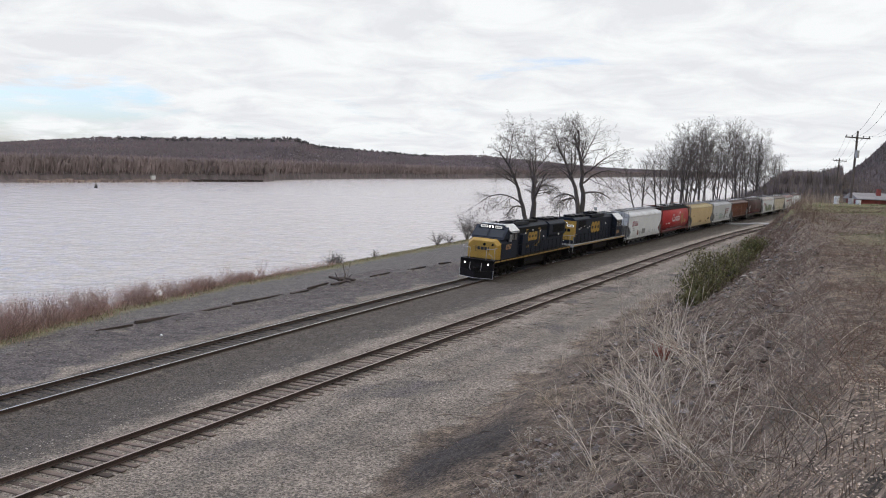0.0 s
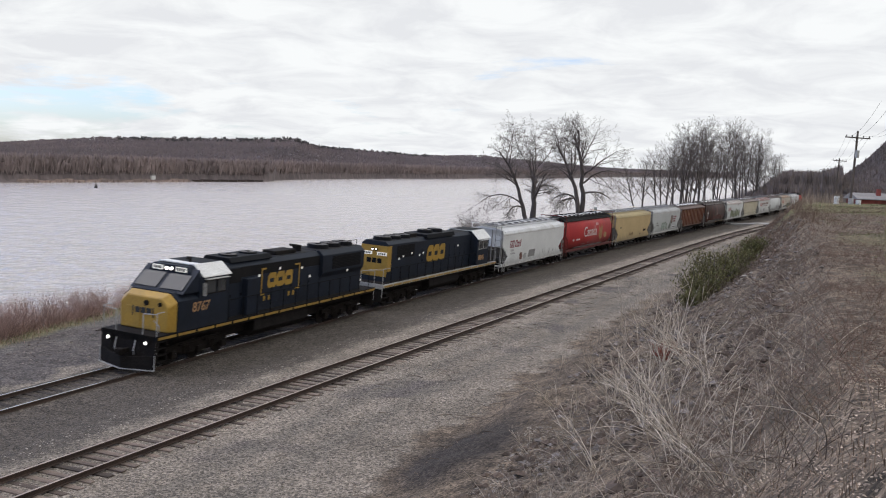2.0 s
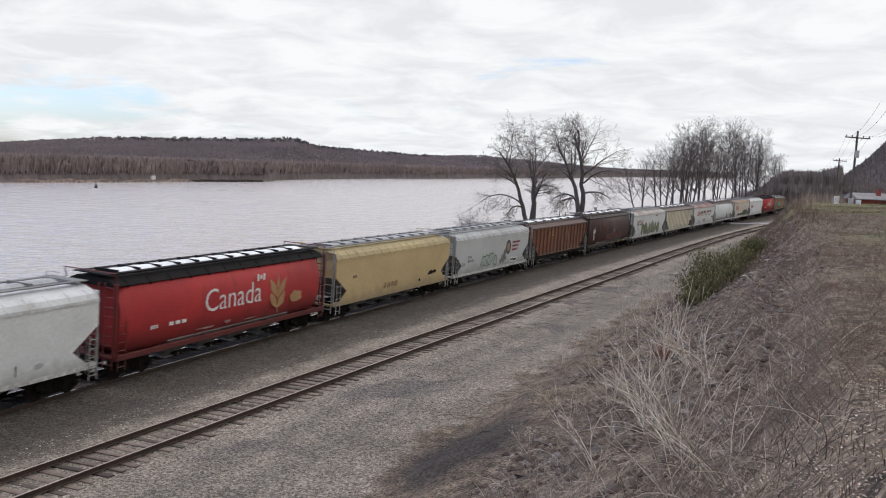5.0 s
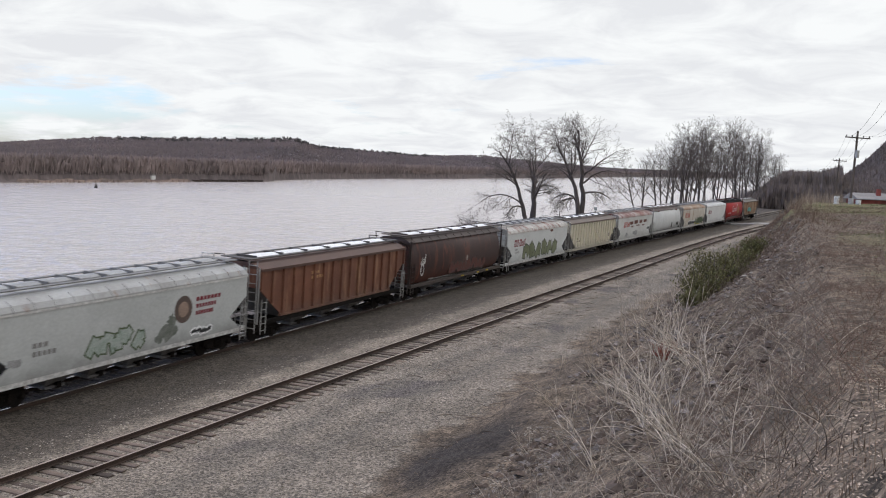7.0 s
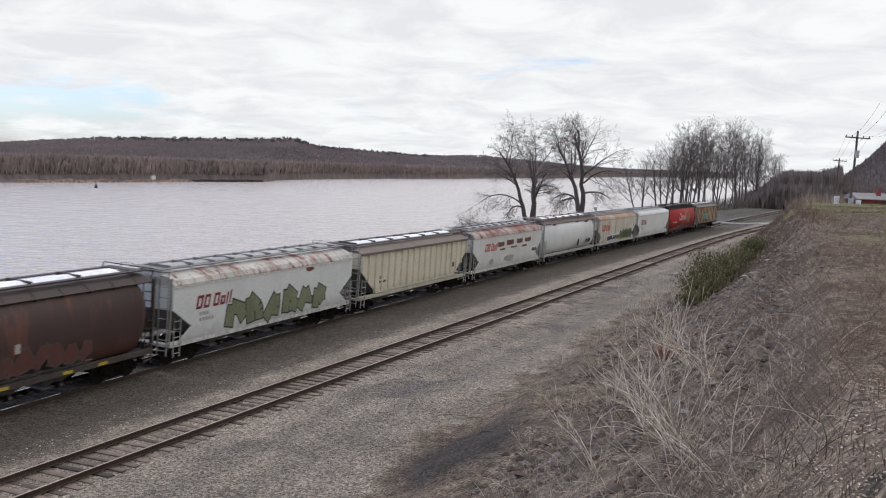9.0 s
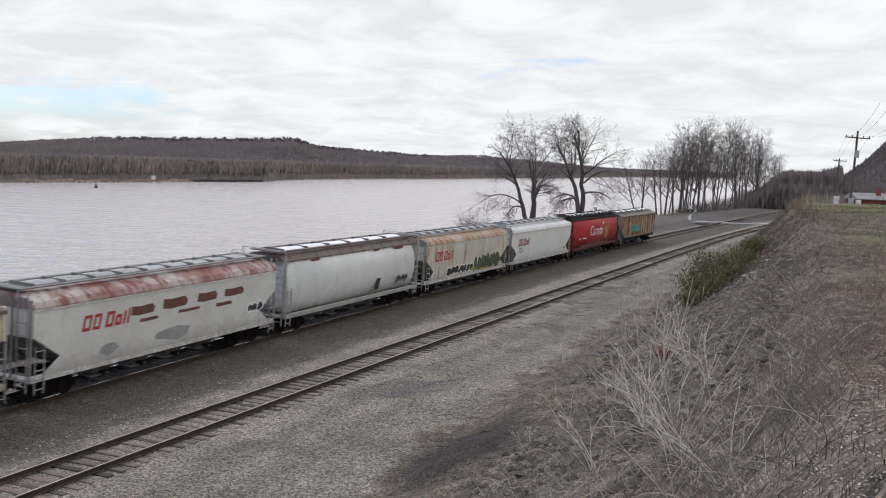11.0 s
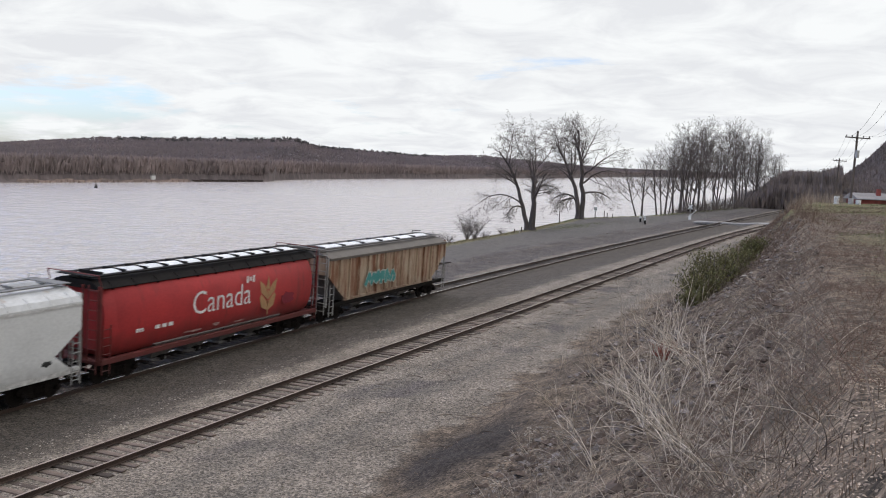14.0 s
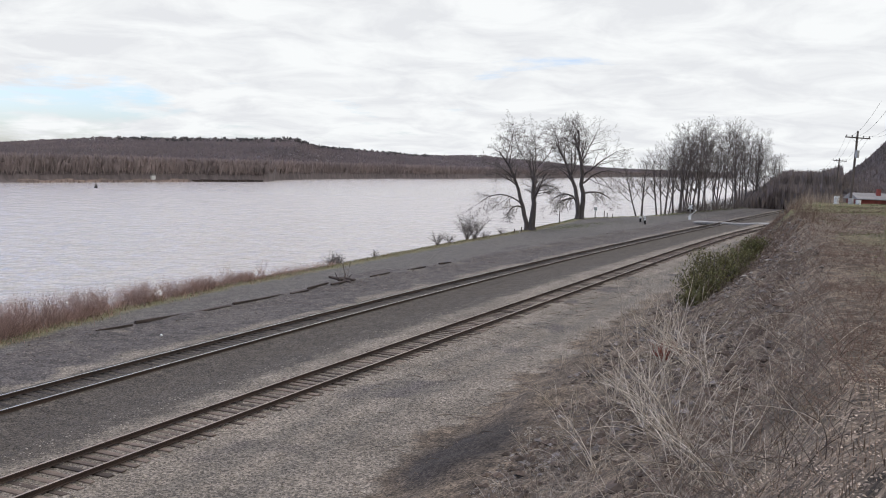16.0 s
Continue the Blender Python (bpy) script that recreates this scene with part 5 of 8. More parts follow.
    prism(bm, [(-0.99, 1.6), (0.99, 1.6), (0.99, 2.75), (1.18, 3.05), (1.18, 4.05), (0.9, 4.30), (-0.9, 4.30), (-1.18, 4.05), (-1.18, 3.05), (-0.99, 2.75)], H1, H1 + 4.98)
    part("radiator_section", bm, NAVY, loco, bevel=0.02)
    for k in (1, -1):
        bm = bmesh.new()
        box(bm, H1 + 0.5, H1 + 3.9, *sorted((1.18 * k, 1.195 * k)), 3.2, 3.95)
        gr = part("radiator_grille", bm, SOOT, loco)
        for i in range(8):
            bm = bmesh.new()
            box(bm, H1 + 0.5, H1 + 3.9, *sorted((1.195 * k, 1.215 * k)), 3.24 + 0.09 * i, 3.27 + 0.09 * i)
            part("slat", bm, NAVY_DULL, gr)
        for i in range(9):
            x0 = H1 + 5.4 + i * 0.92
            bm = bmesh.new()
            box(bm, x0, x0 + 0.84, *sorted((0.98 * k, 1.0 * k)), 1.95, 3.5)
            dr = part("hood_door", bm, NAVY, loco, bevel=0.008)
            bm = bmesh.new()
            box(bm, x0 + 0.72, x0 + 0.78, *sorted((1.0 * k, 1.03 * k)), 2.6, 2.75)
            part("latch", bm, NAVY_DULL, dr)
        bm = bmesh.new()
        box(bm, C1 - 1.7, C1 - 0.5, *sorted((0.98 * k, 1.02 * k)), 3.3, 4.0)
        part("blower_grille", bm, SOOT, loco)
        bm = bmesh.new()
        box(bm, C1 - 3.0, C1 - 1.9, *sorted((0.98 * k, 1.30 * k)), 1.62, 3.45)
        part("equipment_box", bm, NAVY, loco, bevel=0.02)
        rails_and_posts(loco, F, C1 - 0.2, H1 - 0.3, 13, k)
    for k in (1, -1):
        bm = bmesh.new()
        box(bm, H1 + 5.02, C1 - 1.75, *sorted((0.981 * k, 0.988 * k)), 3.52, 4.04)
        part("soot_band", bm, SOOT, loco, "sooty black upper hood")
    bm = bmesh.new()
    box(bm, H1 + 5.05, C1, -0.71, 0.71, 4.282, 4.288)
    box(bm, H1 + 0.05, H1 + 4.95, -0.88, 0.88, 4.303, 4.309)
    part("roof_soot", bm, SOOT, loco, "soot-black hood roof")
    bm = bmesh.new()
    box(bm, C1 - 0.05, N1 - 0.9, -0.93, 0.93, 4.492, 4.502)
    part("cab_roof_panel", bm, NAVY_DULL, loco, "dark middle of the cab roof")
    emblem(loco, C1 - 4.05, C1 - 6.45, 2.72, 3.52, 1.003, True)
    bm = bmesh.new()
    prism(bm, [(-0.9, 4.28), (0.9, 4.28), (0.7, 4.52), (-0.7, 4.52)], C1 - 4.6, C1 - 1.0)
    part("dynamic_brake_hatch", bm, NAVY_DULL, loco, bevel=0.02)
    for x in (C1 - 1.9, C1 - 3.6):
        fan(loco, x, 0, 4.36, 0.50)
    bm = bmesh.new()
    box(bm, C1 - 7.6, C1 - 5.6, -0.45, 0.45, 4.28, 4.50)
    part("exhaust_silencer", bm, BLACK, loco, bevel=0.03)
    for i in range(3):
        fan(loco, H1 + 0.85 + 1.42 * i, 0, 4.30, 0.66)
    bm = bmesh.new()
    for i, q in enumerate((-0.2, 0.0, 0.2)):
        cyl(bm, (H1 + 6.0, q, 4.62), (H1 + 6.35 + 0.08 * i, q, 4.62), 0.03, 8, 0.08)
    box(bm, H1 + 5.9, H1 + 6.05, -0.25, 0.25, 4.28, 4.62)
    part("air_horn", bm, BLACK, loco)
    bm = bmesh.new()
    pipe(bm, [(H1 + 0.02, 0.6, 4.28), (H1 + 0.02, 0.6, 4.62), (H1 + 1.2, 0.6, 4.62), (H1 + 1.2, 0.6, 4.3)], 0.02)
    part("roof_railing", bm, BLACK, loco)
    bm = bmesh.new()
    cyl(bm, (N1 - 0.9, 0.3, 4.48), (N1 - 0.9, 0.3, 4.66), 0.07, 8)
    cyl(bm, (N1 - 1.6, -0.3, 4.48), (N1 - 1.6, -0.3, 4.60), 0.12, 8)
    part("antenna_dome", bm, BLACK, loco)
    bm = bmesh.new()
    for x, z in ((C1 - 3.3, 3.4), (C1 - 5.2, 3.62), (C1 - 7.4, 3.45), (C1 - 8.3, 2.9), (H1 + 2.1, 2.9), (H1 + 0.4, 2.15)):
        box(bm, x - 0.09, x + 0.09, 1.205, 1.215, z, z + 0.13) if x < H1 + 5 else box(bm, x - 0.09, x + 0.09, 1.004, 1.012, z, z + 0.13)
    part("reflector", bm, REFLECT, loco)
    bm = bmesh.new()
    for k in (1, -1):
        pipe(bm, [(-F, 1.45 * k, 0.8), (-F, 1.45 * k, 2.65), (-F, 0.5 * k, 2.6), (-F, 0.5 * k, 1.6)], 0.022)
    part("rear_handrail", bm, SILLGREY, loco)
    bm = bmesh.new()
    slab(bm, [(-F, 1.62), (-F, 0.5), (-F + 0.1, 0.5), (-F + 0.1, 1.62)], -1.45, 1.45)
    part("rear_pilot", bm, BLACK, loco)
    return loco, L


def hood_locomotive():
    """Runs long hood first, its cab next to the cars."""
    L = 21.0
    loco = thing("locomotive", "navy hood locomotive with a yellow hood end running backwards", "locomotive", "locomotives of the train")
    F = loco_running_gear(loco, L, (SILLGREY, YELLOW))
    for e in (1, -1):
        bm = bmesh.new()
        slab(bm, [(e * F, 1.62), (e * F, 0.5), (e * (F - 0.1), 0.5), (e * (F - 0.1), 1.62)], -1.45, 1.45)
        part("pilot", bm, BLACK, loco)
        for k in (1, -1):
            bm = bmesh.new()
            for i in range(4):
                box(bm, *sorted((e * (F - 0.75), e * (F - 0.1))), *sorted((1.15 * k, 1.52 * k)), 0.42 + 0.3 * i, 0.46 + 0.3 * i)
            part("step", bm, BLACK, loco)
            bm = bmesh.new()
            pipe(bm, [(e * F, 1.45 * k, 0.8), (e * F, 1.45 * k, 2.65), (e * (F - 0.9), 1.45 * k, 2.65)], 0.022)
            pipe(bm, [(e * F, 1.45 * k, 2.6), (e * F, 0.4 * k, 2.5)], 0.02)
            part("end_handrail", bm, SILLGREY, loco)
    bm = bmesh.new()
    slab(bm, [(F - 0.02, 1.34), (F + 0.03, 1.34), (F + 0.03, 1.66), (F - 0.02, 1.66)], -1.48, 1.48)
    part("end_sill", bm, SILLGREY, loco, "pale grey end sill")
    H0 = F - 1.35
    C0 = -F + 4.3
    bm = bmesh.new()
    prism(bm, [(-0.92, 1.6), (0.92, 1.6), (0.92, 4.02), (0.66, 4.26), (-0.66, 4.26), (-0.92, 4.02)], C0, H0 - 4.3)
    part("engine_hood", bm, NAVY, loco, bevel=0.02)
    bm = bmesh.new()
    prism(bm, [(-0.93, 1.6), (0.93, 1.6), (1.0, 2.6), (1.0, 4.08), (0.75, 4.28), (-0.75, 4.28), (-1.0, 4.08), (-1.0, 2.6)], H0 - 4.28, H0)
    part("radiator_section", bm, NAVY, loco, bevel=0.02)
    bm = bmesh.new()
    prism(bm, [(-0.94, 1.95), (0.94, 1.95), (1.005, 2.6), (1.005, 3.98), (-1.005, 3.98), (-1.005, 2.6)], H0 - 0.02, H0 + 0.02)
    part("hood_end", bm, YELLOW, loco, "yellow hood end")
    bm = bmesh.new()
    box(bm, H0 - 0.5, H0 - 0.02, 1.0, 1.01, 2.3, 3.98)
    part("hood_corner", bm, YELLOW, loco, "yellow hood corner")
    for y in (-0.13, 0.13):
        bm = bmesh.new()
        cyl(bm, (H0 + 0.02, y, 3.72), (H0 + 0.08, y, 3.72), 0.11, 12)
        hl = part("headlight", bm, BLACK, loco)
        bm = bmesh.new()
        cyl(bm, (H0 + 0.08, y, 3.72), (H0 + 0.09, y, 3.72), 0.05, 10)
        part("lens", bm, LAMP, hl)
    for y0 in (0.2, -0.9):
        bm = bmesh.new()
        box(bm, H0 + 0.02, H0 + 0.05, y0, y0 + 0.72, 3.34, 3.56)
        nb = part("number_board", bm, NUMBOARD, loco)
        bm = bmesh.new()
        for i in range(4):
            box(bm, H0 + 0.05, H0 + 0.056, y0 + 0.1 + 0.14 * i, y0 + 0.2 + 0.14 * i, 3.38, 3.52)
        part("numeral_bar", bm, BLACKPAINT, nb)
    bm = bmesh.new()
    for i in range(3):
        box(bm, H0 + 0.02, H0 + 0.03, -0.55 + 0.4 * i, -0.24 + 0.4 * i, 2.82, 3.14)
    part("end_emblem", bm, NAVY_DULL, loco, "dark blue emblem blocks")
    for k in (1, -1):
        bm = bmesh.new()
        box(bm, H0 - 3.9, H0 - 1.3, *sorted((1.0 * k, 1.015 * k)), 3.1, 3.95)
        gr = part("radiator_grille", bm, SOOT, loco)
        for i in range(8):
            bm = bmesh.new()
            box(bm, H0 - 3.9, H0 - 1.3, *sorted((1.015 * k, 1.03 * k)), 3.14 + 0.1 * i, 3.17 + 0.1 * i)
            part("slat", bm, NAVY_DULL, gr)
        for i in range(9):
            x0 = C0 + 0.4 + i * 0.95
            bm = bmesh.new()
            box(bm, x0, x0 + 0.86, *sorted((0.92 * k, 0.94 * k)), 1.9, 3.5)
            dr = part("hood_door", bm, NAVY, loco, bevel=0.008)
            bm = bmesh.new()
            box(bm, x0 + 0.74, x0 + 0.8, *sorted((0.94 * k, 0.965 * k)), 2.6, 2.75)
            part("latch", bm, NAVY_DULL, dr)
        rails_and_posts(loco, F, H0 + 0.2, C0 + 0.1, 12, k)
    emblem(loco, H0 - 6.0, H0 - 9.1, 2.45, 3.65, 0.965, False)
    bm = bmesh.new()
    for i, x in enumerate((H0 - 1.6, H0 - 2.2, H0 - 3.5, H0 - 4.9, H0 - 5.5, H0 - 11.6)):
        z = 3.0 + 0.12 * (i % 3)
        box(bm, x - 0.08, x + 0.08, 1.02 if x > H0 - 4.2 else 0.945, 1.035 if x > H0 - 4.2 else 0.955, z, z + 0.13)
    part("reflector", bm, REFLECT, loco)
    for i in range(3):
        fan(loco, H0 - 0.95 - 1.4 * i, 0, 4.28, 0.64)
    bm = bmesh.new()
    prism(bm, [(-1.0, 4.16), (1.0, 4.16), (0.9, 4.44), (-0.9, 4.44)], C0 + 3.4, C0 + 8.2)
    part("dynamic_brake_hatch", bm, NAVY_DULL, loco, bevel=0.02)
    for i in range(2):
        fan(loco, C0 + 5.0 + 1.7 * i, 0, 4.42, 0.58)
    bm = bmesh.new()
    box(bm, C0 + 8.6, C0 + 9.5, -0.3, 0.3, 4.26, 4.5)
    part("exhaust_stack", bm, BLACK, loco)
    bm = bmesh.new()
    box(bm, C0 + 0.05, H0 - 4.35, -0.65, 0.65, 4.262, 4.268)
    box(bm, H0 - 4.25, H0 - 0.05, -0.73, 0.73, 4.283, 4.289)
    part("roof_soot", bm, SOOT, loco, "soot-black hood roof")
    # cab and short nose, trailing
    C1 = C0 - 2.4
    bm = bmesh.new()
    prism(bm, [(-1.52, 1.6), (1.52, 1.6), (1.52, 3.72), (0.9, 4.26), (-0.9, 4.26), (-1.52, 3.72)], C1, C0 - 0.01)
    part("cab", bm, NAVY, loco, bevel=0.02)
    bm = bmesh.new()
    prism(bm, [(-1.60, 3.66), (-1.54, 3.68), (-0.92, 4.28), (0.92, 4.28), (1.54, 3.68), (1.60, 3.66), (1.58, 3.71), (0.94, 4.33), (-0.94, 4.33), (-1.58, 3.71)], C1 - 0.15, C0 + 0.05)
    part("cab_roof", bm, CABWHITE, loco, "pale cab roof")
    bm = bmesh.new()
    box(bm, C1 - 0.16, C0 + 0.06, -0.9, 0.9, 4.332, 4.345)
    part("cab_roof_panel", bm, NAVY_DULL, loco, "dark middle of the cab roof")
    for k in (1, -1):
        for i in range(2):
            bm = bmesh.new()
            x0 = C1 + 0.3 + 0.95 * i
            box(bm, x0, x0 + 0.85, *sorted((1.52 * k, 1.535 * k)), 2.85, 3.55)
            wn = part("side_window", bm, SILLGREY, loco)
            bm = bmesh.new()
            box(bm, x0 + 0.05, x0 + 0.8, *sorted((1.535 * k, 1.542 * k)), 2.9, 3.5)
            part("pane", bm, PANE, wn)
        bm = bmesh.new()
        slab(bm, [(C1 + 0.2, 3.6), (C1 + 2.2, 3.6), (C1 + 2.2, 3.63), (C1 + 0.2, 3.63)], *sorted((1.52 * k, 1.80 * k)))
        part("sun_shade", bm, SILLGREY, loco)
    letters("8846", 0.58, GOLD, loco, C0 - 0.35, 1.525, 2.0, 0.0, 0.01, "faded yellow road number")
    bm = bmesh.new()
    prism(bm, [(-0.95, 1.6), (0.95, 1.6), (0.95, 2.95), (0.7, 3.2), (-0.7, 3.2), (-0.95, 2.95)], -F + 1.0, C1)
    part("short_nose", bm, NAVY, loco, bevel=0.03)
    bm = bmesh.new()
    for y in (-0.7, 0.2):
        box(bm, C1 - 0.02, C1, y, y + 0.5, 3.3, 3.8)
    part("front_window", bm, PANE, loco)
    return loco, L


# ---- the train, in order ----
JOINTS = [82.74, 100.23, 118.09, 135.59, 152.75, 170.62, 188.73, 206.25, 224.10, 241.35, 258.90, 275.86, 293.49, 311.47, 329.10]
TRAIN = []
SIDE = 1.584


def hopper(label):
    return thing("covered_hopper_car", label, "hopper car", "cars of the train")


def build_train():
    lead, l1 = wide_cab_locomotive()
    second, l2 = hood_locomotive()
    s2 = JOINTS[0] - l2
    TRAIN.append((lead, s2 - l1 / 2, l1 / 2 - 4.1))
    TRAIN.append((second, s2 + l2 / 2, l2 / 2 - 4.1))
    rust = (0.16, 0.075, 0.042)
    for i in range(14):
        L = JOINTS[i + 1] - JOINTS[i]
        c = (JOINTS[i + 1] + JOINTS[i]) / 2
        n = i + 1
        if n in (1, 12):
            car = hopper("white slab-sided covered hopper car with red lettering")
            body = paint("white_car_paint", (0.69, 0.69, 0.68), (0.60, 0.60, 0.59), n, rust=(0.33, 0.28, 0.25), rust_at=0.66)
            B = slab_hopper(car, L, body, paint("white_roof_paint", (0.62, 0.62, 0.62), (0.46, 0.45, 0.44), n + 0.5, rust=(0.34, 0.21, 0.12) if n == 12 else (0.34, 0.30, 0.27), rust_at=0.6), DIRTYWHITE, HATCHGREY, 16)
            brand_bars(car, B - 1.6, SIDE, 2.52, REDLET)
            data_bars(car, B - 1.9, SIDE, 2.2, HATCHGREY)
            if n == 1:
                marks("spray_panel", [(B - 6.3, B - 8.0, 1.42, 2.05)], mat("smoke_grey_spray", (0.16, 0.155, 0.15), (0.27, 0.26, 0.255), s1=2.5), car, SIDE, "smoke grey spray-painted block", slant=0.3)
                patches(car, "spray_heart", RUSTPATCH, SIDE, [(B - 4.5, 1.62, 0.75, 0.6)], "dull maroon spray mark")
                patches(car, "paint_patch", HATCHGREY, SIDE, [(B - 5.5, 1.62, 0.8, 0.5), (B - 13.2, 1.6, 0.5, 0.22)], "dull grey paint-out patches")
                marks("streak", [(B - 10.2, B - 10.26, 1.45, 1.9), (B - 12.1, B - 12.16, 1.4, 1.8)], BLACKPAINT, car, SIDE)
            else:
                patches(car, "paint_patch", BLACKPAINT, SIDE, [(-B + 1.75, 1.6, 0.45, 0.22)])
        elif n in (2, 13):
            car = hopper("red cylindrical covered hopper car with white Canada lettering")
            body = paint("red_car_paint", (0.44, 0.034, 0.034), (0.33, 0.028, 0.029), n, rust=(0.19, 0.030, 0.028), rust_at=0.56, dirt=(0.075, 0.034, 0.030), dirt_z=1.55)
            B = round_hopper(car, L, body, BLACK, paint("dark_red_sill", (0.17, 0.024, 0.022), (0.10, 0.020, 0.018), n, dirt=(0.06, 0.03, 0.026)), HATCHWHITE, 11)
            letters("Canada", 1.55, WHITELET, car, B - 5.55, 1.612, 2.30, 0.0, -0.008, "white serif lettering", 1.0)
            fx, fz = B - 9.75, 3.36
            marks("flag", [(fx, fx - 0.16, fz, fz + 0.34), (fx - 0.52, fx - 0.68, fz, fz + 0.34), (fx - 0.25, fx - 0.43, fz + 0.08, fz + 0.28)], WHITELET, car, 1.602, "small white flag emblem")
            bm = bmesh.new()
            cx = B - 11.7
            for k in (-1, 1):
                slab(bm, [(cx, 1.75), (cx - k * 0.55, 1.95), (cx - k * 0.72, 2.45), (cx - k * 0.60, 2.62), (cx - k * 0.12, 2.25)], 1.592, 1.604)
                slab(bm, [(cx - k * 0.04, 2.30), (cx - k * 0.62, 2.72), (cx - k * 0.78, 3.35), (cx - k * 0.35, 3.10), (cx - k * 0.06, 2.70)], 1.596, 1.608)
            slab(bm, [(cx + 0.18, 2.85), (cx - 0.18, 2.85), (cx, 3.55)], 1.59, 1.603)
            slab(bm, [(cx + 0.03, 1.5), (cx - 0.03, 1.5), (cx - 0.03, 2.9), (cx + 0.03, 2.9)], 1.59, 1.611)
            part("wheat_emblem", bm, GOLD, car, "gold wheat-ear emblem")
            data_bars(car, B - 1.9, 1.605, 2.05, WHITELET, rows=1, w=0.5)
            data_bars(car, B - 3.1, 1.605, 2.05, WHITELET, rows=1, w=1.3)
            patches(car, "scuff", mat("pale_scuffs", (0.34, 0.22, 0.20), (0.20, 0.10, 0.09), s1=3), 1.45, [(B - 6.0, 1.52, 1.3, 0.10), (B - 7.6, 1.60, 0.5, 0.16), (B - 9.4, 1.5, 0.9, 0.08)], "pale scuffs low on the side")
            patches(car, "smudge", GOLD if n == 2 else REDLET, 1.603, [(-B + 3.2, 2.2, 1.2, 0.6)])
        elif n == 3:
            car = hopper("tan yellow slab-sided covered hopper car")
            body = paint("tan_car_paint", (0.53, 0.395, 0.205), (0.46, 0.335, 0.17), n, rust=(0.24, 0.17, 0.08), rust_at=0.68)
            B = slab_hopper(car, L, body, paint("tan_roof", (0.40, 0.31, 0.15), (0.28, 0.22, 0.12), n), body, HATCHGREY, 16)
            data_bars(car, B - 2.0, SIDE, 2.5, BLACKPAINT, rows=1, w=0.5, label="black lettering bars")
            throw_up(car, mat("faded_brown_spray", (0.20, 0.135, 0.075), (0.30, 0.21, 0.11)), body, B - 6.0, B - 8.0, 1.45, 1.9, SIDE, 4, 71, "faded brown graffiti tag")
            throw_up(car, GREASE, body, -B + 3.6, -B + 2.2, 1.75, 2.05, SIDE, 4, 72, "small dark tag")
            patches(car, "scuff", GREASE, SIDE, [(-B + 4.9, 1.5, 0.35, 0.18)])
        elif n == 4:
            car = hopper("grey slab-sided covered hopper car with maroon crest and faint graffiti")
            body = paint("pale_grey_car_paint", (0.49, 0.50, 0.49), (0.41, 0.42, 0.41), n, rust=(0.30, 0.27, 0.25), rust_at=0.68)
            B = slab_hopper(car, L, body, paint("grey_roof_paint", (0.42, 0.42, 0.42), (0.28, 0.27, 0.26), n, rust=(0.24, 0.12, 0.06), rust_at=0.60), DIRTYWHITE, HATCHGREY, 16)
            bm = bmesh.new()
            cyl(bm, (-B + 4.9, SIDE, 2.65), (-B + 4.9, SIDE + 0.006, 2.65), 0.62, 24)
            crest = part("crest", bm, mat("maroon_paint", (0.085, 0.062, 0.055), (0.12, 0.085, 0.07)), car, "round maroon crest")
            bm = bmesh.new()
            cyl(bm, (-B + 4.9, SIDE + 0.006, 2.65), (-B + 4.9, SIDE + 0.010, 2.65), 0.36, 20)
            part("crest_center", bm, mat("crest_beige", (0.34, 0.24, 0.19)), crest)
            for r, w in ((0, 1.9), (1, 1.55), (2, 1.35)):
                bm = bmesh.new()
                for q in range(7):
                    box(bm, -B + 4.0 - w * (q + 0.75) / 7, -B + 4.0 - w * q / 7, SIDE, SIDE + 0.006, 2.92 - 0.32 * r, 3.1 - 0.32 * r)
                part("lettering", bm, REDLET, car, "row of dull red lettering bars")
            data_bars(car, B - 2.4, SIDE, 2.30, SHADOWBAY, rows=2, w=0.8, h=0.19, label="dark lettering bars")
            throw_up(car, FADED, FOREST, B - 5.0, B - 8.5, 1.45, 2.4, SIDE, 4, 5, "faded green and white graffiti")
            patches(car, "paint_patch", HATCHGREY, SIDE, [(B - 1.6, 1.9, 0.8, 0.3)])
            patches(car, "spray_figure", mat("grey_green_spray", (0.11, 0.12, 0.10), (0.20, 0.21, 0.19), s1=3), SIDE, [(-B + 5.9, 1.75, 1.1, 0.7), (-B + 5.7, 2.25, 0.55, 0.55), (-B + 6.5, 1.55, 0.5, 0.4)], "grey-green sprayed figure")
            throw_up(car, BLACKPAINT, HATCHWHITE, -B + 4.3, -B + 3.0, 1.4, 1.65, SIDE, 4, 6, "small dark tag")
        elif n == 5:
            car = hopper("rust brown ribbed covered hopper car")
            body = paint("rust_brown_car_paint", (0.195, 0.080, 0.048), (0.135, 0.060, 0.041), n, rust=(0.30, 0.17, 0.10), rust_at=0.52)
            B = ribbed_hopper(car, L, body, paint("brown_roof", (0.10, 0.055, 0.042), (0.075, 0.042, 0.035), n), GREASE, HATCHWHITE, 17)
            data_bars(car, B - 5.0, 1.49, 3.2, GOLD, rows=2, w=0.9)
        elif n == 6:
            car = hopper("dark brown cylindrical covered hopper car with white stripe and red smears")
            body = paint("dark_brown_car_paint", (0.062, 0.034, 0.030), (0.045, 0.027, 0.025), n, rust=(0.15, 0.055, 0.036), rust_at=0.52, dirt=(0.15, 0.055, 0.038), dirt_z=1.5)
            B = round_hopper(car, L, body, paint("dark_brown_roof", (0.060, 0.040, 0.035), (0.045, 0.031, 0.028), n + 0.5), paint("dark_brown_sill", (0.04, 0.024, 0.021), (0.028, 0.019, 0.017), n), HATCHWHITE)
            rr = random.Random(66)
            bm = bmesh.new()
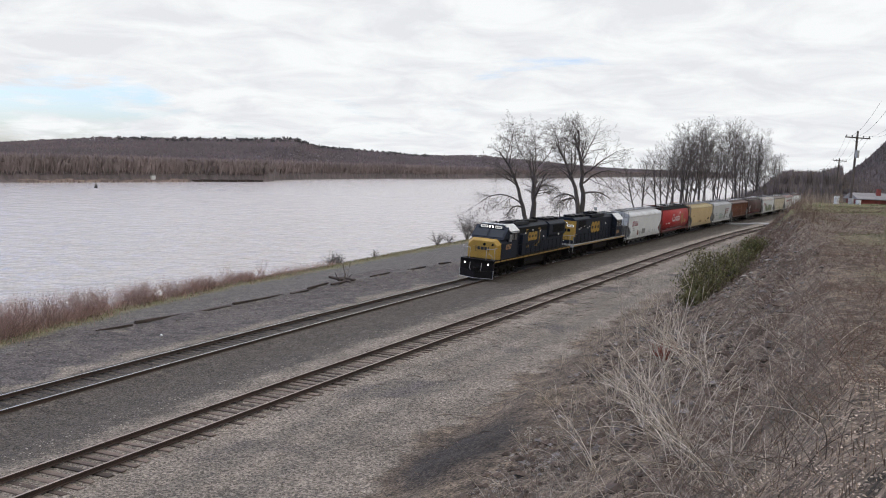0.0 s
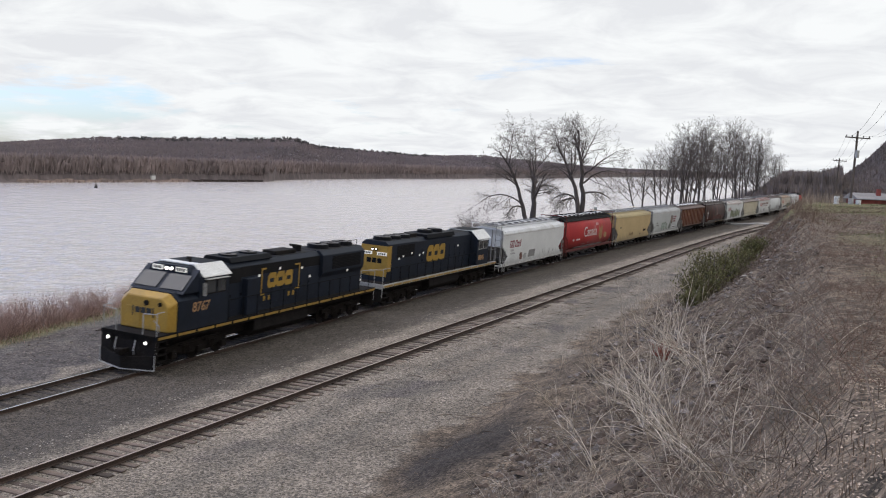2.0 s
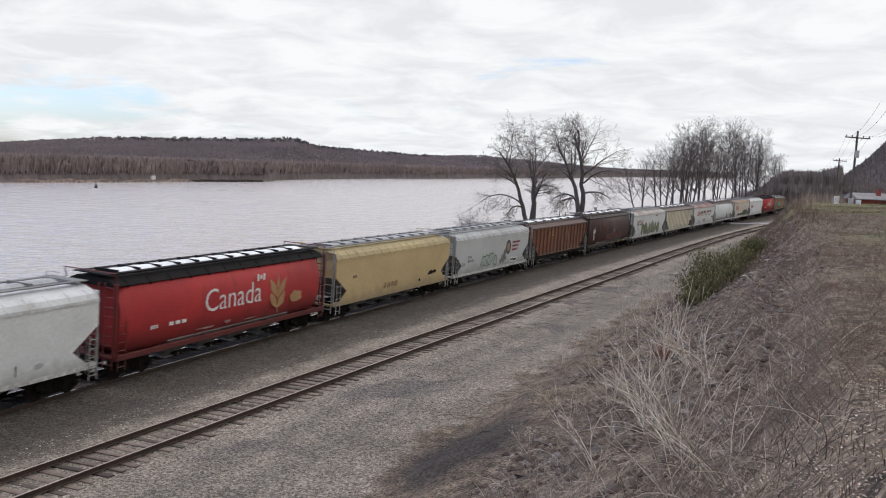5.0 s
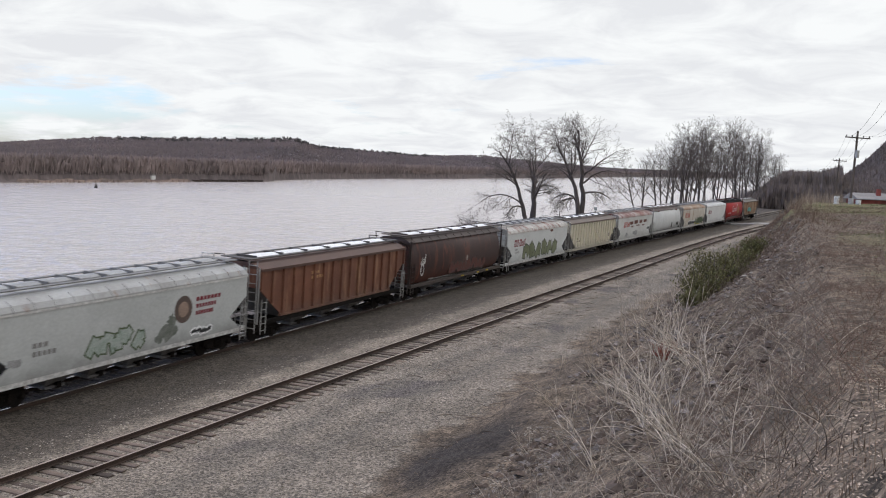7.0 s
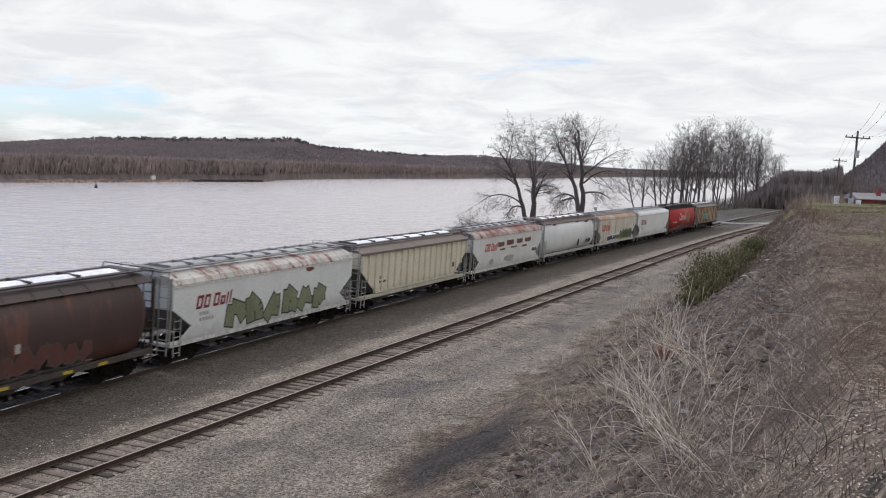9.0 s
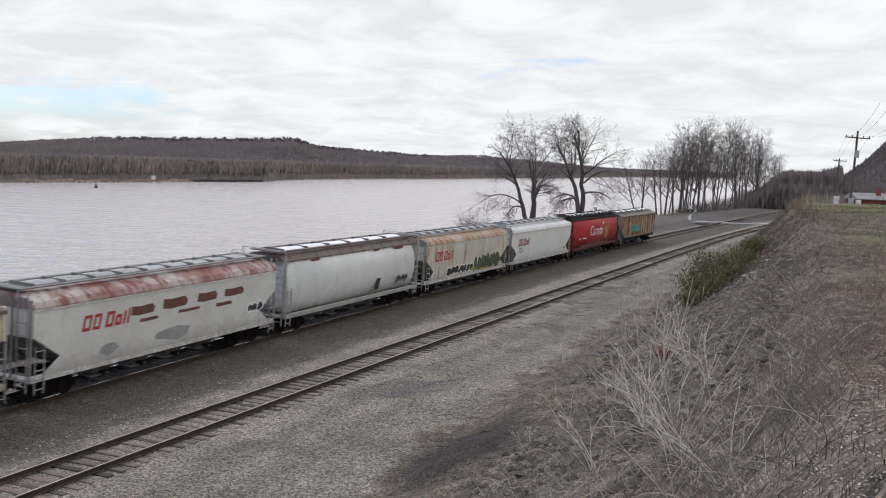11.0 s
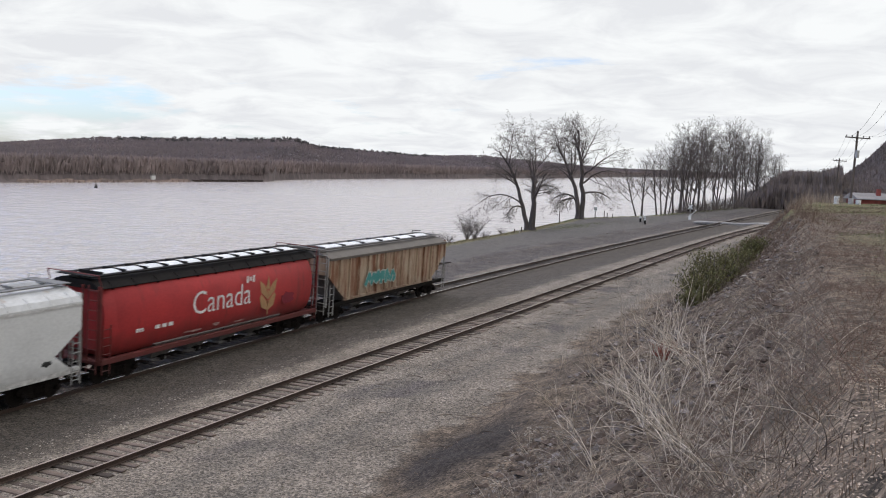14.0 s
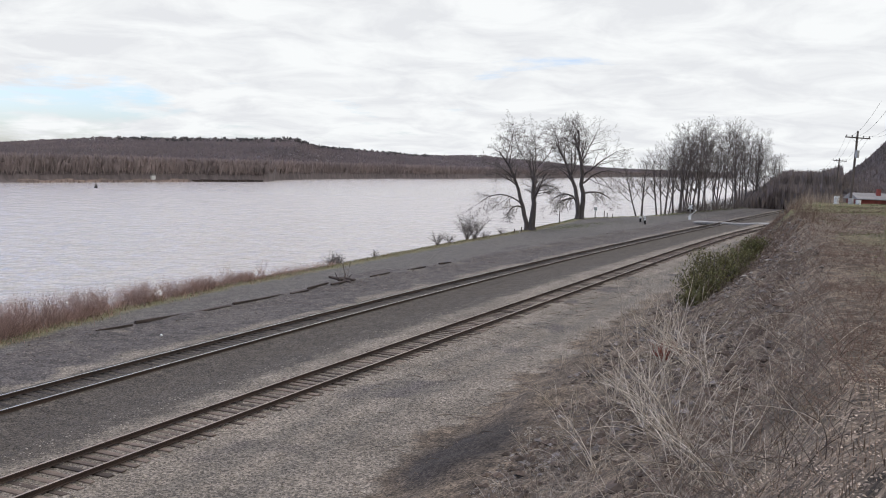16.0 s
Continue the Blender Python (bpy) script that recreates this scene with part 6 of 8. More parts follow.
            for q in range(6):
                x = B - 1.25 - 0.13 * q
                z1 = 2.75 + rr.uniform(0.0, 0.55)
                slab(bm, [(x, 2.55), (x - 0.07, 2.55), (x - 0.10, z1), (x - 0.05, z1)], 1.60, 1.606 + 0.0005 * q)
            for q in range(16):
                a0, a1 = q / 16 * 6.283, (q + 1) / 16 * 6.283
                slab(bm, [(B - 1.55 + 0.26 * math.cos(a0), 2.15 + 0.42 * math.sin(a0)), (B - 1.55 + 0.26 * math.cos(a1), 2.15 + 0.42 * math.sin(a1)),
                          (B - 1.55 + 0.19 * math.cos(a1), 2.15 + 0.34 * math.sin(a1)), (B - 1.55 + 0.19 * math.cos(a0), 2.15 + 0.34 * math.sin(a0))], 1.60, 1.606)
            part("white_tag", bm, WHITELET, car, "white spray-painted tag")
            throw_up(car, mat("dull_rust_spray", (0.115, 0.036, 0.028), (0.075, 0.032, 0.027), s1=2.5), mat("smoked_outline", (0.085, 0.062, 0.055)), B - 6.2, B - 13.2, 1.45, 2.45, 1.598, 9, 61, "dull rust-red graffiti")
            bm = bmesh.new()
            for q in (8.6, 11.7, 13.6):
                box(bm, B - q - 0.5, B - q, 1.565, 1.57, 1.02, 1.14)
            part("sill_reflector", bm, mat("yellow_reflector", (0.55, 0.40, 0.05)), car, "yellow sill reflectors")
            marks("chalk_mark", [(B - 9.3, B - 9.55, 2.25, 2.6), (B - 2.6, B - 3.4, 1.4, 1.45)], mat("chalk", (0.40, 0.36, 0.33)), car, 1.602)
        elif n == 7:
            car = hopper("white slab-sided covered hopper car with olive green graffiti")
            body = paint("off_white_car_paint", (0.63, 0.64, 0.63), (0.54, 0.55, 0.54), n, rust=(0.40, 0.36, 0.33), rust_at=0.66)
            B = slab_hopper(car, L, body, paint("patched_roof_paint", (0.55, 0.53, 0.50), (0.36, 0.33, 0.30), n, rust=(0.19, 0.06, 0.045), rust_at=0.50), DIRTYWHITE, HATCHGREY, 16)
            brand_bars(car, B - 1.6, SIDE, 2.52, REDLET)
            data_bars(car, B - 1.9, SIDE, 2.2, HATCHGREY)
            throw_up(car, OLIVE, BLACKPAINT, B - 4.1, B - 13.6, 1.28, 2.85, SIDE, 6, 12, "olive green graffiti with dark outlines")
            patches(car, "rust_patch", RUSTPATCH, SIDE, [(B - 11.4, 3.55, 1.0, 0.25)])
        elif n == 8:
            car = hopper("cream ribbed covered hopper car with white hatches")
            body = paint("cream_car_paint", (0.66, 0.61, 0.50), (0.56, 0.51, 0.40), n, rust=(0.30, 0.22, 0.15), rust_at=0.68)
            B = ribbed_hopper(car, L, body, paint("brown_stained_roof", (0.17, 0.13, 0.11), (0.11, 0.085, 0.075), n), body, HATCHWHITE, 19)
            data_bars(car, B - 2.6, 1.492, 2.1, GREASE, rows=2, w=0.6)
            data_bars(car, -B + 2.8, 1.492, 1.9, BLACKPAINT, rows=1, w=0.7, h=0.35)
        elif n == 9:
            car = hopper("white slab-sided covered hopper car with rust red patches")
            body = paint("chalky_white_car_paint", (0.62, 0.62, 0.60), (0.53, 0.52, 0.50), n, rust=(0.36, 0.30, 0.27), rust_at=0.62)
            B = slab_hopper(car, L, body, paint("rust_spotted_roof", (0.44, 0.41, 0.39), (0.24, 0.12, 0.10), n, rust=(0.17, 0.055, 0.045), rust_at=0.47), DIRTYWHITE, HATCHGREY, 14)
            brand_bars(car, B - 2.4, SIDE, 2.55, ORANGELET)
            for x, z, w, h in ((5.9, 3.0, 1.5, 0.4), (8.0, 3.05, 1.7, 0.45), (10.3, 3.05, 1.5, 0.42), (12.4, 3.05, 1.6, 0.38), (6.3, 2.55, 1.2, 0.16), (9.0, 2.6, 1.6, 0.14), (11.6, 2.55, 1.3, 0.18)):
                bm = bmesh.new()
                slab(bm, [(B - x + w / 2, z - h * 0.4), (B - x + w * 0.2, z - h * 0.55), (B - x - w * 0.45, z - h * 0.45), (B - x - w / 2, z + h * 0.1), (B - x - w * 0.38, z + h * 0.5), (B - x + w * 0.1, z + h * 0.4), (B - x + w * 0.46, z + h * 0.5)], SIDE, SIDE + 0.004)
                part("rust_patch", bm, RUSTPATCH, car, "rust red patches")
            patches(car, "paint_patch", HATCHGREY, SIDE, [(B - 8.0, 1.7, 2.2, 0.6), (B - 4.0, 1.65, 1.2, 0.5)])
            throw_up(car, BLACKPAINT, HATCHWHITE, -B + 2.4, -B + 1.2, 1.9, 2.35, SIDE, 3, 8, "small dark tag")
        elif n == 10:
            car = hopper("white cylindrical covered hopper car with rusty roof edge")
            body = paint("soiled_white_car_paint", (0.68, 0.69, 0.68), (0.59, 0.59, 0.58), n, rust=(0.33, 0.29, 0.26), rust_at=0.62)
            B = round_hopper(car, L, body, paint("rusty_dark_roof", (0.12, 0.085, 0.075), (0.08, 0.06, 0.055), n, rust=(0.17, 0.06, 0.04), rust_at=0.55), SILLGREY, HATCHWHITE)
            patches(car, "rust_patch", RUSTPATCH, 1.36, [(-B + 3.0, 3.95, 1.4, 0.22), (-B + 6.0, 3.98, 0.9, 0.14), (B - 3.0, 3.95, 1.1, 0.16)])
            bm = bmesh.new()
            slab(bm, [(-B + 5.9, 1.5), (-B + 6.4, 1.5), (-B + 6.1, 2.2), (-B + 5.6, 2.2)], 1.60, 1.608)
            part("paint_patch", bm, BLACKPAINT, car)
            throw_up(car, BLACKPAINT, HATCHGREY, -B + 3.2, -B + 1.9, 1.7, 2.15, 1.602, 3, 9, "small dark tag")
        elif n == 11:
            car = hopper("rust streaked white covered hopper car with dark green graffiti")
            body = paint("rust_stained_car_paint", (0.63, 0.60, 0.54), (0.50, 0.45, 0.38), n, rust=(0.30, 0.17, 0.08), rust_at=0.535)
            B = slab_hopper(car, L, body, paint("rusty_roof_paint", (0.40, 0.33, 0.27), (0.28, 0.17, 0.10), n, rust=(0.24, 0.12, 0.055), rust_at=0.5), DIRTYWHITE, HATCHGREY, 16)
            brand_bars(car, B - 1.5, SIDE, 2.52, ORANGELET, 1.12)
            throw_up(car, BLACKPAINT, HATCHWHITE, B - 3.6, B - 8.6, 1.35, 1.95, SIDE, 7, 21, "black graffiti")
            throw_up(car, FOREST, BLACKPAINT, B - 8.7, B - 14.4, 1.28, 2.55, SIDE, 9, 47, "dark green graffiti")
            patches(car, "graffiti", mat("yellow_green_spray", (0.42, 0.38, 0.06)), SIDE + 0.007, [(B - 8.6, 1.45, 0.9, 0.25), (B - 11.0, 1.30, 2.6, 0.12)], "yellow spray paint")
        else:
            car = hopper("rusty ribbed covered hopper car with teal graffiti at the train's end")
            body = paint("rusted_tan_car_paint", (0.44, 0.35, 0.26), (0.33, 0.225, 0.15), n, rust=(0.19, 0.080, 0.042), rust_at=0.47)
            B = ribbed_hopper(car, L, body, paint("grey_brown_roof", (0.135, 0.115, 0.098), (0.088, 0.074, 0.064), n), GREASE, HATCHWHITE, 15)
            throw_up(car, TEAL, FADED, B - 4.3, B - 8.3, 1.85, 2.85, 1.605, 6, 33, "teal graffiti")
        TRAIN.append((car, c, B - 1.55))


build_train()
V0, ACC = 20.4625, 0.11712
CANT = 2.6


def run(s0, half, t):
    """Where a vehicle stands at t seconds: its two trucks keep to the curve."""
    s = s0 - V0 * t - ACC * t * t / 2
    (xa, ya, _), (xb, yb, _) = on(s - half), on(s + half)
    heading = math.degrees(math.atan2(float(ya - yb), float(xa - xb)))
    cant = CANT * float(np.interp(s, [-420, 200, 330], [1, 1, 0.6]))
    return pose(float(xa + xb) / 2, float(ya + yb) / 2, 0.0, -cant, 0, heading)


# ---- plants: every stem is a tapered tube ----


class Tubes:
    def __init__(self):
        self.v, self.f = [], []

    def add(self, pts, r0, r1, n=4):
        k = len(pts)
        base = len(self.v)
        for i, p in enumerate(pts):
            a, b = pts[max(i - 1, 0)], pts[min(i + 1, k - 1)]
            d = (b - a)
            if d.length < 1e-6:
                d = Vector((0, 0, 1))
            d.normalize()
            side = d.cross(Vector((0.3, 0.2, 1.0)) if abs(d.z) < 0.9 else Vector((1, 0, 0)))
            side.normalize()
            up = side.cross(d)
            r = r0 + (r1 - r0) * i / (k - 1)
            for j in range(n):
                q = 2 * math.pi * j / n
                w = p + side * (math.cos(q) * r) + up * (math.sin(q) * r)
                self.v.append((w.x, w.y, w.z))
        for i in range(k - 1):
            for j in range(n):
                j2 = (j + 1) % n
                o = base + i * n
                self.f.append((o + j, o + j2, o + n + j2, o + n + j))

    def blade(self, p, d, w):
        """A thin leaf or blade: p its foot, d its length, w half its width as a vector."""
        k = len(self.v)
        m = p + d * 0.55
        for q in (p - w * 0.6, p + w * 0.6, m + w, m - w, p + d):
            self.v.append((q.x, q.y, q.z))
        self.f += [(k, k + 1, k + 2, k + 3), (k + 3, k + 2, k + 4)]


def rvec(r, k=1.0):
    return Vector((r.gauss(0, 1), r.gauss(0, 1), r.gauss(0, 1))) * k


def limb(r, wood, twigs, p, d, length, rad, level, plan_):
    """One limb and what grows on it. plan_: for each level the children, their length, their angle and where they start."""
    n = (9, 7, 5, 4, 3, 3)[level]
    pts = [p.copy()]
    h = d.normalized()
    bend = plan_["bend"][level]
    for i in range(n):
        h = (h + rvec(r, plan_["wobble"] * (0.35 if level == 0 else 1.0)) + Vector((0, 0, bend))).normalized()
        pts.append(pts[-1] + h * (length / n))
    tip = max(rad * plan_["taper"][level], 0.011)
    (wood if level < 2 else twigs).add(pts, rad, tip, (8, 6, 4, 3, 3, 3)[level])
    if level >= len(plan_["kids"]):
        return
    lo, hi = plan_["from"][level], 1.0
    m = plan_["kids"][level]
    for j in range(m):
        f = lo + (hi - lo) * (j + r.uniform(0.2, 1.0)) / m
        x = min(f, 0.999) * n
        i = int(x)
        w = pts[i].lerp(pts[i + 1], x - i)
        hd = (pts[i + 1] - pts[i]).normalized()
        out_ = hd.cross(rvec(r)).normalized()
        if level < 2:
            q = 2.4 * j + r.uniform(-0.5, 0.5)
            e1 = hd.cross(Vector((0.2, 1, 0.1))).normalized()
            out_ = e1 * math.cos(q) + hd.cross(e1) * math.sin(q)
        ang = radians(r.uniform(*plan_["angle"][level]))
        nd = hd * math.cos(ang) + out_ * math.sin(ang)
        ln = length * plan_["ratio"][level] * r.uniform(0.7, 1.2) * (1.15 - 0.5 * f if level else 1.25 - 0.75 * (f - lo) / (hi - lo))
        kr = (rad + (tip - rad) * f) * r.uniform(0.45, 0.68)
        limb(r, wood, twigs, w, nd, ln, max(kr, 0.014), level + 1, plan_)


OLD = {"kids": (6, 10, 6, 5, 2), "ratio": (1.55, 0.44, 0.45, 0.5, 0.6), "angle": ((18, 46), (30, 62), (30, 65), (25, 60), (20, 50)), "from": (0.72, 0.22, 0.2, 0.15, 0.2), "taper": (0.72, 0.18, 0.25, 0.4, 0.6, 0.7), "bend": (0.02, 0.03, 0.01, -0.02, -0.06, -0.1), "wobble": 0.11}
SLIM = {"kids": (15, 6, 4, 2), "ratio": (0.36, 0.45, 0.5, 0.6), "angle": ((22, 52), (25, 55), (25, 60), (20, 50)), "from": (0.24, 0.2, 0.2, 0.2), "taper": (0.16, 0.25, 0.4, 0.6, 0.7), "bend": (0.015, 0.06, 0.03, 0.0, -0.02), "wobble": 0.055}


AGED = dict(OLD, kids=(6, 10, 5, 3, 2), ratio=(1.55, 0.44, 0.52, 0.55, 0.6), wobble=0.14)


def bare_tree(label, x, y, z, height_, rad, seed, form, trunk, lean=(0, 0), group=""):
    r = random.Random(seed)
    tree = thing("tree", label, "tree", group, m=pose(x, y, z))
    wood, twigs = Tubes(), Tubes()
    limb(r, wood, twigs, Vector((0, 0, -0.3)), Vector((lean[0], lean[1], 1)), height_ * trunk, rad, 0, form)
    k = height_ / max(v[2] for v in twigs.v)
    for t in (wood, twigs):
        t.v = [(a * (0.5 + 0.5 * k), b * (0.5 + 0.5 * k), c * k) for a, b, c in t.v]
    raw("trunk", wood.v, wood.f, BARK, tree, smooth=True)
    raw("crown", twigs.v, twigs.f, TWIG, tree)
    return tree


def old_tree(label, s, d, seed, top, stems, limbs, fill):
    """An old tree of several stems. stems: foot to one side, angle from upright, bend, length, radius.
    limbs: which stem, how far up it, angle from upright, bend, length."""
    r = random.Random(seed)
    x, y, z = spot(s, d)
    tree = thing("tree", label, "tree", "bare trees on the river bank", m=pose(x, y, z))
    wood, twigs = Tubes(), Tubes()

    def path(p, ang, bend, length, turn, n):
        pts = [p.copy()]
        for i in range(n):
            a = radians(ang + bend * (i + 0.5) / n + r.gauss(0, 7))
            pts.append(pts[-1] + Vector((math.sin(a) * math.cos(turn), math.sin(a) * math.sin(turn) + r.gauss(0, 0.07), math.cos(a))) * length / n)
        return pts

    def dress(pts, rad, tip, kids, ratio, length, lo, sag):
        n = len(pts) - 1
        for j in range(kids):
            f = lo + (1 - lo) * (j + r.uniform(0.1, 0.9)) / kids
            i = min(int(f * n), n - 1)
            w = pts[i].lerp(pts[i + 1], f * n - i)
            hd = (pts[i + 1] - pts[i]).normalized()
            ang = radians(r.uniform(28, 62))
            nd = hd * math.cos(ang) + hd.cross(rvec(r)).normalized() * math.sin(ang) + Vector((0, 0, -sag))
            limb(r, wood, twigs, w, nd, length * ratio * r.uniform(0.7, 1.25) * (1.2 - 0.5 * f), max((rad + (tip - rad) * f) * 0.5, 0.02), 2, AGED)

    rows = []
    for off, ang, bend, length, rad in stems:
        pts = path(Vector((off, 0, -0.3)), ang, bend, length, r.uniform(-0.2, 0.2), 10)
        wood.add(pts, rad, rad * 0.28, 9)
        wood.add([pts[0], pts[0] + Vector((0, 0, 0.9))], rad * 1.35, rad, 9)
        dress(pts, rad, rad * 0.28, 8, 0.18, length, 0.55, 0)
        rows.append((pts, rad))
    more = [(r.randrange(len(stems)), r.uniform(0.5, 0.95), r.uniform(20, 50), r.uniform(-15, 30), r.uniform(5, 8), r.choice((1.2, 1.9, -1.3, -1.8))) for _ in range(fill)]
    for k, f, ang, bend, length, turn in [(*q, r.uniform(-0.45, 0.45)) for q in limbs] + more:
        pts0, rad0 = rows[k]
        x_ = min(f, 0.999) * 10
        p = pts0[int(x_)].lerp(pts0[int(x_) + 1], x_ - int(x_))
        rad = rad0 * (1 - 0.72 * f) * 0.62
        pts = path(p, ang, bend, length, turn, 8)
        wood.add(pts, rad, 0.03, 6)
        dress(pts, rad, 0.03, 11, 0.50, length, 0.18, 0.9 if abs(ang + bend) > 100 else 0)
    k = top / max(v[2] for v in twigs.v)
    for t in (wood, twigs):
        t.v = [(a, b, c * k) for a, b, c in t.v]
    raw("trunk", wood.v, wood.f, BARK, tree, smooth=True)
    raw("crown", twigs.v, twigs.f, TWIG, tree)
    return tree


def build_trees():
    old_tree("tall bare old tree with two grey stems and hanging low limbs", 109, -21.3, 49, 19.2, [(0.3, 2, 3, 11.0, 0.60), (-0.45, -4, -26, 16.2, 0.40)],
             [(0, 1, -35, 22, 8.4), (0, 1, 4, -12, 8.0), (0, 0.95, 45, 35, 6.0), (0, 1, 22, 16, 7.4), (1, 0.6, -30, -50, 6.7), (1, 0.55, -50, -25, 5.3), (1, 0.32, -50, -85, 8.6), (0, 0.75, 50, 95, 4.8), (1, 0.28, -60, -115, 4.2)], 8)
    old_tree("tall bare old tree with a broad crown fanned from two stems", 148, -26.6, 8, 21.4, [(-0.25, 0, -32, 17.5, 0.52), (0.45, 9, -14, 19.6, 0.56)],
             [(1, 0.4, 30, 85, 10.6), (1, 0.48, 33, 34, 9.6), (1, 0.64, 30, -8, 8.2), (0, 0.52, 5, 4, 9.6), (0, 0.47, -35, -35, 6.2), (0, 0.66, -25, 40, 6.0), (0, 0.22, -30, -130, 7.2), (0, 0.27, -78, -80, 4.8), (1, 0.3, 68, 75, 6.8), (1, 0.72, -20, 10, 6.4)], 9)
    r = random.Random(5)
    label = "slender bare tree in a grove at the river's edge"
    grove = [(172.5, -22.0, 13, 0.20, (-0.30, 0)), (174.5, -21.4, 14, 0.26, (0.04, 0)), (186, -21.0, 16.5, 0.24, (-0.16, 0)), (187.5, -20.4, 15.5, 0.20, (-0.08, 0)), (191.5, -20.6, 17, 0.27, (0.05, 0)), (193.5, -20.2, 16, 0.18, (0.16, 0))]
    s = 200.0
    while s < 330:
        grove.append((s, float(shore(s)) - 1.0 + r.uniform(-1.5, 2.2), float(np.interp(s, [200, 210, 262, 288, 298, 330], [21, 23.5, 25.5, 24, 18.5, 17])) * r.uniform(0.86, 1.05), r.uniform(0.17, 0.29), (r.gauss(0.0, 0.07), r.gauss(0, 0.07))))
        s += r.uniform(0.6, 3.0) if s < 218 else r.uniform(1.6, 4.4) if s < 290 else r.uniform(4, 8)
    for i, (s, d, h, rad, lean) in enumerate(grove):
        x, y, z = spot(s, d)
        bare_tree(label, x, y, max(z, -1.5), h, rad, 100 + i, SLIM, 0.9, lean=lean, group="grove of slender trees")


def build_undergrowth():
    def pick(r):
        s = r.uniform(196, 345)
        return s, float(shore(s)) + r.gauss(0.2, 1.6), float(np.interp(s, [196, 215, 270, 300, 345], [0.35, 0.6, 0.9, 1.6, 1.9]))
    scatter_stems("grove_undergrowth", "tangle of bare brush under the grove at the river's edge", TWIG, 1900, pick, 1.5, 5.0, 0.028, 88, lean=0.22, n=6)


def shrub(label, s, d, h, spread_, stems, material, seed, name="bush", rad=0.012, category="bush", group="", fork=3, lift=0.0, lean=(0.0, 0.0)):
    r = random.Random(seed)
    x, y, z = spot(s, d)
    bush = thing(name, label, category, group, m=pose(x, y, z + lift - 0.05))
    t, fine_t = Tubes(), Tubes()
    for i in range(stems):
        a, q = r.uniform(0, 6.28), r.uniform(0.1, 1.0) ** 0.6
        hd = Vector((math.cos(a) * spread_ * q + lean[0], math.sin(a) * spread_ * q + lean[1], 1.0)).normalized()
        p = Vector((r.gauss(0, 0.12) * spread_, r.gauss(0, 0.12) * spread_, 0))
        pts = [p]
        n, ln = 6, h * r.uniform(0.55, 1.05)
        for k in range(n):
            hd = (hd + rvec(r, 0.10) + Vector((0, 0, -0.085 * spread_))).normalized()
            pts.append(pts[-1] + hd * ln / n)
        rr = rad * r.uniform(0.6, 1.25)
        t.add(pts, rr, rr * 0.35, 4)
        for _ in range(fork):
            k = r.randint(2, n - 1)
            hb = (pts[k + 1] - pts[k]).normalized() + rvec(r, 0.45) + Vector((0, 0, 0.2))
            q2, sub = pts[k], [pts[k]]
            hb.normalize()
            for _ in range(3):
                hb = (hb + rvec(r, 0.15)).normalized()
                q2 = q2 + hb * ln * r.uniform(0.07, 0.16)
                sub.append(q2)
            fine_t.add(sub, rr * 0.5, rr * 0.2, 3)
    tagged(raw("stem_growth", t.v, t.f, material, bush), kind="stuff")
    tagged(raw("fine_growth", fine_t.v, fine_t.f, material, bush), kind="stuff")
    return bush


def scatter_stems(name, label, material, count, pick, h_lo, h_hi, rad, seed, lean=0.35, n=4, seg=4, category="brush"):
    r = random.Random(seed)
    t = Tubes()
    made = 0
    while made < count:
        sd = pick(r)
        if sd is None:
            continue
        made += 1
        t_s, t_d, k = sd
        x, y, _ = on(t_s, t_d)
        h = r.uniform(h_lo, h_hi) * k
        POINTS.append((t, float(x), float(y), h, rad * r.uniform(0.6, 1.4), r.gauss(0, lean), r.gauss(0, lean), r.random(), n, seg, r.randrange(1 << 30)))
    tufts = [q for q in POINTS if q[0] is t]
    zs = height(np.array([q[1] for q in tufts]), np.array([q[2] for q in tufts]))
    for q, z in zip(tufts, zs):
        rr = random.Random(q[10])
        hd = Vector((q[5], q[6], 1)).normalized()
        pts = [Vector((q[1], q[2], float(z) - 0.03))]
        for _ in range(q[9]):
            hd = (hd + rvec(rr, 0.13)).normalized()
            pts.append(pts[-1] + hd * q[3] / q[9])
        t.add(pts, q[4], q[4] * 0.3, 3)
        if n > 1:
            for _ in range(n - 1):
                k = rr.randint(1, q[9] - 1)
                hb = ((pts[k + 1] - pts[k]).normalized() + rvec(rr, 0.5)).normalized()
                t.add([pts[k], pts[k] + hb * q[3] * 0.18, pts[k] + (hb + Vector((0, 0, 0.4))) * q[3] * 0.33], q[4] * 0.55, q[4] * 0.2, 3)
    POINTS[:] = [q for q in POINTS if q[0] is not t]
    return tagged(raw(name, t.v, t.f, material), label, category, kind="stuff")


POINTS = []


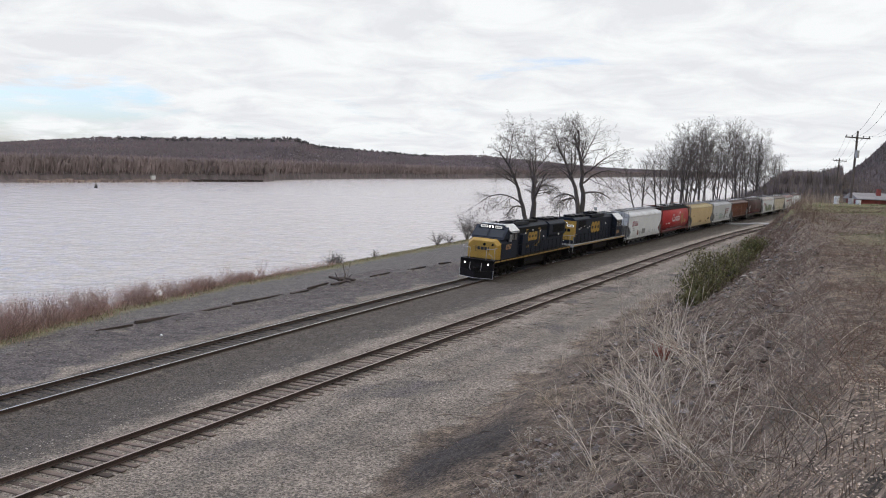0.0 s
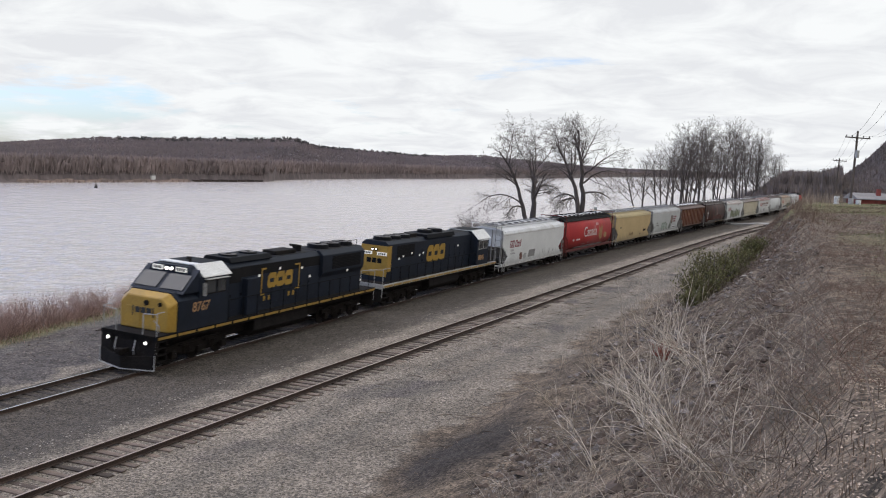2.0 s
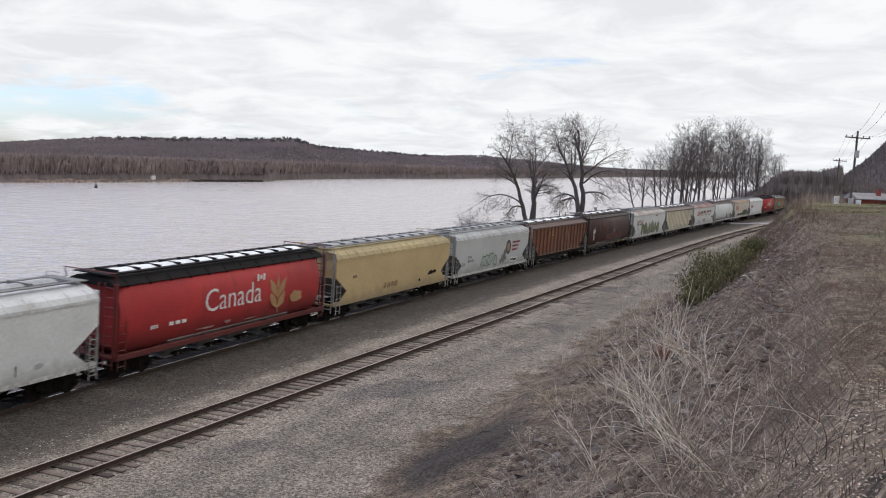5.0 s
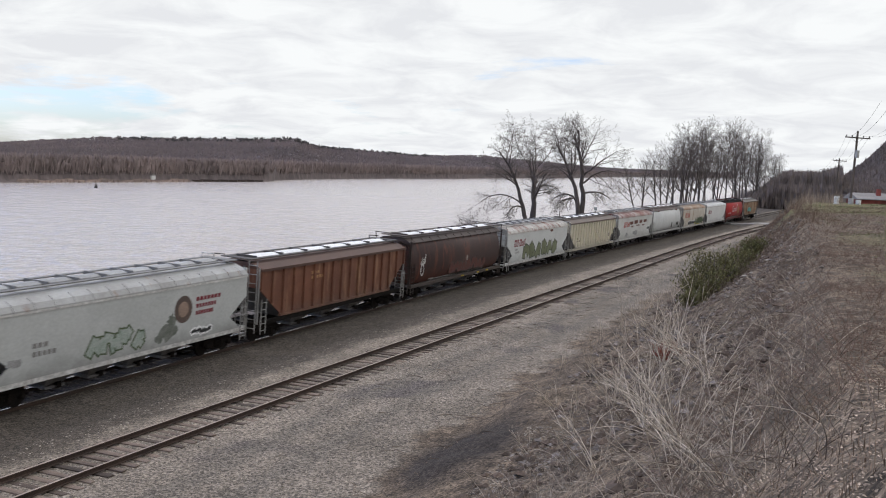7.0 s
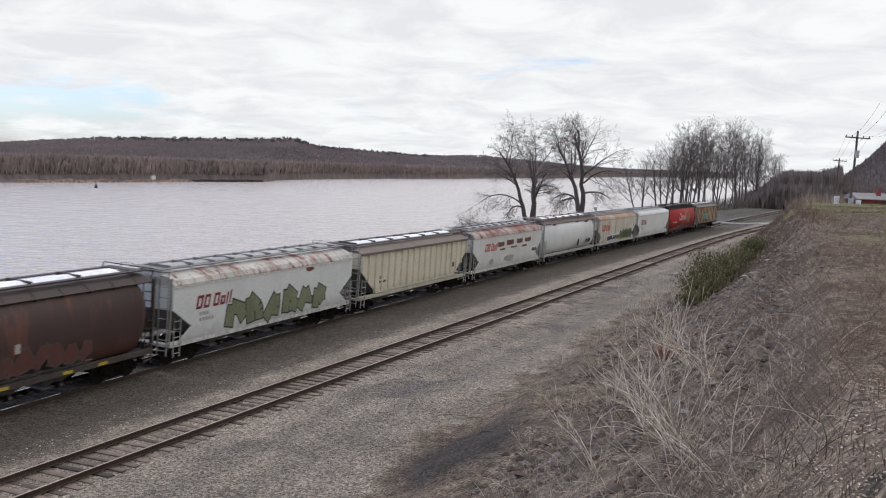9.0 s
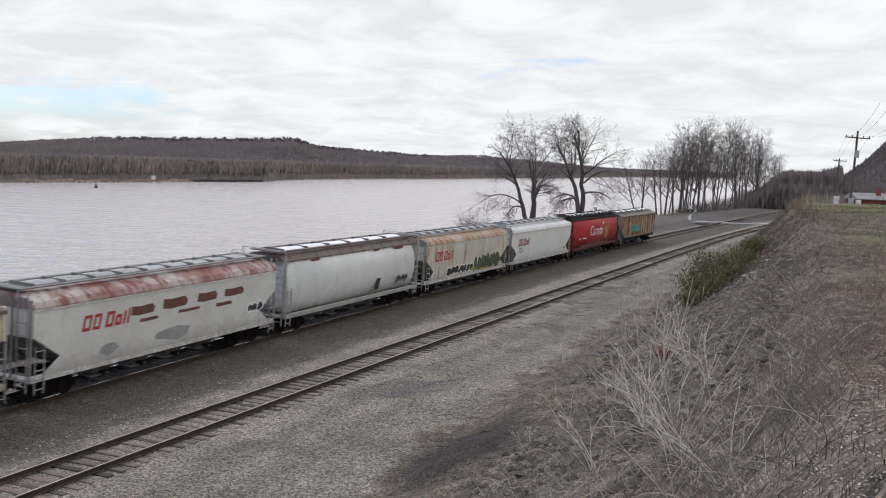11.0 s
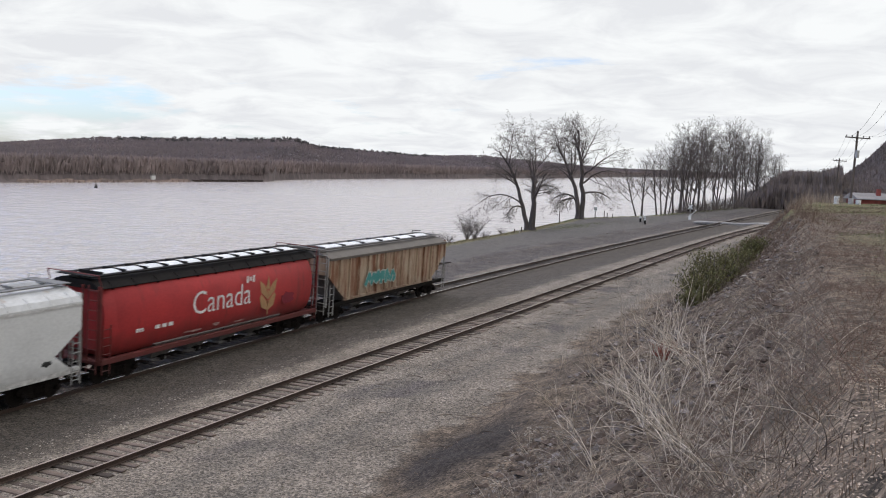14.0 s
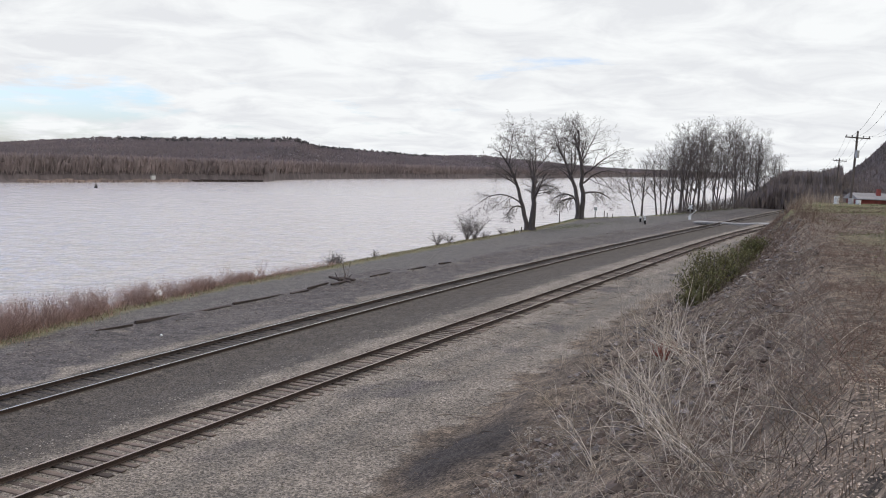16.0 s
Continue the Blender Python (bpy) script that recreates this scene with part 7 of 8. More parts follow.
def scatter_blades(name, label, material, count, pick, l_lo, l_hi, width, flat_, seed, category="weeds", clump=1):
    """Grass, weeds and leaves; flat_: 1 lies on the ground, 0 stands."""
    r = random.Random(seed)
    rows = []
    while len(rows) < count:
        sd = pick(r)
        if sd:
            rows.append(sd)
    xy = [on(a, b) for a, b, _ in rows]
    X, Y = np.array([float(q[0]) for q in xy]), np.array([float(q[1]) for q in xy])
    Z = height(X, Y)
    t = Tubes()
    for x, y, z, (_, _, k) in zip(X, Y, Z, rows):
        for _ in range(clump):
            a = r.uniform(0, 6.28)
            ln = r.uniform(l_lo, l_hi) * k
            up = 1 - flat_ * r.uniform(0.8, 1.05) if clump == 1 else r.uniform(0.05, 1.0) ** (0.5 + 2 * flat_)
            d = Vector((math.cos(a) * (1.05 - up) * r.uniform(0.4, 1), math.sin(a) * (1.05 - up) * r.uniform(0.4, 1), max(up * r.uniform(0.7, 1.1), 0.02))) * ln
            w = Vector((-math.sin(a), math.cos(a), r.uniform(-0.4, 0.4))) * width * r.uniform(0.6, 1.3)
            foot = Vector((x, y, float(z) + (0.012 if flat_ > 0.8 else -0.02)))
            if clump > 1:
                foot += Vector((r.gauss(0, 0.07), r.gauss(0, 0.07), 0))
            t.blade(foot, d, w)
    return tagged(raw(name, t.v, t.f, material), label, category, kind="stuff")


def bank_pick(s0, s1, a0, a1, k0=1.0, power=1.0, cut=None, seed=0.0, grain=2.4):
    """Points on the eastern bank, a0 to a1 of its width up the slope, in drifts."""
    def pick(r):
        s = s0 + (s1 - s0) * r.random() ** power
        q = r.uniform(a0, a1)
        d = float(toe(s)) + q * float(crest_w(s))
        x, y, _ = on(s, d)
        if math.hypot(float(x), float(y)) < 3.0 or (-13 < s < 0 and q < 0.30):
            return None
        if cut is not None and float(wob(x, y, grain, seed)) + r.uniform(-0.35, 0.35) < cut:
            return None
        return s, d, k0 * r.uniform(0.8, 1.2)
    return pick


def scatter_arches(name, label, material, count, pick, l_lo, l_hi, rad, seed, sag=0.16, twigs=2, category="brush"):
    """Long thin stems that rise, bow over and tangle."""
    r = random.Random(seed)
    rows = []
    while len(rows) < count:
        q = pick(r)
        if q:
            rows.append(q)
    xy = [on(a, b) for a, b, _ in rows]
    X, Y = np.array([float(q[0]) for q in xy]), np.array([float(q[1]) for q in xy])
    Z = height(X, Y)
    t = Tubes()
    for x, y, z, (_, _, k) in zip(X, Y, Z, rows):
        ln = r.uniform(l_lo, l_hi) * k
        a = r.uniform(0, 6.283)
        hd = Vector((math.cos(a), math.sin(a), r.uniform(0.3, 1.9))).normalized()
        side = Vector((r.gauss(0, 0.07), r.gauss(0, 0.07), -sag * r.uniform(0.2, 1.4)))
        pts = [Vector((x, y, float(z) - 0.03))]
        for _ in range(7):
            hd = (hd + side + rvec(r, 0.05)).normalized()
            pts.append(pts[-1] + hd * ln / 7)
        rr = rad * r.uniform(0.6, 1.4)
        t.add(pts, rr, rr * 0.4, 3)
        for _ in range(twigs):
            i = r.randint(2, 6)
            hb = (hd + rvec(r, 0.6) + Vector((0, 0, 0.3))).normalized()
            m = pts[i] + hb * ln * r.uniform(0.06, 0.14)
            t.add([pts[i], m, m + (hb + rvec(r, 0.35)) * ln * 0.1], rr * 0.6, rr * 0.3, 3)
    return tagged(raw(name, t.v, t.f, material), label, category, kind="stuff")


def plateau_pick(x0, x1, y0, y1, power=1.0):
    """Points near the top of the bank, by their place in the plan."""
    def pick(r):
        x, y = r.uniform(x0, x1), y0 + (y1 - y0) * r.random() ** power
        s, d = plan(x, y)
        return float(s), float(d), r.uniform(0.8, 1.2)
    return pick


def build_bank():
    r = random.Random(9)
    pale = "pale grey leggy dead shrub with arching stems on the bank"
    # the near thicket: place, height, stems, thickness
    thicket = ((-23.9, 27.2, 1.7, 13, 0.0065), (-21.5, 26.6, 1.9, 12, 0.0075), (-17.9, 26.2, 2.4, 15, 0.010), (-14.8, 25.6, 2.4, 14, 0.011), (-11.8, 24.7, 2.7, 16, 0.013), (-9.5, 25.8, 2.2, 10, 0.012),
               (-7.0, 23.8, 2.6, 13, 0.014), (-4.2, 22.3, 2.4, 11, 0.014), (-3.0, 24.6, 2.6, 12, 0.014), (1.0, 23.0, 2.9, 13, 0.016), (5.0, 22.9, 2.8, 11, 0.016), (-6.3, 21.5, 1.6, 5, 0.011), (-1.2, 19.6, 1.6, 5, 0.012),
               (-13.5, 23.9, 1.8, 8, 0.010), (8.0, 22.2, 2.4, 8, 0.014), (12.0, 20.6, 2.4, 7, 0.014), (16.0, 19.9, 2.0, 6, 0.013), (-8.6, 21.0, 1.1, 4, 0.009))
    for i, (s, d, h, n, rad) in enumerate(thicket):
        shrub(pale, s, d, h, r.uniform(0.75, 1.1), int(n * 0.85), STEM, 300 + i, rad=rad * 1.3, group="shrubs on the bank", fork=3, lean=(-0.18, 0.12))
    for i in range(10):
        s = r.uniform(6, 48)
        d = float(toe(s)) + r.uniform(0.15, 0.7) * float(crest_w(s))
        shrub("dark leggy bare shrub among the weeds of the bank", s, d, r.uniform(1.0, 2.0), 0.6, 11, STEM if i % 3 else STEM_DARK, 400 + i, rad=0.011, group="shrubs on the bank")
    # fine tangle, from the near slope outwards
    scatter_arches("grey_tangle", "tangle of thin grey dead stems over the bank", STEM, 1500, bank_pick(-27, 10, 0.40, 0.98, power=1.2, cut=0.0, seed=8), 0.4, 1.3, 0.0042, 31)
    scatter_arches("brown_tangle", "tangle of thin brown dead stems over the bank", STEM_DARK, 4200, bank_pick(-28, 14, 0.36, 1.0, power=1.2, cut=-0.15, seed=3), 0.3, 1.1, 0.0042, 32)
    scatter_arches("low_tangle", "low matted dark twigs on the eroded bank", STEM_DARK, 2600, bank_pick(-12, 60, 0.22, 0.9, cut=0.0, seed=12), 0.25, 0.9, 0.007, 33, sag=0.3)
    scatter_arches("red_brown_brush", "fine red-brown brush along the bank's shoulder", BRUSH, 7000, bank_pick(-25.5, 14, 0.80, 1.5, power=1.1, cut=-0.25, seed=15, grain=3.0), 0.2, 0.75, 0.0035, 34, sag=0.1)
    scatter_arches("shoulder_brush", "brown brush covering the top of the bank", BRUSH, 8500, bank_pick(4, 72, 0.78, 2.1, power=1.25, cut=-0.35, seed=19, grain=3.5), 0.22, 0.65, 0.0055, 35, sag=0.1, twigs=1)
    scatter_arches("bank_roots", "bare brown roots and broken branches on the eroded bank", STEM_DARK, 420, bank_pick(-8, 40, 0.45, 0.95, cut=-0.1, seed=27), 0.5, 1.6, 0.016, 36, sag=0.38, twigs=2)
    scatter_rocks("pale_rubble", "pale chunks of broken stone on the eroded bank", 260, bank_pick(0, 45, 0.5, 1.0, cut=0.0, seed=29), 0.06, 0.26, 48, STONE)
    scatter_stems("tall_stalks", "tall single dead stalks along the bank's foot", STEM, 80, bank_pick(-4, 55, 0.02, 0.6), 1.0, 2.4, 0.009, 3, lean=0.12, n=2)
    scatter_blades("dry_weeds", "brown dry weeds and grass matted over the bank", STRAW, 5200, bank_pick(-29.5, 60, 0.60, 1.3, power=1.5, cut=-0.1, seed=5, grain=1.6), 0.05, 0.20, 0.0032, 0.55, 4, clump=9)
    scatter_blades("bank_weeds", "low grey-brown weeds on the lower bank", STEM_DARK, 2600, bank_pick(-22, 90, 0.10, 0.8, power=1.1, cut=0.05, seed=2), 0.06, 0.22, 0.006, 0.6, 5, clump=6)
    scatter_blades("fallen_leaves", "pale brown fallen leaves lying on the bank", LITTER, 11000, plateau_pick(1.9, 4.6, 3.2, 9.5, 1.6), 0.015, 0.036, 0.008, 0.92, 6, category="leaves")
    scatter_blades("leaf_litter", "brown leaves caught among the brush", STRAW, 9000, bank_pick(-29, 2, 0.6, 1.4, power=1.6, cut=-0.3, seed=6, grain=0.9), 0.02, 0.045, 0.009, 0.9, 16, category="leaves")
    scatter_blades("far_weeds", "tall tan weeds along the top of the bank", STRAW, 3200, bank_pick(30, 125, 0.5, 1.08, cut=-0.3, seed=1), 0.25, 0.7, 0.012, 0.4, 7, clump=6)
    scatter_stems("far_brush", "brown brush along the far bank", BRUSH, 1500, bank_pick(22, 135, 0.35, 1.2, cut=-0.1, seed=7), 0.3, 0.9, 0.010, 8, n=4)
    scatter_stems("tan_brush", "fine tan brush at the bank's shoulder", LITTER, 420, bank_pick(66, 104, 0.8, 1.6, cut=-0.1, seed=21), 0.5, 1.6, 0.010, 9, n=4, lean=0.2)
    scatter_blades("plateau_grass", "green and yellow grass on top of the bank", GREEN, 5200, bank_pick(4, 110, 1.12, 2.3, cut=0.15, seed=4, grain=4), 0.06, 0.20, 0.010, 0.4, 10, clump=5, category="grass")
    scatter_blades("shoulder_grass", "patch of green grass on the bank's shoulder", GREEN, 2600, lambda q: (q.gauss(17, 8), 30.6 + abs(q.gauss(0, 1.3)), 1.0), 0.06, 0.22, 0.010, 0.4, 11, clump=6, category="grass")
    # evergreen shrubs at the foot of the bank
    for i, (s, d, h, w) in enumerate(((22.5, 20.9, 0.8, 1.0), (25.0, 20.9, 1.7, 1.5), (27.6, 21.3, 2.1, 1.6), (31.0, 21.8, 1.6, 1.4), (35.5, 22.0, 1.3, 1.3), (40.0, 22.2, 1.1, 1.2))):
        rr = random.Random(70 + i)
        x, y, z = spot(s, d)
        bush = thing("evergreen_bush", "low dense olive green evergreen bush at the bank's foot", "bush", "evergreen bushes", m=pose(x, y, z - 0.05))
        t, leaf = Tubes(), Tubes()
        for _ in range(34):
            a, q = rr.uniform(0, 6.28), rr.random() ** 0.5
            hd = Vector((math.cos(a) * q * 1.1, math.sin(a) * q * 1.1, 0.9)).normalized()
            ln = h * rr.uniform(0.7, 1.1) * (1 + 0.2 * q)
            pts = [Vector((0, 0, 0))]
            for k in range(4):
                hd = (hd + rvec(rr, 0.12)).normalized()
                pts.append(pts[-1] + hd * ln / 4 * (w if k else 1) ** 0.3)
            t.add(pts, 0.03, 0.008, 4)
            for _ in range(130):
                k = rr.randint(1, 4)
                p = pts[k - 1].lerp(pts[k], rr.random()) + rvec(rr, 0.20)
                leaf.blade(p, (rvec(rr, 0.075) + Vector((0, 0, 0.08))), rvec(rr, 0.020))
        tagged(raw("stem_growth", t.v, t.f, BARK, bush), kind="stuff")
        tagged(raw("foliage", leaf.v, leaf.f, CEDAR, bush), kind="stuff")
    # a clump of rust-red stalks, and rubble showing through the weeds
    red = mat("rust_red_stalks", (0.26, 0.060, 0.035), (0.17, 0.05, 0.035), island=True, spread=0.4, rough=0.9)
    shrub("low clump of rust-red dead stalks on the bank", 2.5, 22.9, 0.8, 0.9, 90, red, 77, rad=0.016, name="red_weed_clump", category="weeds", fork=2)
    scatter_rocks("bank_rubble", "broken grey rubble showing through the bank's weeds", 3600, bank_pick(-12, 75, 0.2, 0.95, cut=-0.1, seed=9, grain=2.5), 0.04, 0.24, 12, mat("bank_rubble_stone", (0.23, 0.20, 0.185), (0.10, 0.085, 0.078), island=True, spread=0.5, rough=0.95))
    scatter_rocks("earth_clods", "dark brown clods of bare earth along the eroded bank", 7000, bank_pick(-20, 60, 0.22, 0.9, power=1.1, cut=-0.15, seed=13, grain=1.6), 0.03, 0.26, 19, mat("bare_earth_clods", (0.125, 0.090, 0.069), (0.055, 0.041, 0.033), island=True, spread=0.5, rough=1.0, s2=18))
    scatter_blades("bank_debris", "grey twigs and debris lying on the eroded bank", STEM_DARK, 5000, bank_pick(-25, 60, 0.05, 0.9, power=1.2, cut=0.0, seed=17, grain=1.3), 0.06, 0.22, 0.006, 0.9, 18, category="debris")
    scatter_rocks("slope_gravel", "loose grey gravel washed down the foot of the bank", 4200, lambda q: (lambda s: (s, float(toe(s)) + q.uniform(3.6, 7.0), 1.0))(q.uniform(-16, -6)), 0.015, 0.06, 47, STONE)
    sticks = Tubes()
    rr = random.Random(31)
    for _ in range(420):
        if rr.random() < 0.55:
            s, d = rr.gauss(22, 14), rr.gauss(12.2, 0.9)
        else:
            s = rr.uniform(-12, 30)
            d = float(toe(s)) + rr.gauss(0.4, 0.7)
        x, y, z = spot(s, d)
        a, ln = rr.uniform(0, 6.28), rr.uniform(0.15, 0.8)
        p = Vector((x, y, z + 0.02))
        sticks.add([p, p + Vector((math.cos(a), math.sin(a), 0.12)) * ln * 0.5, p + Vector((math.cos(a + 0.3), math.sin(a + 0.3), 0.02)) * ln], 0.012, 0.006, 3)
    tagged(raw("dead_sticks", sticks.v, sticks.f, STEM_DARK), "dead sticks and twigs lying on the gravel", "sticks", kind="stuff")


def scatter_rocks(name, label, count, pick, lo, hi, seed, material, sink=0.35):
    r = random.Random(seed)
    rows = []
    while len(rows) < count:
        q = pick(r)
        if q:
            rows.append(q)
    xy = [on(a, b) for a, b, _ in rows]
    X, Y = np.array([float(q[0]) for q in xy]), np.array([float(q[1]) for q in xy])
    Z = height(X, Y)
    vs, fs = [], []
    for x, y, z in zip(X, Y, Z):
        k = lo * (hi / lo) ** (r.random() ** 2)
        a = r.uniform(0, 6.28)
        o = len(vs)
        for px, py, pz in ((1, 0, 0), (0, 1, 0.1), (-1, 0.1, 0), (0, -1, -0.1), (0.2, 0.1, 0.75), (0, 0, -0.6)):
            px, py, pz = px * r.uniform(0.6, 1.1), py * r.uniform(0.6, 1.1), pz * r.uniform(0.7, 1.2)
            vs.append((x + (px * math.cos(a) - py * math.sin(a)) * k, y + (px * math.sin(a) + py * math.cos(a)) * k, float(z) + (pz + 0.6 - sink) * k * 0.6))
        fs += [tuple(o + i for i in q) for q in ((0, 1, 4), (1, 2, 4), (2, 3, 4), (3, 0, 4), (1, 0, 5), (2, 1, 5), (3, 2, 5), (0, 3, 5))]
    return tagged(raw(name, vs, fs, material), label, "stones", kind="stuff")


def build_shoreline():
    def reeds(r):
        s = r.uniform(-14, 32) if r.random() < 0.9 else r.uniform(30, 48)
        k = float(np.interp(s, [-14, 8, 22, 32, 48], [1.1, 0.85, 0.55, 0.35, 0.25]))
        d = float(shore(s)) - abs(r.gauss(0.2, 1.5)) + 0.2
        x, y, _ = on(s, d)
        if float(wob(x, y, 1.5, 2)) + r.uniform(-0.4, 0.4) < -0.12:
            return None
        return s, d, k
    scatter_stems("shore_brush", "red-brown bare brush along the river's edge", REED, 6200, reeds, 0.6, 2.5, 0.0075, 21, lean=0.42, n=6)

    def low(r):
        s = r.uniform(-14, 40)
        d = float(shore(s)) + r.gauss(-0.9, 0.9)
        return s, d, float(np.interp(s, [-14, 20, 40], [1, 0.8, 0.4]))
    scatter_blades("shore_weeds", "rusty dead weeds at the water's edge", REED, 9000, low, 0.3, 0.9, 0.014, 0.3, 22)

    def verge(r):
        s = r.uniform(14, 290)
        return s, float(shore(s)) + r.gauss(-0.1 if s < 180 else 1.0, 0.55 if s < 180 else 1.2), 1.0 if s < 180 else 1.8
    scatter_blades("verge_grass", "yellow-green grass verge along the river bank", GREEN, 12000, verge, 0.08, 0.28, 0.014, 0.35, 23, category="grass")
    tan = mat("tan_dead_grass", (0.24, 0.18, 0.10), (0.16, 0.115, 0.07), island=True, spread=0.3, rough=0.95)
    scatter_blades("dead_grass", "tan dead grass along the river bank", tan, 9000, lambda r: (lambda s: (s, float(shore(s)) + r.gauss(0.1, 0.6), 1.0))(r.uniform(-14, 130)), 0.10, 0.35, 0.012, 0.35, 24, category="grass")
    reedy = "bare red-brown shrub at the water's edge"
    shrub(reedy, 28.5, -16.4, 1.7, 0.6, 16, REED, 501, rad=0.016, group="shoreline shrubs")
    shrub(reedy, 34, -16.8, 1.6, 0.5, 14, REED, 502, rad=0.016, group="shoreline shrubs")
    for i, (s, d, h, w, n) in enumerate(((46.5, -17.8, 1.5, 0.9, 46), (48.0, -17.9, 1.2, 0.9, 34), (73, -19.4, 2.0, 0.8, 34), (77, -19.7, 1.6, 0.9, 30), (83.5, -20.2, 4.2, 0.7, 60), (85.5, -20.0, 3.6, 0.8, 50), (90, -20.6, 1.3, 0.9, 22), (97, -21.0, 1.4, 0.9, 20), (55, -17.8, 0.9, 0.9, 20))):
        shrub("bare grey-brown shrub standing at the river's edge", s, d, h, w, n, TWIG, 520 + i, rad=0.017, group="shoreline shrubs", fork=6)


def build_wayside():
    # stones: pale chips over the yard, dark ballast beside the main line
    def yard(r):
        s = -16 + 75 * r.random() ** 1.5
        return s, r.uniform(4.6, 15.5), 1.0
    scatter_rocks("gravel_stones", "loose pale gravel stones scattered over the yard", 17000, yard, 0.018, 0.06, 41, STONE)
    scatter_rocks("ballast_stones", "dark ballast stones beside the main line", 9000, lambda r: (-20 + 70 * r.random() ** 1.4, r.uniform(1.2, 5.2), 1.0), 0.02, 0.055, 42, mat("dark_ballast_stone", (0.125, 0.108, 0.096), (0.065, 0.057, 0.051), island=True, spread=0.6, rough=0.9))
    scatter_rocks("rubble_stones", "broken rubble and cinders west of the main line", 2600, lambda r: (r.uniform(-5, 95), r.gauss(-7.0, 1.7), 1.0), 0.03, 0.13, 43, mat("cinder_rubble", (0.10, 0.082, 0.075), (0.20, 0.165, 0.15), island=True, spread=0.5, rough=0.95))
    # weeds and cinders in drifts over the open ground beside the road
    def drift(r):
        s, d = r.uniform(20, 160), r.gauss(-7.2, 1.5)
        x, y, _ = on(s, d)
        return None if float(wob(x, y, 3.0, 6)) + r.uniform(-0.3, 0.3) < 0.1 else (s, d, 1.0)
    scatter_blades("trackside_weeds", "low dark dead weeds in drifts beside the gravel road", STEM_DARK, 9000, drift, 0.05, 0.16, 0.02, 0.6, 45)
    def green_patch(r):
        s, d = r.gauss(125, 9), r.gauss(-19.5, 1.4)
        return s, d, 1.0
    scatter_blades("green_patch", "patch of yellow-green grass near the old trees", GREEN, 6000, green_patch, 0.05, 0.2, 0.02, 0.5, 46, category="grass")
    # old timbers in a line beside the road
    r = random.Random(3)
    s = 7.0
    while s < 52:
        ln = r.uniform(2.2, 4.5)
        x, y, z = spot(s + ln / 2, -8.7 + r.gauss(0, 0.12))
        _, _, th = on(s)
        beam = thing("old_timber", "weathered dark timber lying along the gravel road", "timber", "old timbers beside the road", m=pose(x, y, z + 0.02, r.uniform(-4, 4), r.uniform(-1.5, 1.5), 90 - math.degrees(float(th)) + r.uniform(-3, 3)))
        bm = bmesh.new()
        box(bm, -ln / 2, ln / 2, -0.09, 0.09, -0.04, 0.11)
        for v in bm.verts:
            v.co += rvec(r, 0.02)
        part("beam", bm, LOG, beam, bevel=0.015)
        s += ln + (r.uniform(0.1, 0.6) if s < 30 else r.uniform(1.5, 4))
    x, y, z = spot(34.5, -9.1)
    for ln, turn, tip in ((2.0, 162, -10), (1.5, 18, 6), (1.2, 60, 4)):
        log = thing("driftwood_log", "dark driftwood log lying beside the gravel road", "log", "driftwood logs", m=pose(x + r.uniform(-0.5, 0.5), y + r.uniform(-0.3, 0.3), z + 0.15, 0, tip, turn))
        bm = bmesh.new()
        cyl(bm, (-ln / 2, 0, 0), (0, 0.06, 0.03), 0.13, 9, 0.15)
        cyl(bm, (0, 0.06, 0.03), (ln / 2, 0, 0.0), 0.15, 9, 0.09)
        part("trunk", bm, LOG, log)
        bm = bmesh.new()
        cyl(bm, (0.2, 0.05, 0.05), (0.5, 0.1, 0.5), 0.05, 6, 0.02)
        part("stub", bm, LOG, log)
    shrub("thin bare saplings beside the driftwood", 35.5, -9.5, 2.4, 0.15, 4, STEM_DARK, 61, rad=0.018, name="sapling", category="sapling")
    # level crossing
    crossing = thing("level_crossing", "pale worn plank level crossing over both tracks", "crossing", kind="structure")
    x0, y0, th0 = (float(q) for q in on(155.5, 0))
    for k in range(26):
        d = -5.2 + k * 0.56
        if abs(abs(d) - 0.75) < 0.12:
            continue
        x, y, th = (float(q) for q in on(155.5, d))
        z = -0.12 + 0.30 * float(sm(2.5, 7, d))
        bm = bmesh.new()
        box(bm, -0.26, 0.26, -2.1, 2.1, -0.2, 0.12)
        ob = part("plank", bm, PLANK, crossing, bevel=0.015)
        ob.matrix_basis = pose(x, y, z + 0.03, 0, 0, -math.degrees(th))
    # warning mast at the crossing, seen from behind
    x, y, z = spot(169, -9.6)
    mast = thing("crossing_signal", "white railway crossing signal mast with crossed boards", "signal", m=pose(x, y, z, 0, 0, -25))
    bm = bmesh.new()
    cyl(bm, (0, 0, 0), (0, 0, 3.0), 0.07, 10)
    part("mast", bm, SILLGREY, mast)
    for a in (45, -45):
        bm = bmesh.new()
        box(bm, -0.6, 0.6, -0.02, 0.02, -0.11, 0.11)
        part("crossboard", bm, WHITE, mast).matrix_basis = pose(0, -0.08 - 0.0004 * a, 2.7, 0, a, 0)
    for q in (-0.4, 0.4):
        bm = bmesh.new()
        cyl(bm, (q, -0.08, 1.9), (q, 0.12, 1.9), 0.2, 14)
        part("lamp_hood", bm, BLACK, mast)
    bm = bmesh.new()
    box(bm, -0.25, 0.25, -0.2, 0.2, 0, 0.9)
    part("base_box", bm, WHITE, mast, bevel=0.02)
    bm = bmesh.new()
    cyl(bm, (0.1, 0, 1.0), (1.2, 0.6, 2.0), 0.05, 8)
    part("raised_arm", bm, WHITE, mast)
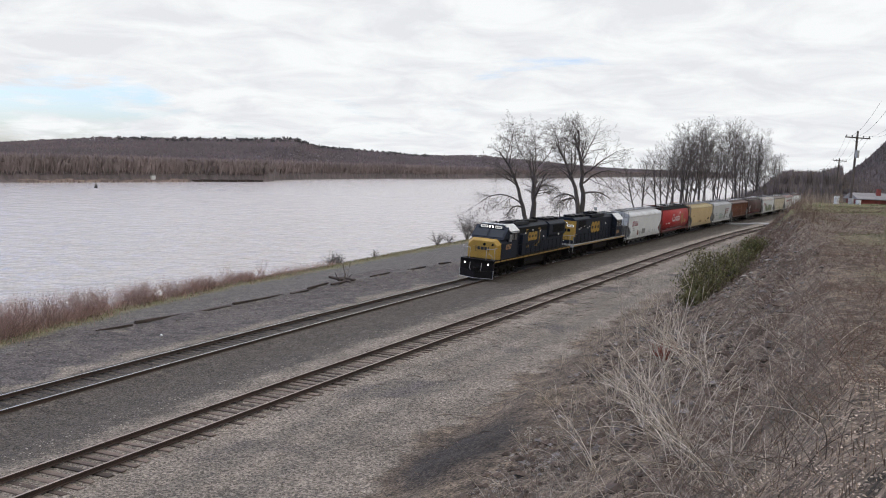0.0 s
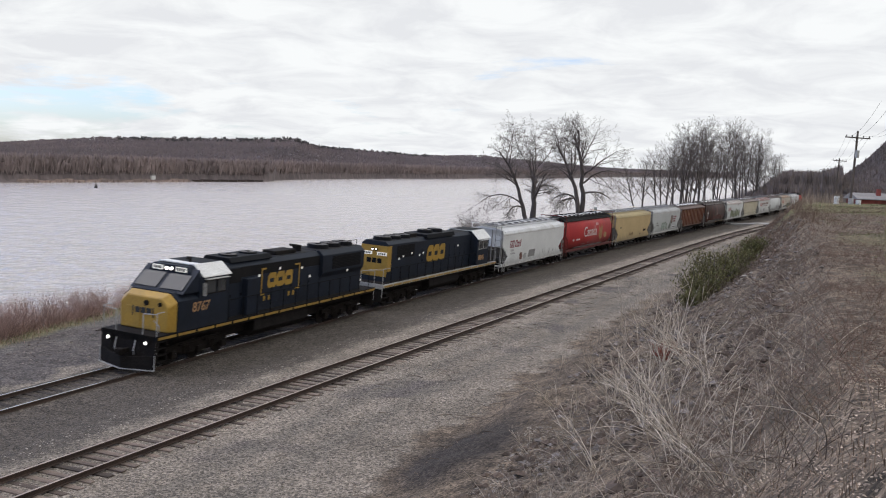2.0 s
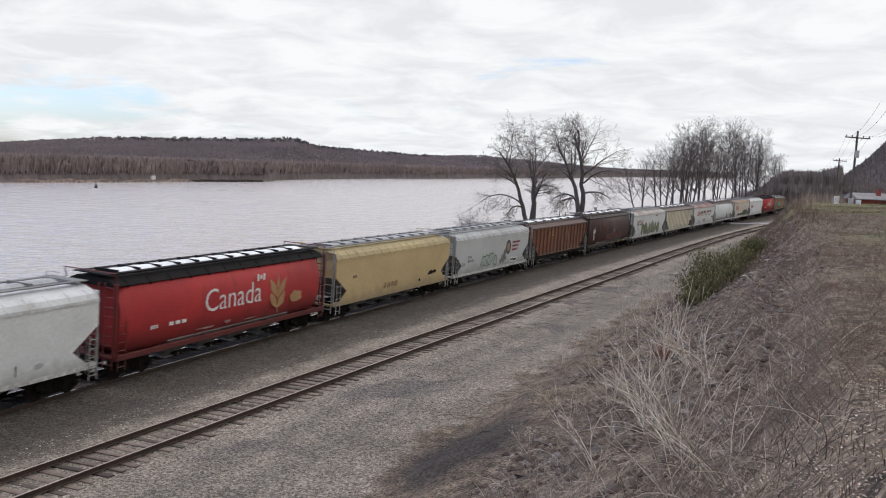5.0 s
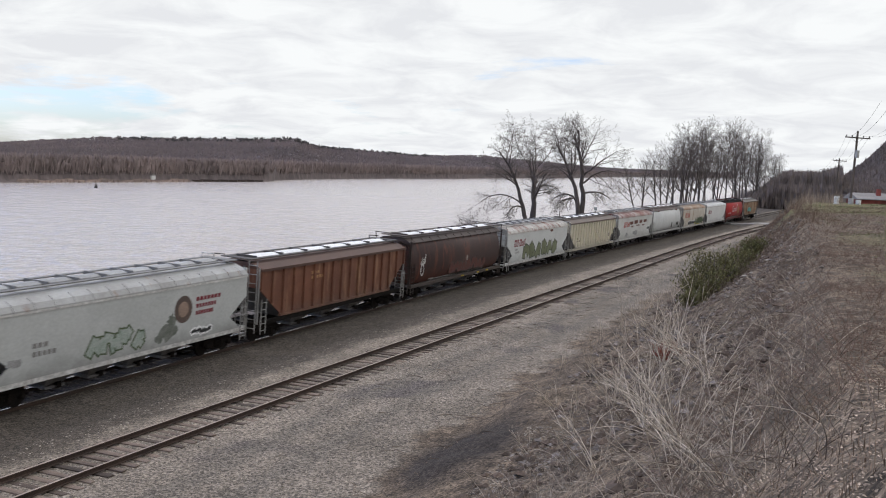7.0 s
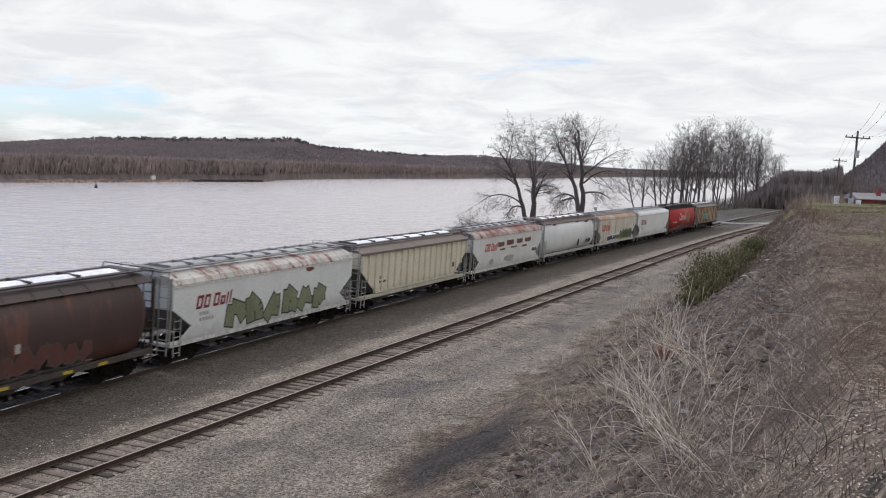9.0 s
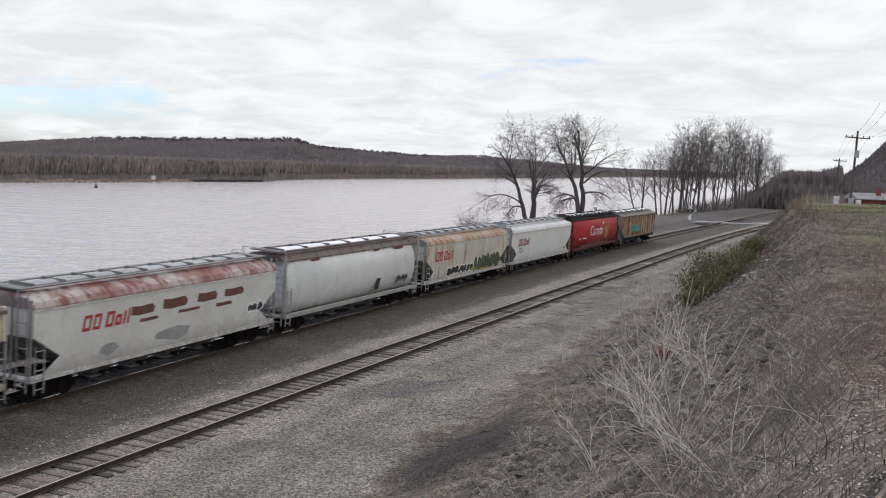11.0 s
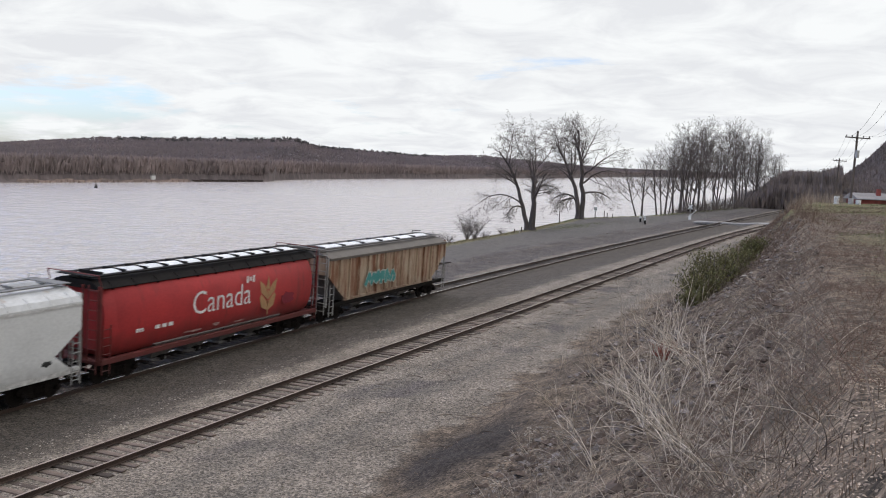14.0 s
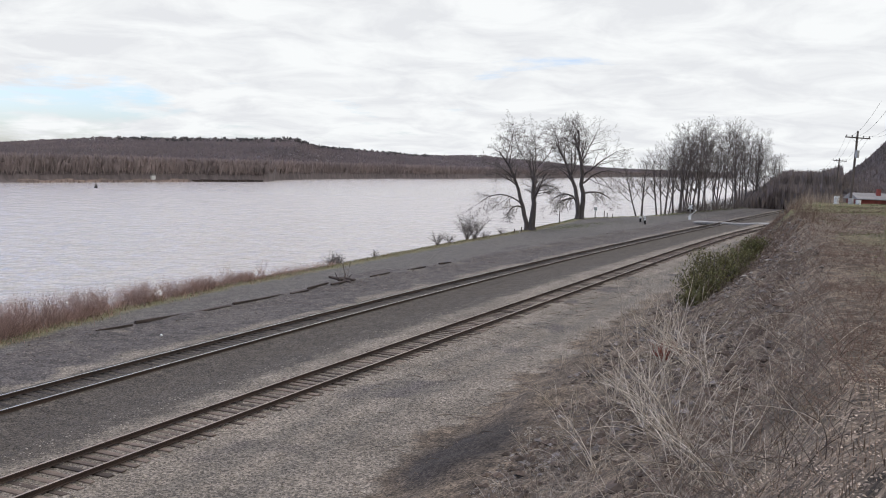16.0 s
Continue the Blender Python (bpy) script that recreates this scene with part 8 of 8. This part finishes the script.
    # small posts and a sign near the water
    for s, d, h in ((137, -26.6, 2.1), (153.2, -25.0, 1.5), (156, -24, 1.5), (158, -24, 1.0), (160.5, -23.6, 0.8), (100.5, -20.4, 0.6), (104, -20.7, 0.7)):
        x, y, z = spot(s, d)
        post = thing("wooden_post", "short dark wooden post at the river's edge", "post", "posts at the river's edge", m=pose(x, y, z))
        bm = bmesh.new()
        cyl(bm, (0, 0, -0.2), (0.03, 0, h), 0.09, 8, 0.075)
        part("post", bm, LOG, post)
    x, y, z = spot(154.5, -25.4)
    sign = thing("notice_sign", "small white notice sign on a post by the river", "sign", m=pose(x, y, z, 0, 0, -20))
    bm = bmesh.new()
    box(bm, -0.04, 0.04, -0.04, 0.04, -0.2, 2.2)
    part("post", bm, SILLGREY, sign)
    bm = bmesh.new()
    box(bm, -0.35, 0.35, -0.06, -0.04, 1.5, 2.2)
    bd = part("board", bm, WHITE, sign)
    bm = bmesh.new()
    for i in range(3):
        box(bm, -0.25, 0.25, -0.066, -0.06, 1.65 + 0.17 * i, 1.73 + 0.17 * i)
    part("writing_bar", bm, FOREST, bd)
    for s, d in ((150, -14.8), (151.5, -14.4), (143, -12.0)):
        x, y, z = spot(s, d)
        st = thing("switch_stand", "small dark track-side stand with a white cap", "switch stand", "track-side stands", m=pose(x, y, z))
        bm = bmesh.new()
        box(bm, -0.16, 0.16, -0.16, 0.16, 0, 0.75)
        part("stand", bm, BLACK, st, bevel=0.02)
        bm = bmesh.new()
        box(bm, -0.2, 0.2, -0.03, 0.03, 0.75, 1.1)
        part("target", bm, WHITE, st)
    # white litter
    for s, d in ((8.5, -5.6), (102, -20.2), (182, -13)):
        x, y, z = spot(s, d)
        lit = thing("litter", "scrap of white litter on the gravel", "litter", "litter", m=pose(x, y, z + 0.03, 20, 10, 30))
        bm = bmesh.new()
        prism(bm, [(-0.07, -0.03), (0.05, -0.03), (0.07, 0.04), (0.0, 0.06), (-0.05, 0.05)], -0.06, 0.06)
        part("scrap", bm, WHITE, lit, bevel=0.02)


def utility_pole(x, y, z0, z1, lean, arms, turn, transformer):
    pole = thing("utility_pole", "weathered wooden utility pole with a crossarm beside the tracks", "utility pole", "utility poles", m=pose(x, y, z0, lean[0], lean[1], turn))
    h = z1 - z0
    bm = bmesh.new()
    cyl(bm, (0, 0, -0.5), (0, 0, h), 0.17, 12, 0.12)
    part("pole", bm, POLEWOOD, pole)
    for zz, w in arms:
        bm = bmesh.new()
        box(bm, -w, w, -0.22, -0.10, h - zz - 0.07, h - zz + 0.07)
        arm = part("crossarm", bm, POLEWOOD, pole)
        for q in (-w + 0.15, -w * 0.45, w * 0.45, w - 0.15):
            bm = bmesh.new()
            cyl(bm, (q, -0.16, h - zz + 0.07), (q, -0.16, h - zz + 0.30), 0.05, 8, 0.07)
            part("insulator", bm, GRATE, arm)
        bm = bmesh.new()
        pipe(bm, [(-w * 0.5, -0.12, h - zz), (0, -0.12, h - zz - 0.6), (w * 0.5, -0.12, h - zz)], 0.02)
        part("brace", bm, GRATE, arm)
    if transformer:
        bm = bmesh.new()
        cyl(bm, (0.0, -0.42, h - 3.3), (0.0, -0.42, h - 2.4), 0.24, 14)
        part("transformer", bm, SILLGREY, pole)
    return pole


def build_east_side():
    utility_pole(50.3, 118.2, 5.0, 15.2, (0, 2.2), [(0.85, 1.6)], 4, True)
    utility_pole(77.8, 190.3, 3.0, 13.2, (0, 3.0), [(0.5, 1.5)], 6, False)
    utility_pole(103.2, 260.6, 2.0, 11.7, (0, 0.5), [(0.5, 1.4)], 6, False)
    for k in (-1.45, -0.7, 0.7, 1.45):
        pts = []
        for (xa, ya, za), (xb, yb, zb) in (((28.5 + k, 60, 14.3), (50.6 + k, 118, 14.6)), ((50.6 + k, 118, 14.6), (78.2 + k, 190, 12.9)), ((78.2 + k, 190, 12.9), (103.2 + k, 260.5, 11.4))):
            for i in range(13):
                f = i / 12
                pts.append(Vector((xa + (xb - xa) * f, ya + (yb - ya) * f, za + (zb - za) * f - 3.2 * f * (1 - f))))
        t = Tubes()
        t.add(pts, 0.012, 0.012, 3)
        tagged(raw("power_line", t.v, t.f, WIRE), "thin dark overhead power line between the poles", "power line", "power lines")
    # red shed with a chimney behind the bank
    shed = thing("shed", "low red shed with a grey roof and chimney", "shed", m=pose(60.5, 127.5, 4.9, 0, 0, -8))
    for x0, x1, y0, y1 in ((-5.6, 5.6, -3.1, -2.95), (-5.6, 5.6, 2.95, 3.1), (-5.6, -5.45, -2.95, 2.95), (5.45, 5.6, -2.95, 2.95)):
        bm = bmesh.new()
        box(bm, x0, x1, y0, y1, -0.3, 1.75)
        part("wall", bm, BRICK_RED, shed)
    for i in range(24):
        bm = bmesh.new()
        box(bm, -5.6 + i * 0.467, -5.6 + i * 0.467 + 0.45, -3.125, -3.1, 0, 1.75)
        part("board", bm, BRICK_RED, shed)
    bm = bmesh.new()
    prism(bm, [(-3.5, 1.7), (3.5, 1.7), (3.5, 1.8), (0, 2.55), (-3.5, 1.8)], -5.95, 5.95)
    part("roof", bm, ROOFGREY, shed)
    bm = bmesh.new()
    box(bm, -3.0, -2.5, -1.5, -1.0, 1.8, 3.1)
    part("chimney", bm, BRICK_RED, shed)
    # pale drums beside the pole
    for dx, h, m_ in ((0, 1.0, WHITE), (1.7, 0.8, SILLGREY), (2.6, 0.6, WHITE)):
        z = ground_at(46.5 + dx, 113.0)
        drum = thing("drum", "pale drum standing in the grass by the pole", "drum", "drums by the pole", m=pose(46.5 + dx, 113.0, z))
        bm = bmesh.new()
        cyl(bm, (0, 0, 0), (0, 0, h), 0.3, 16)
        part("barrel", bm, m_, drum)
        bm = bmesh.new()
        for q in (0.3, 0.66):
            cyl(bm, (0, 0, h * q), (0, 0, h * q + 0.03), 0.315, 16)
        part("hoop", bm, SILLGREY, drum)
    # wooded slope to the north-east and the woods that close the line
    az = np.arange(17, 60, 0.5)
    rows = []
    for rr, f in ((296, 0.0), (299, 0.02), (330, 0.35), (370, 1.0), (430, 1.25), (600, 1.3)):
        zz = -0.5 + 52 * sm(20.9, 31, az) * f + (5.0 * sm(17.8, 20, az) if f else 0)
        rows.append(np.stack([np.sin(np.radians(az)) * rr, np.cos(np.radians(az)) * rr, zz], -1))
    V = np.stack(rows).reshape(-1, 3)
    k = len(az)
    F = [(i * k + j, i * k + j + 1, (i + 1) * k + j + 1, (i + 1) * k + j) for i in range(len(rows) - 1) for j in range(k - 1)]
    tagged(raw("wooded_slope", V.tolist(), F, mat("dark_wooded_slope", (0.135, 0.110, 0.102), (0.090, 0.075, 0.071), s1=0.05, s2=0.8, stretch=(1, 1, 0.3), rough=1.0, bump=0.8), smooth=True), "steep dark wooded slope beyond the tracks", "hillside", kind="structure")
    rng = random.Random(15)
    vs, fs = [], []
    for _ in range(22000):
        a = rng.uniform(17.6, 36)
        rr = rng.uniform(292, 380)
        f = np.interp(rr, [300, 330, 370], [0, 0.35, 1.0])
        lift = 5.0 * float(sm(17.8, 20, a)) if rr > 299 else 0
        z = -1.2 + 52 * float(sm(20.9, 31, a)) * float(f) + 0.7 * lift
        h = rng.uniform(2.4, 4.6) if a > 22.5 else rng.uniform(5.5, 9.5)
        h *= min(1.0, 0.45 + 0.3 * (a - 17.6))
        x, y = math.sin(radians(a)) * rr, math.cos(radians(a)) * rr
        crown(vs, fs, rng, x, y, z, h, rng.uniform(1.3, 2.4))
    # bare brown, lightened in the colour itself for haze at this distance
    tagged(raw("woods", vs, fs, mat("hazed_bare_wood_slope", (0.235, 0.190, 0.172), (0.165, 0.137, 0.125), s1=0.05, s2=1.0, stretch=(1, 1, 0.3), fine=0.12, island=True, spread=0.2, rough=1.0)), "bare brown woods closing the railway line", "woods", kind="stuff")


build_trees()
build_undergrowth()
build_shoreline()
build_wayside()
build_east_side()
build_bank()


def motions():
    for vehicle, s0, half in TRAIN:
        walk(vehicle, [(t / 2, run(s0, half, t / 2)) for t in range(33)])


motions()
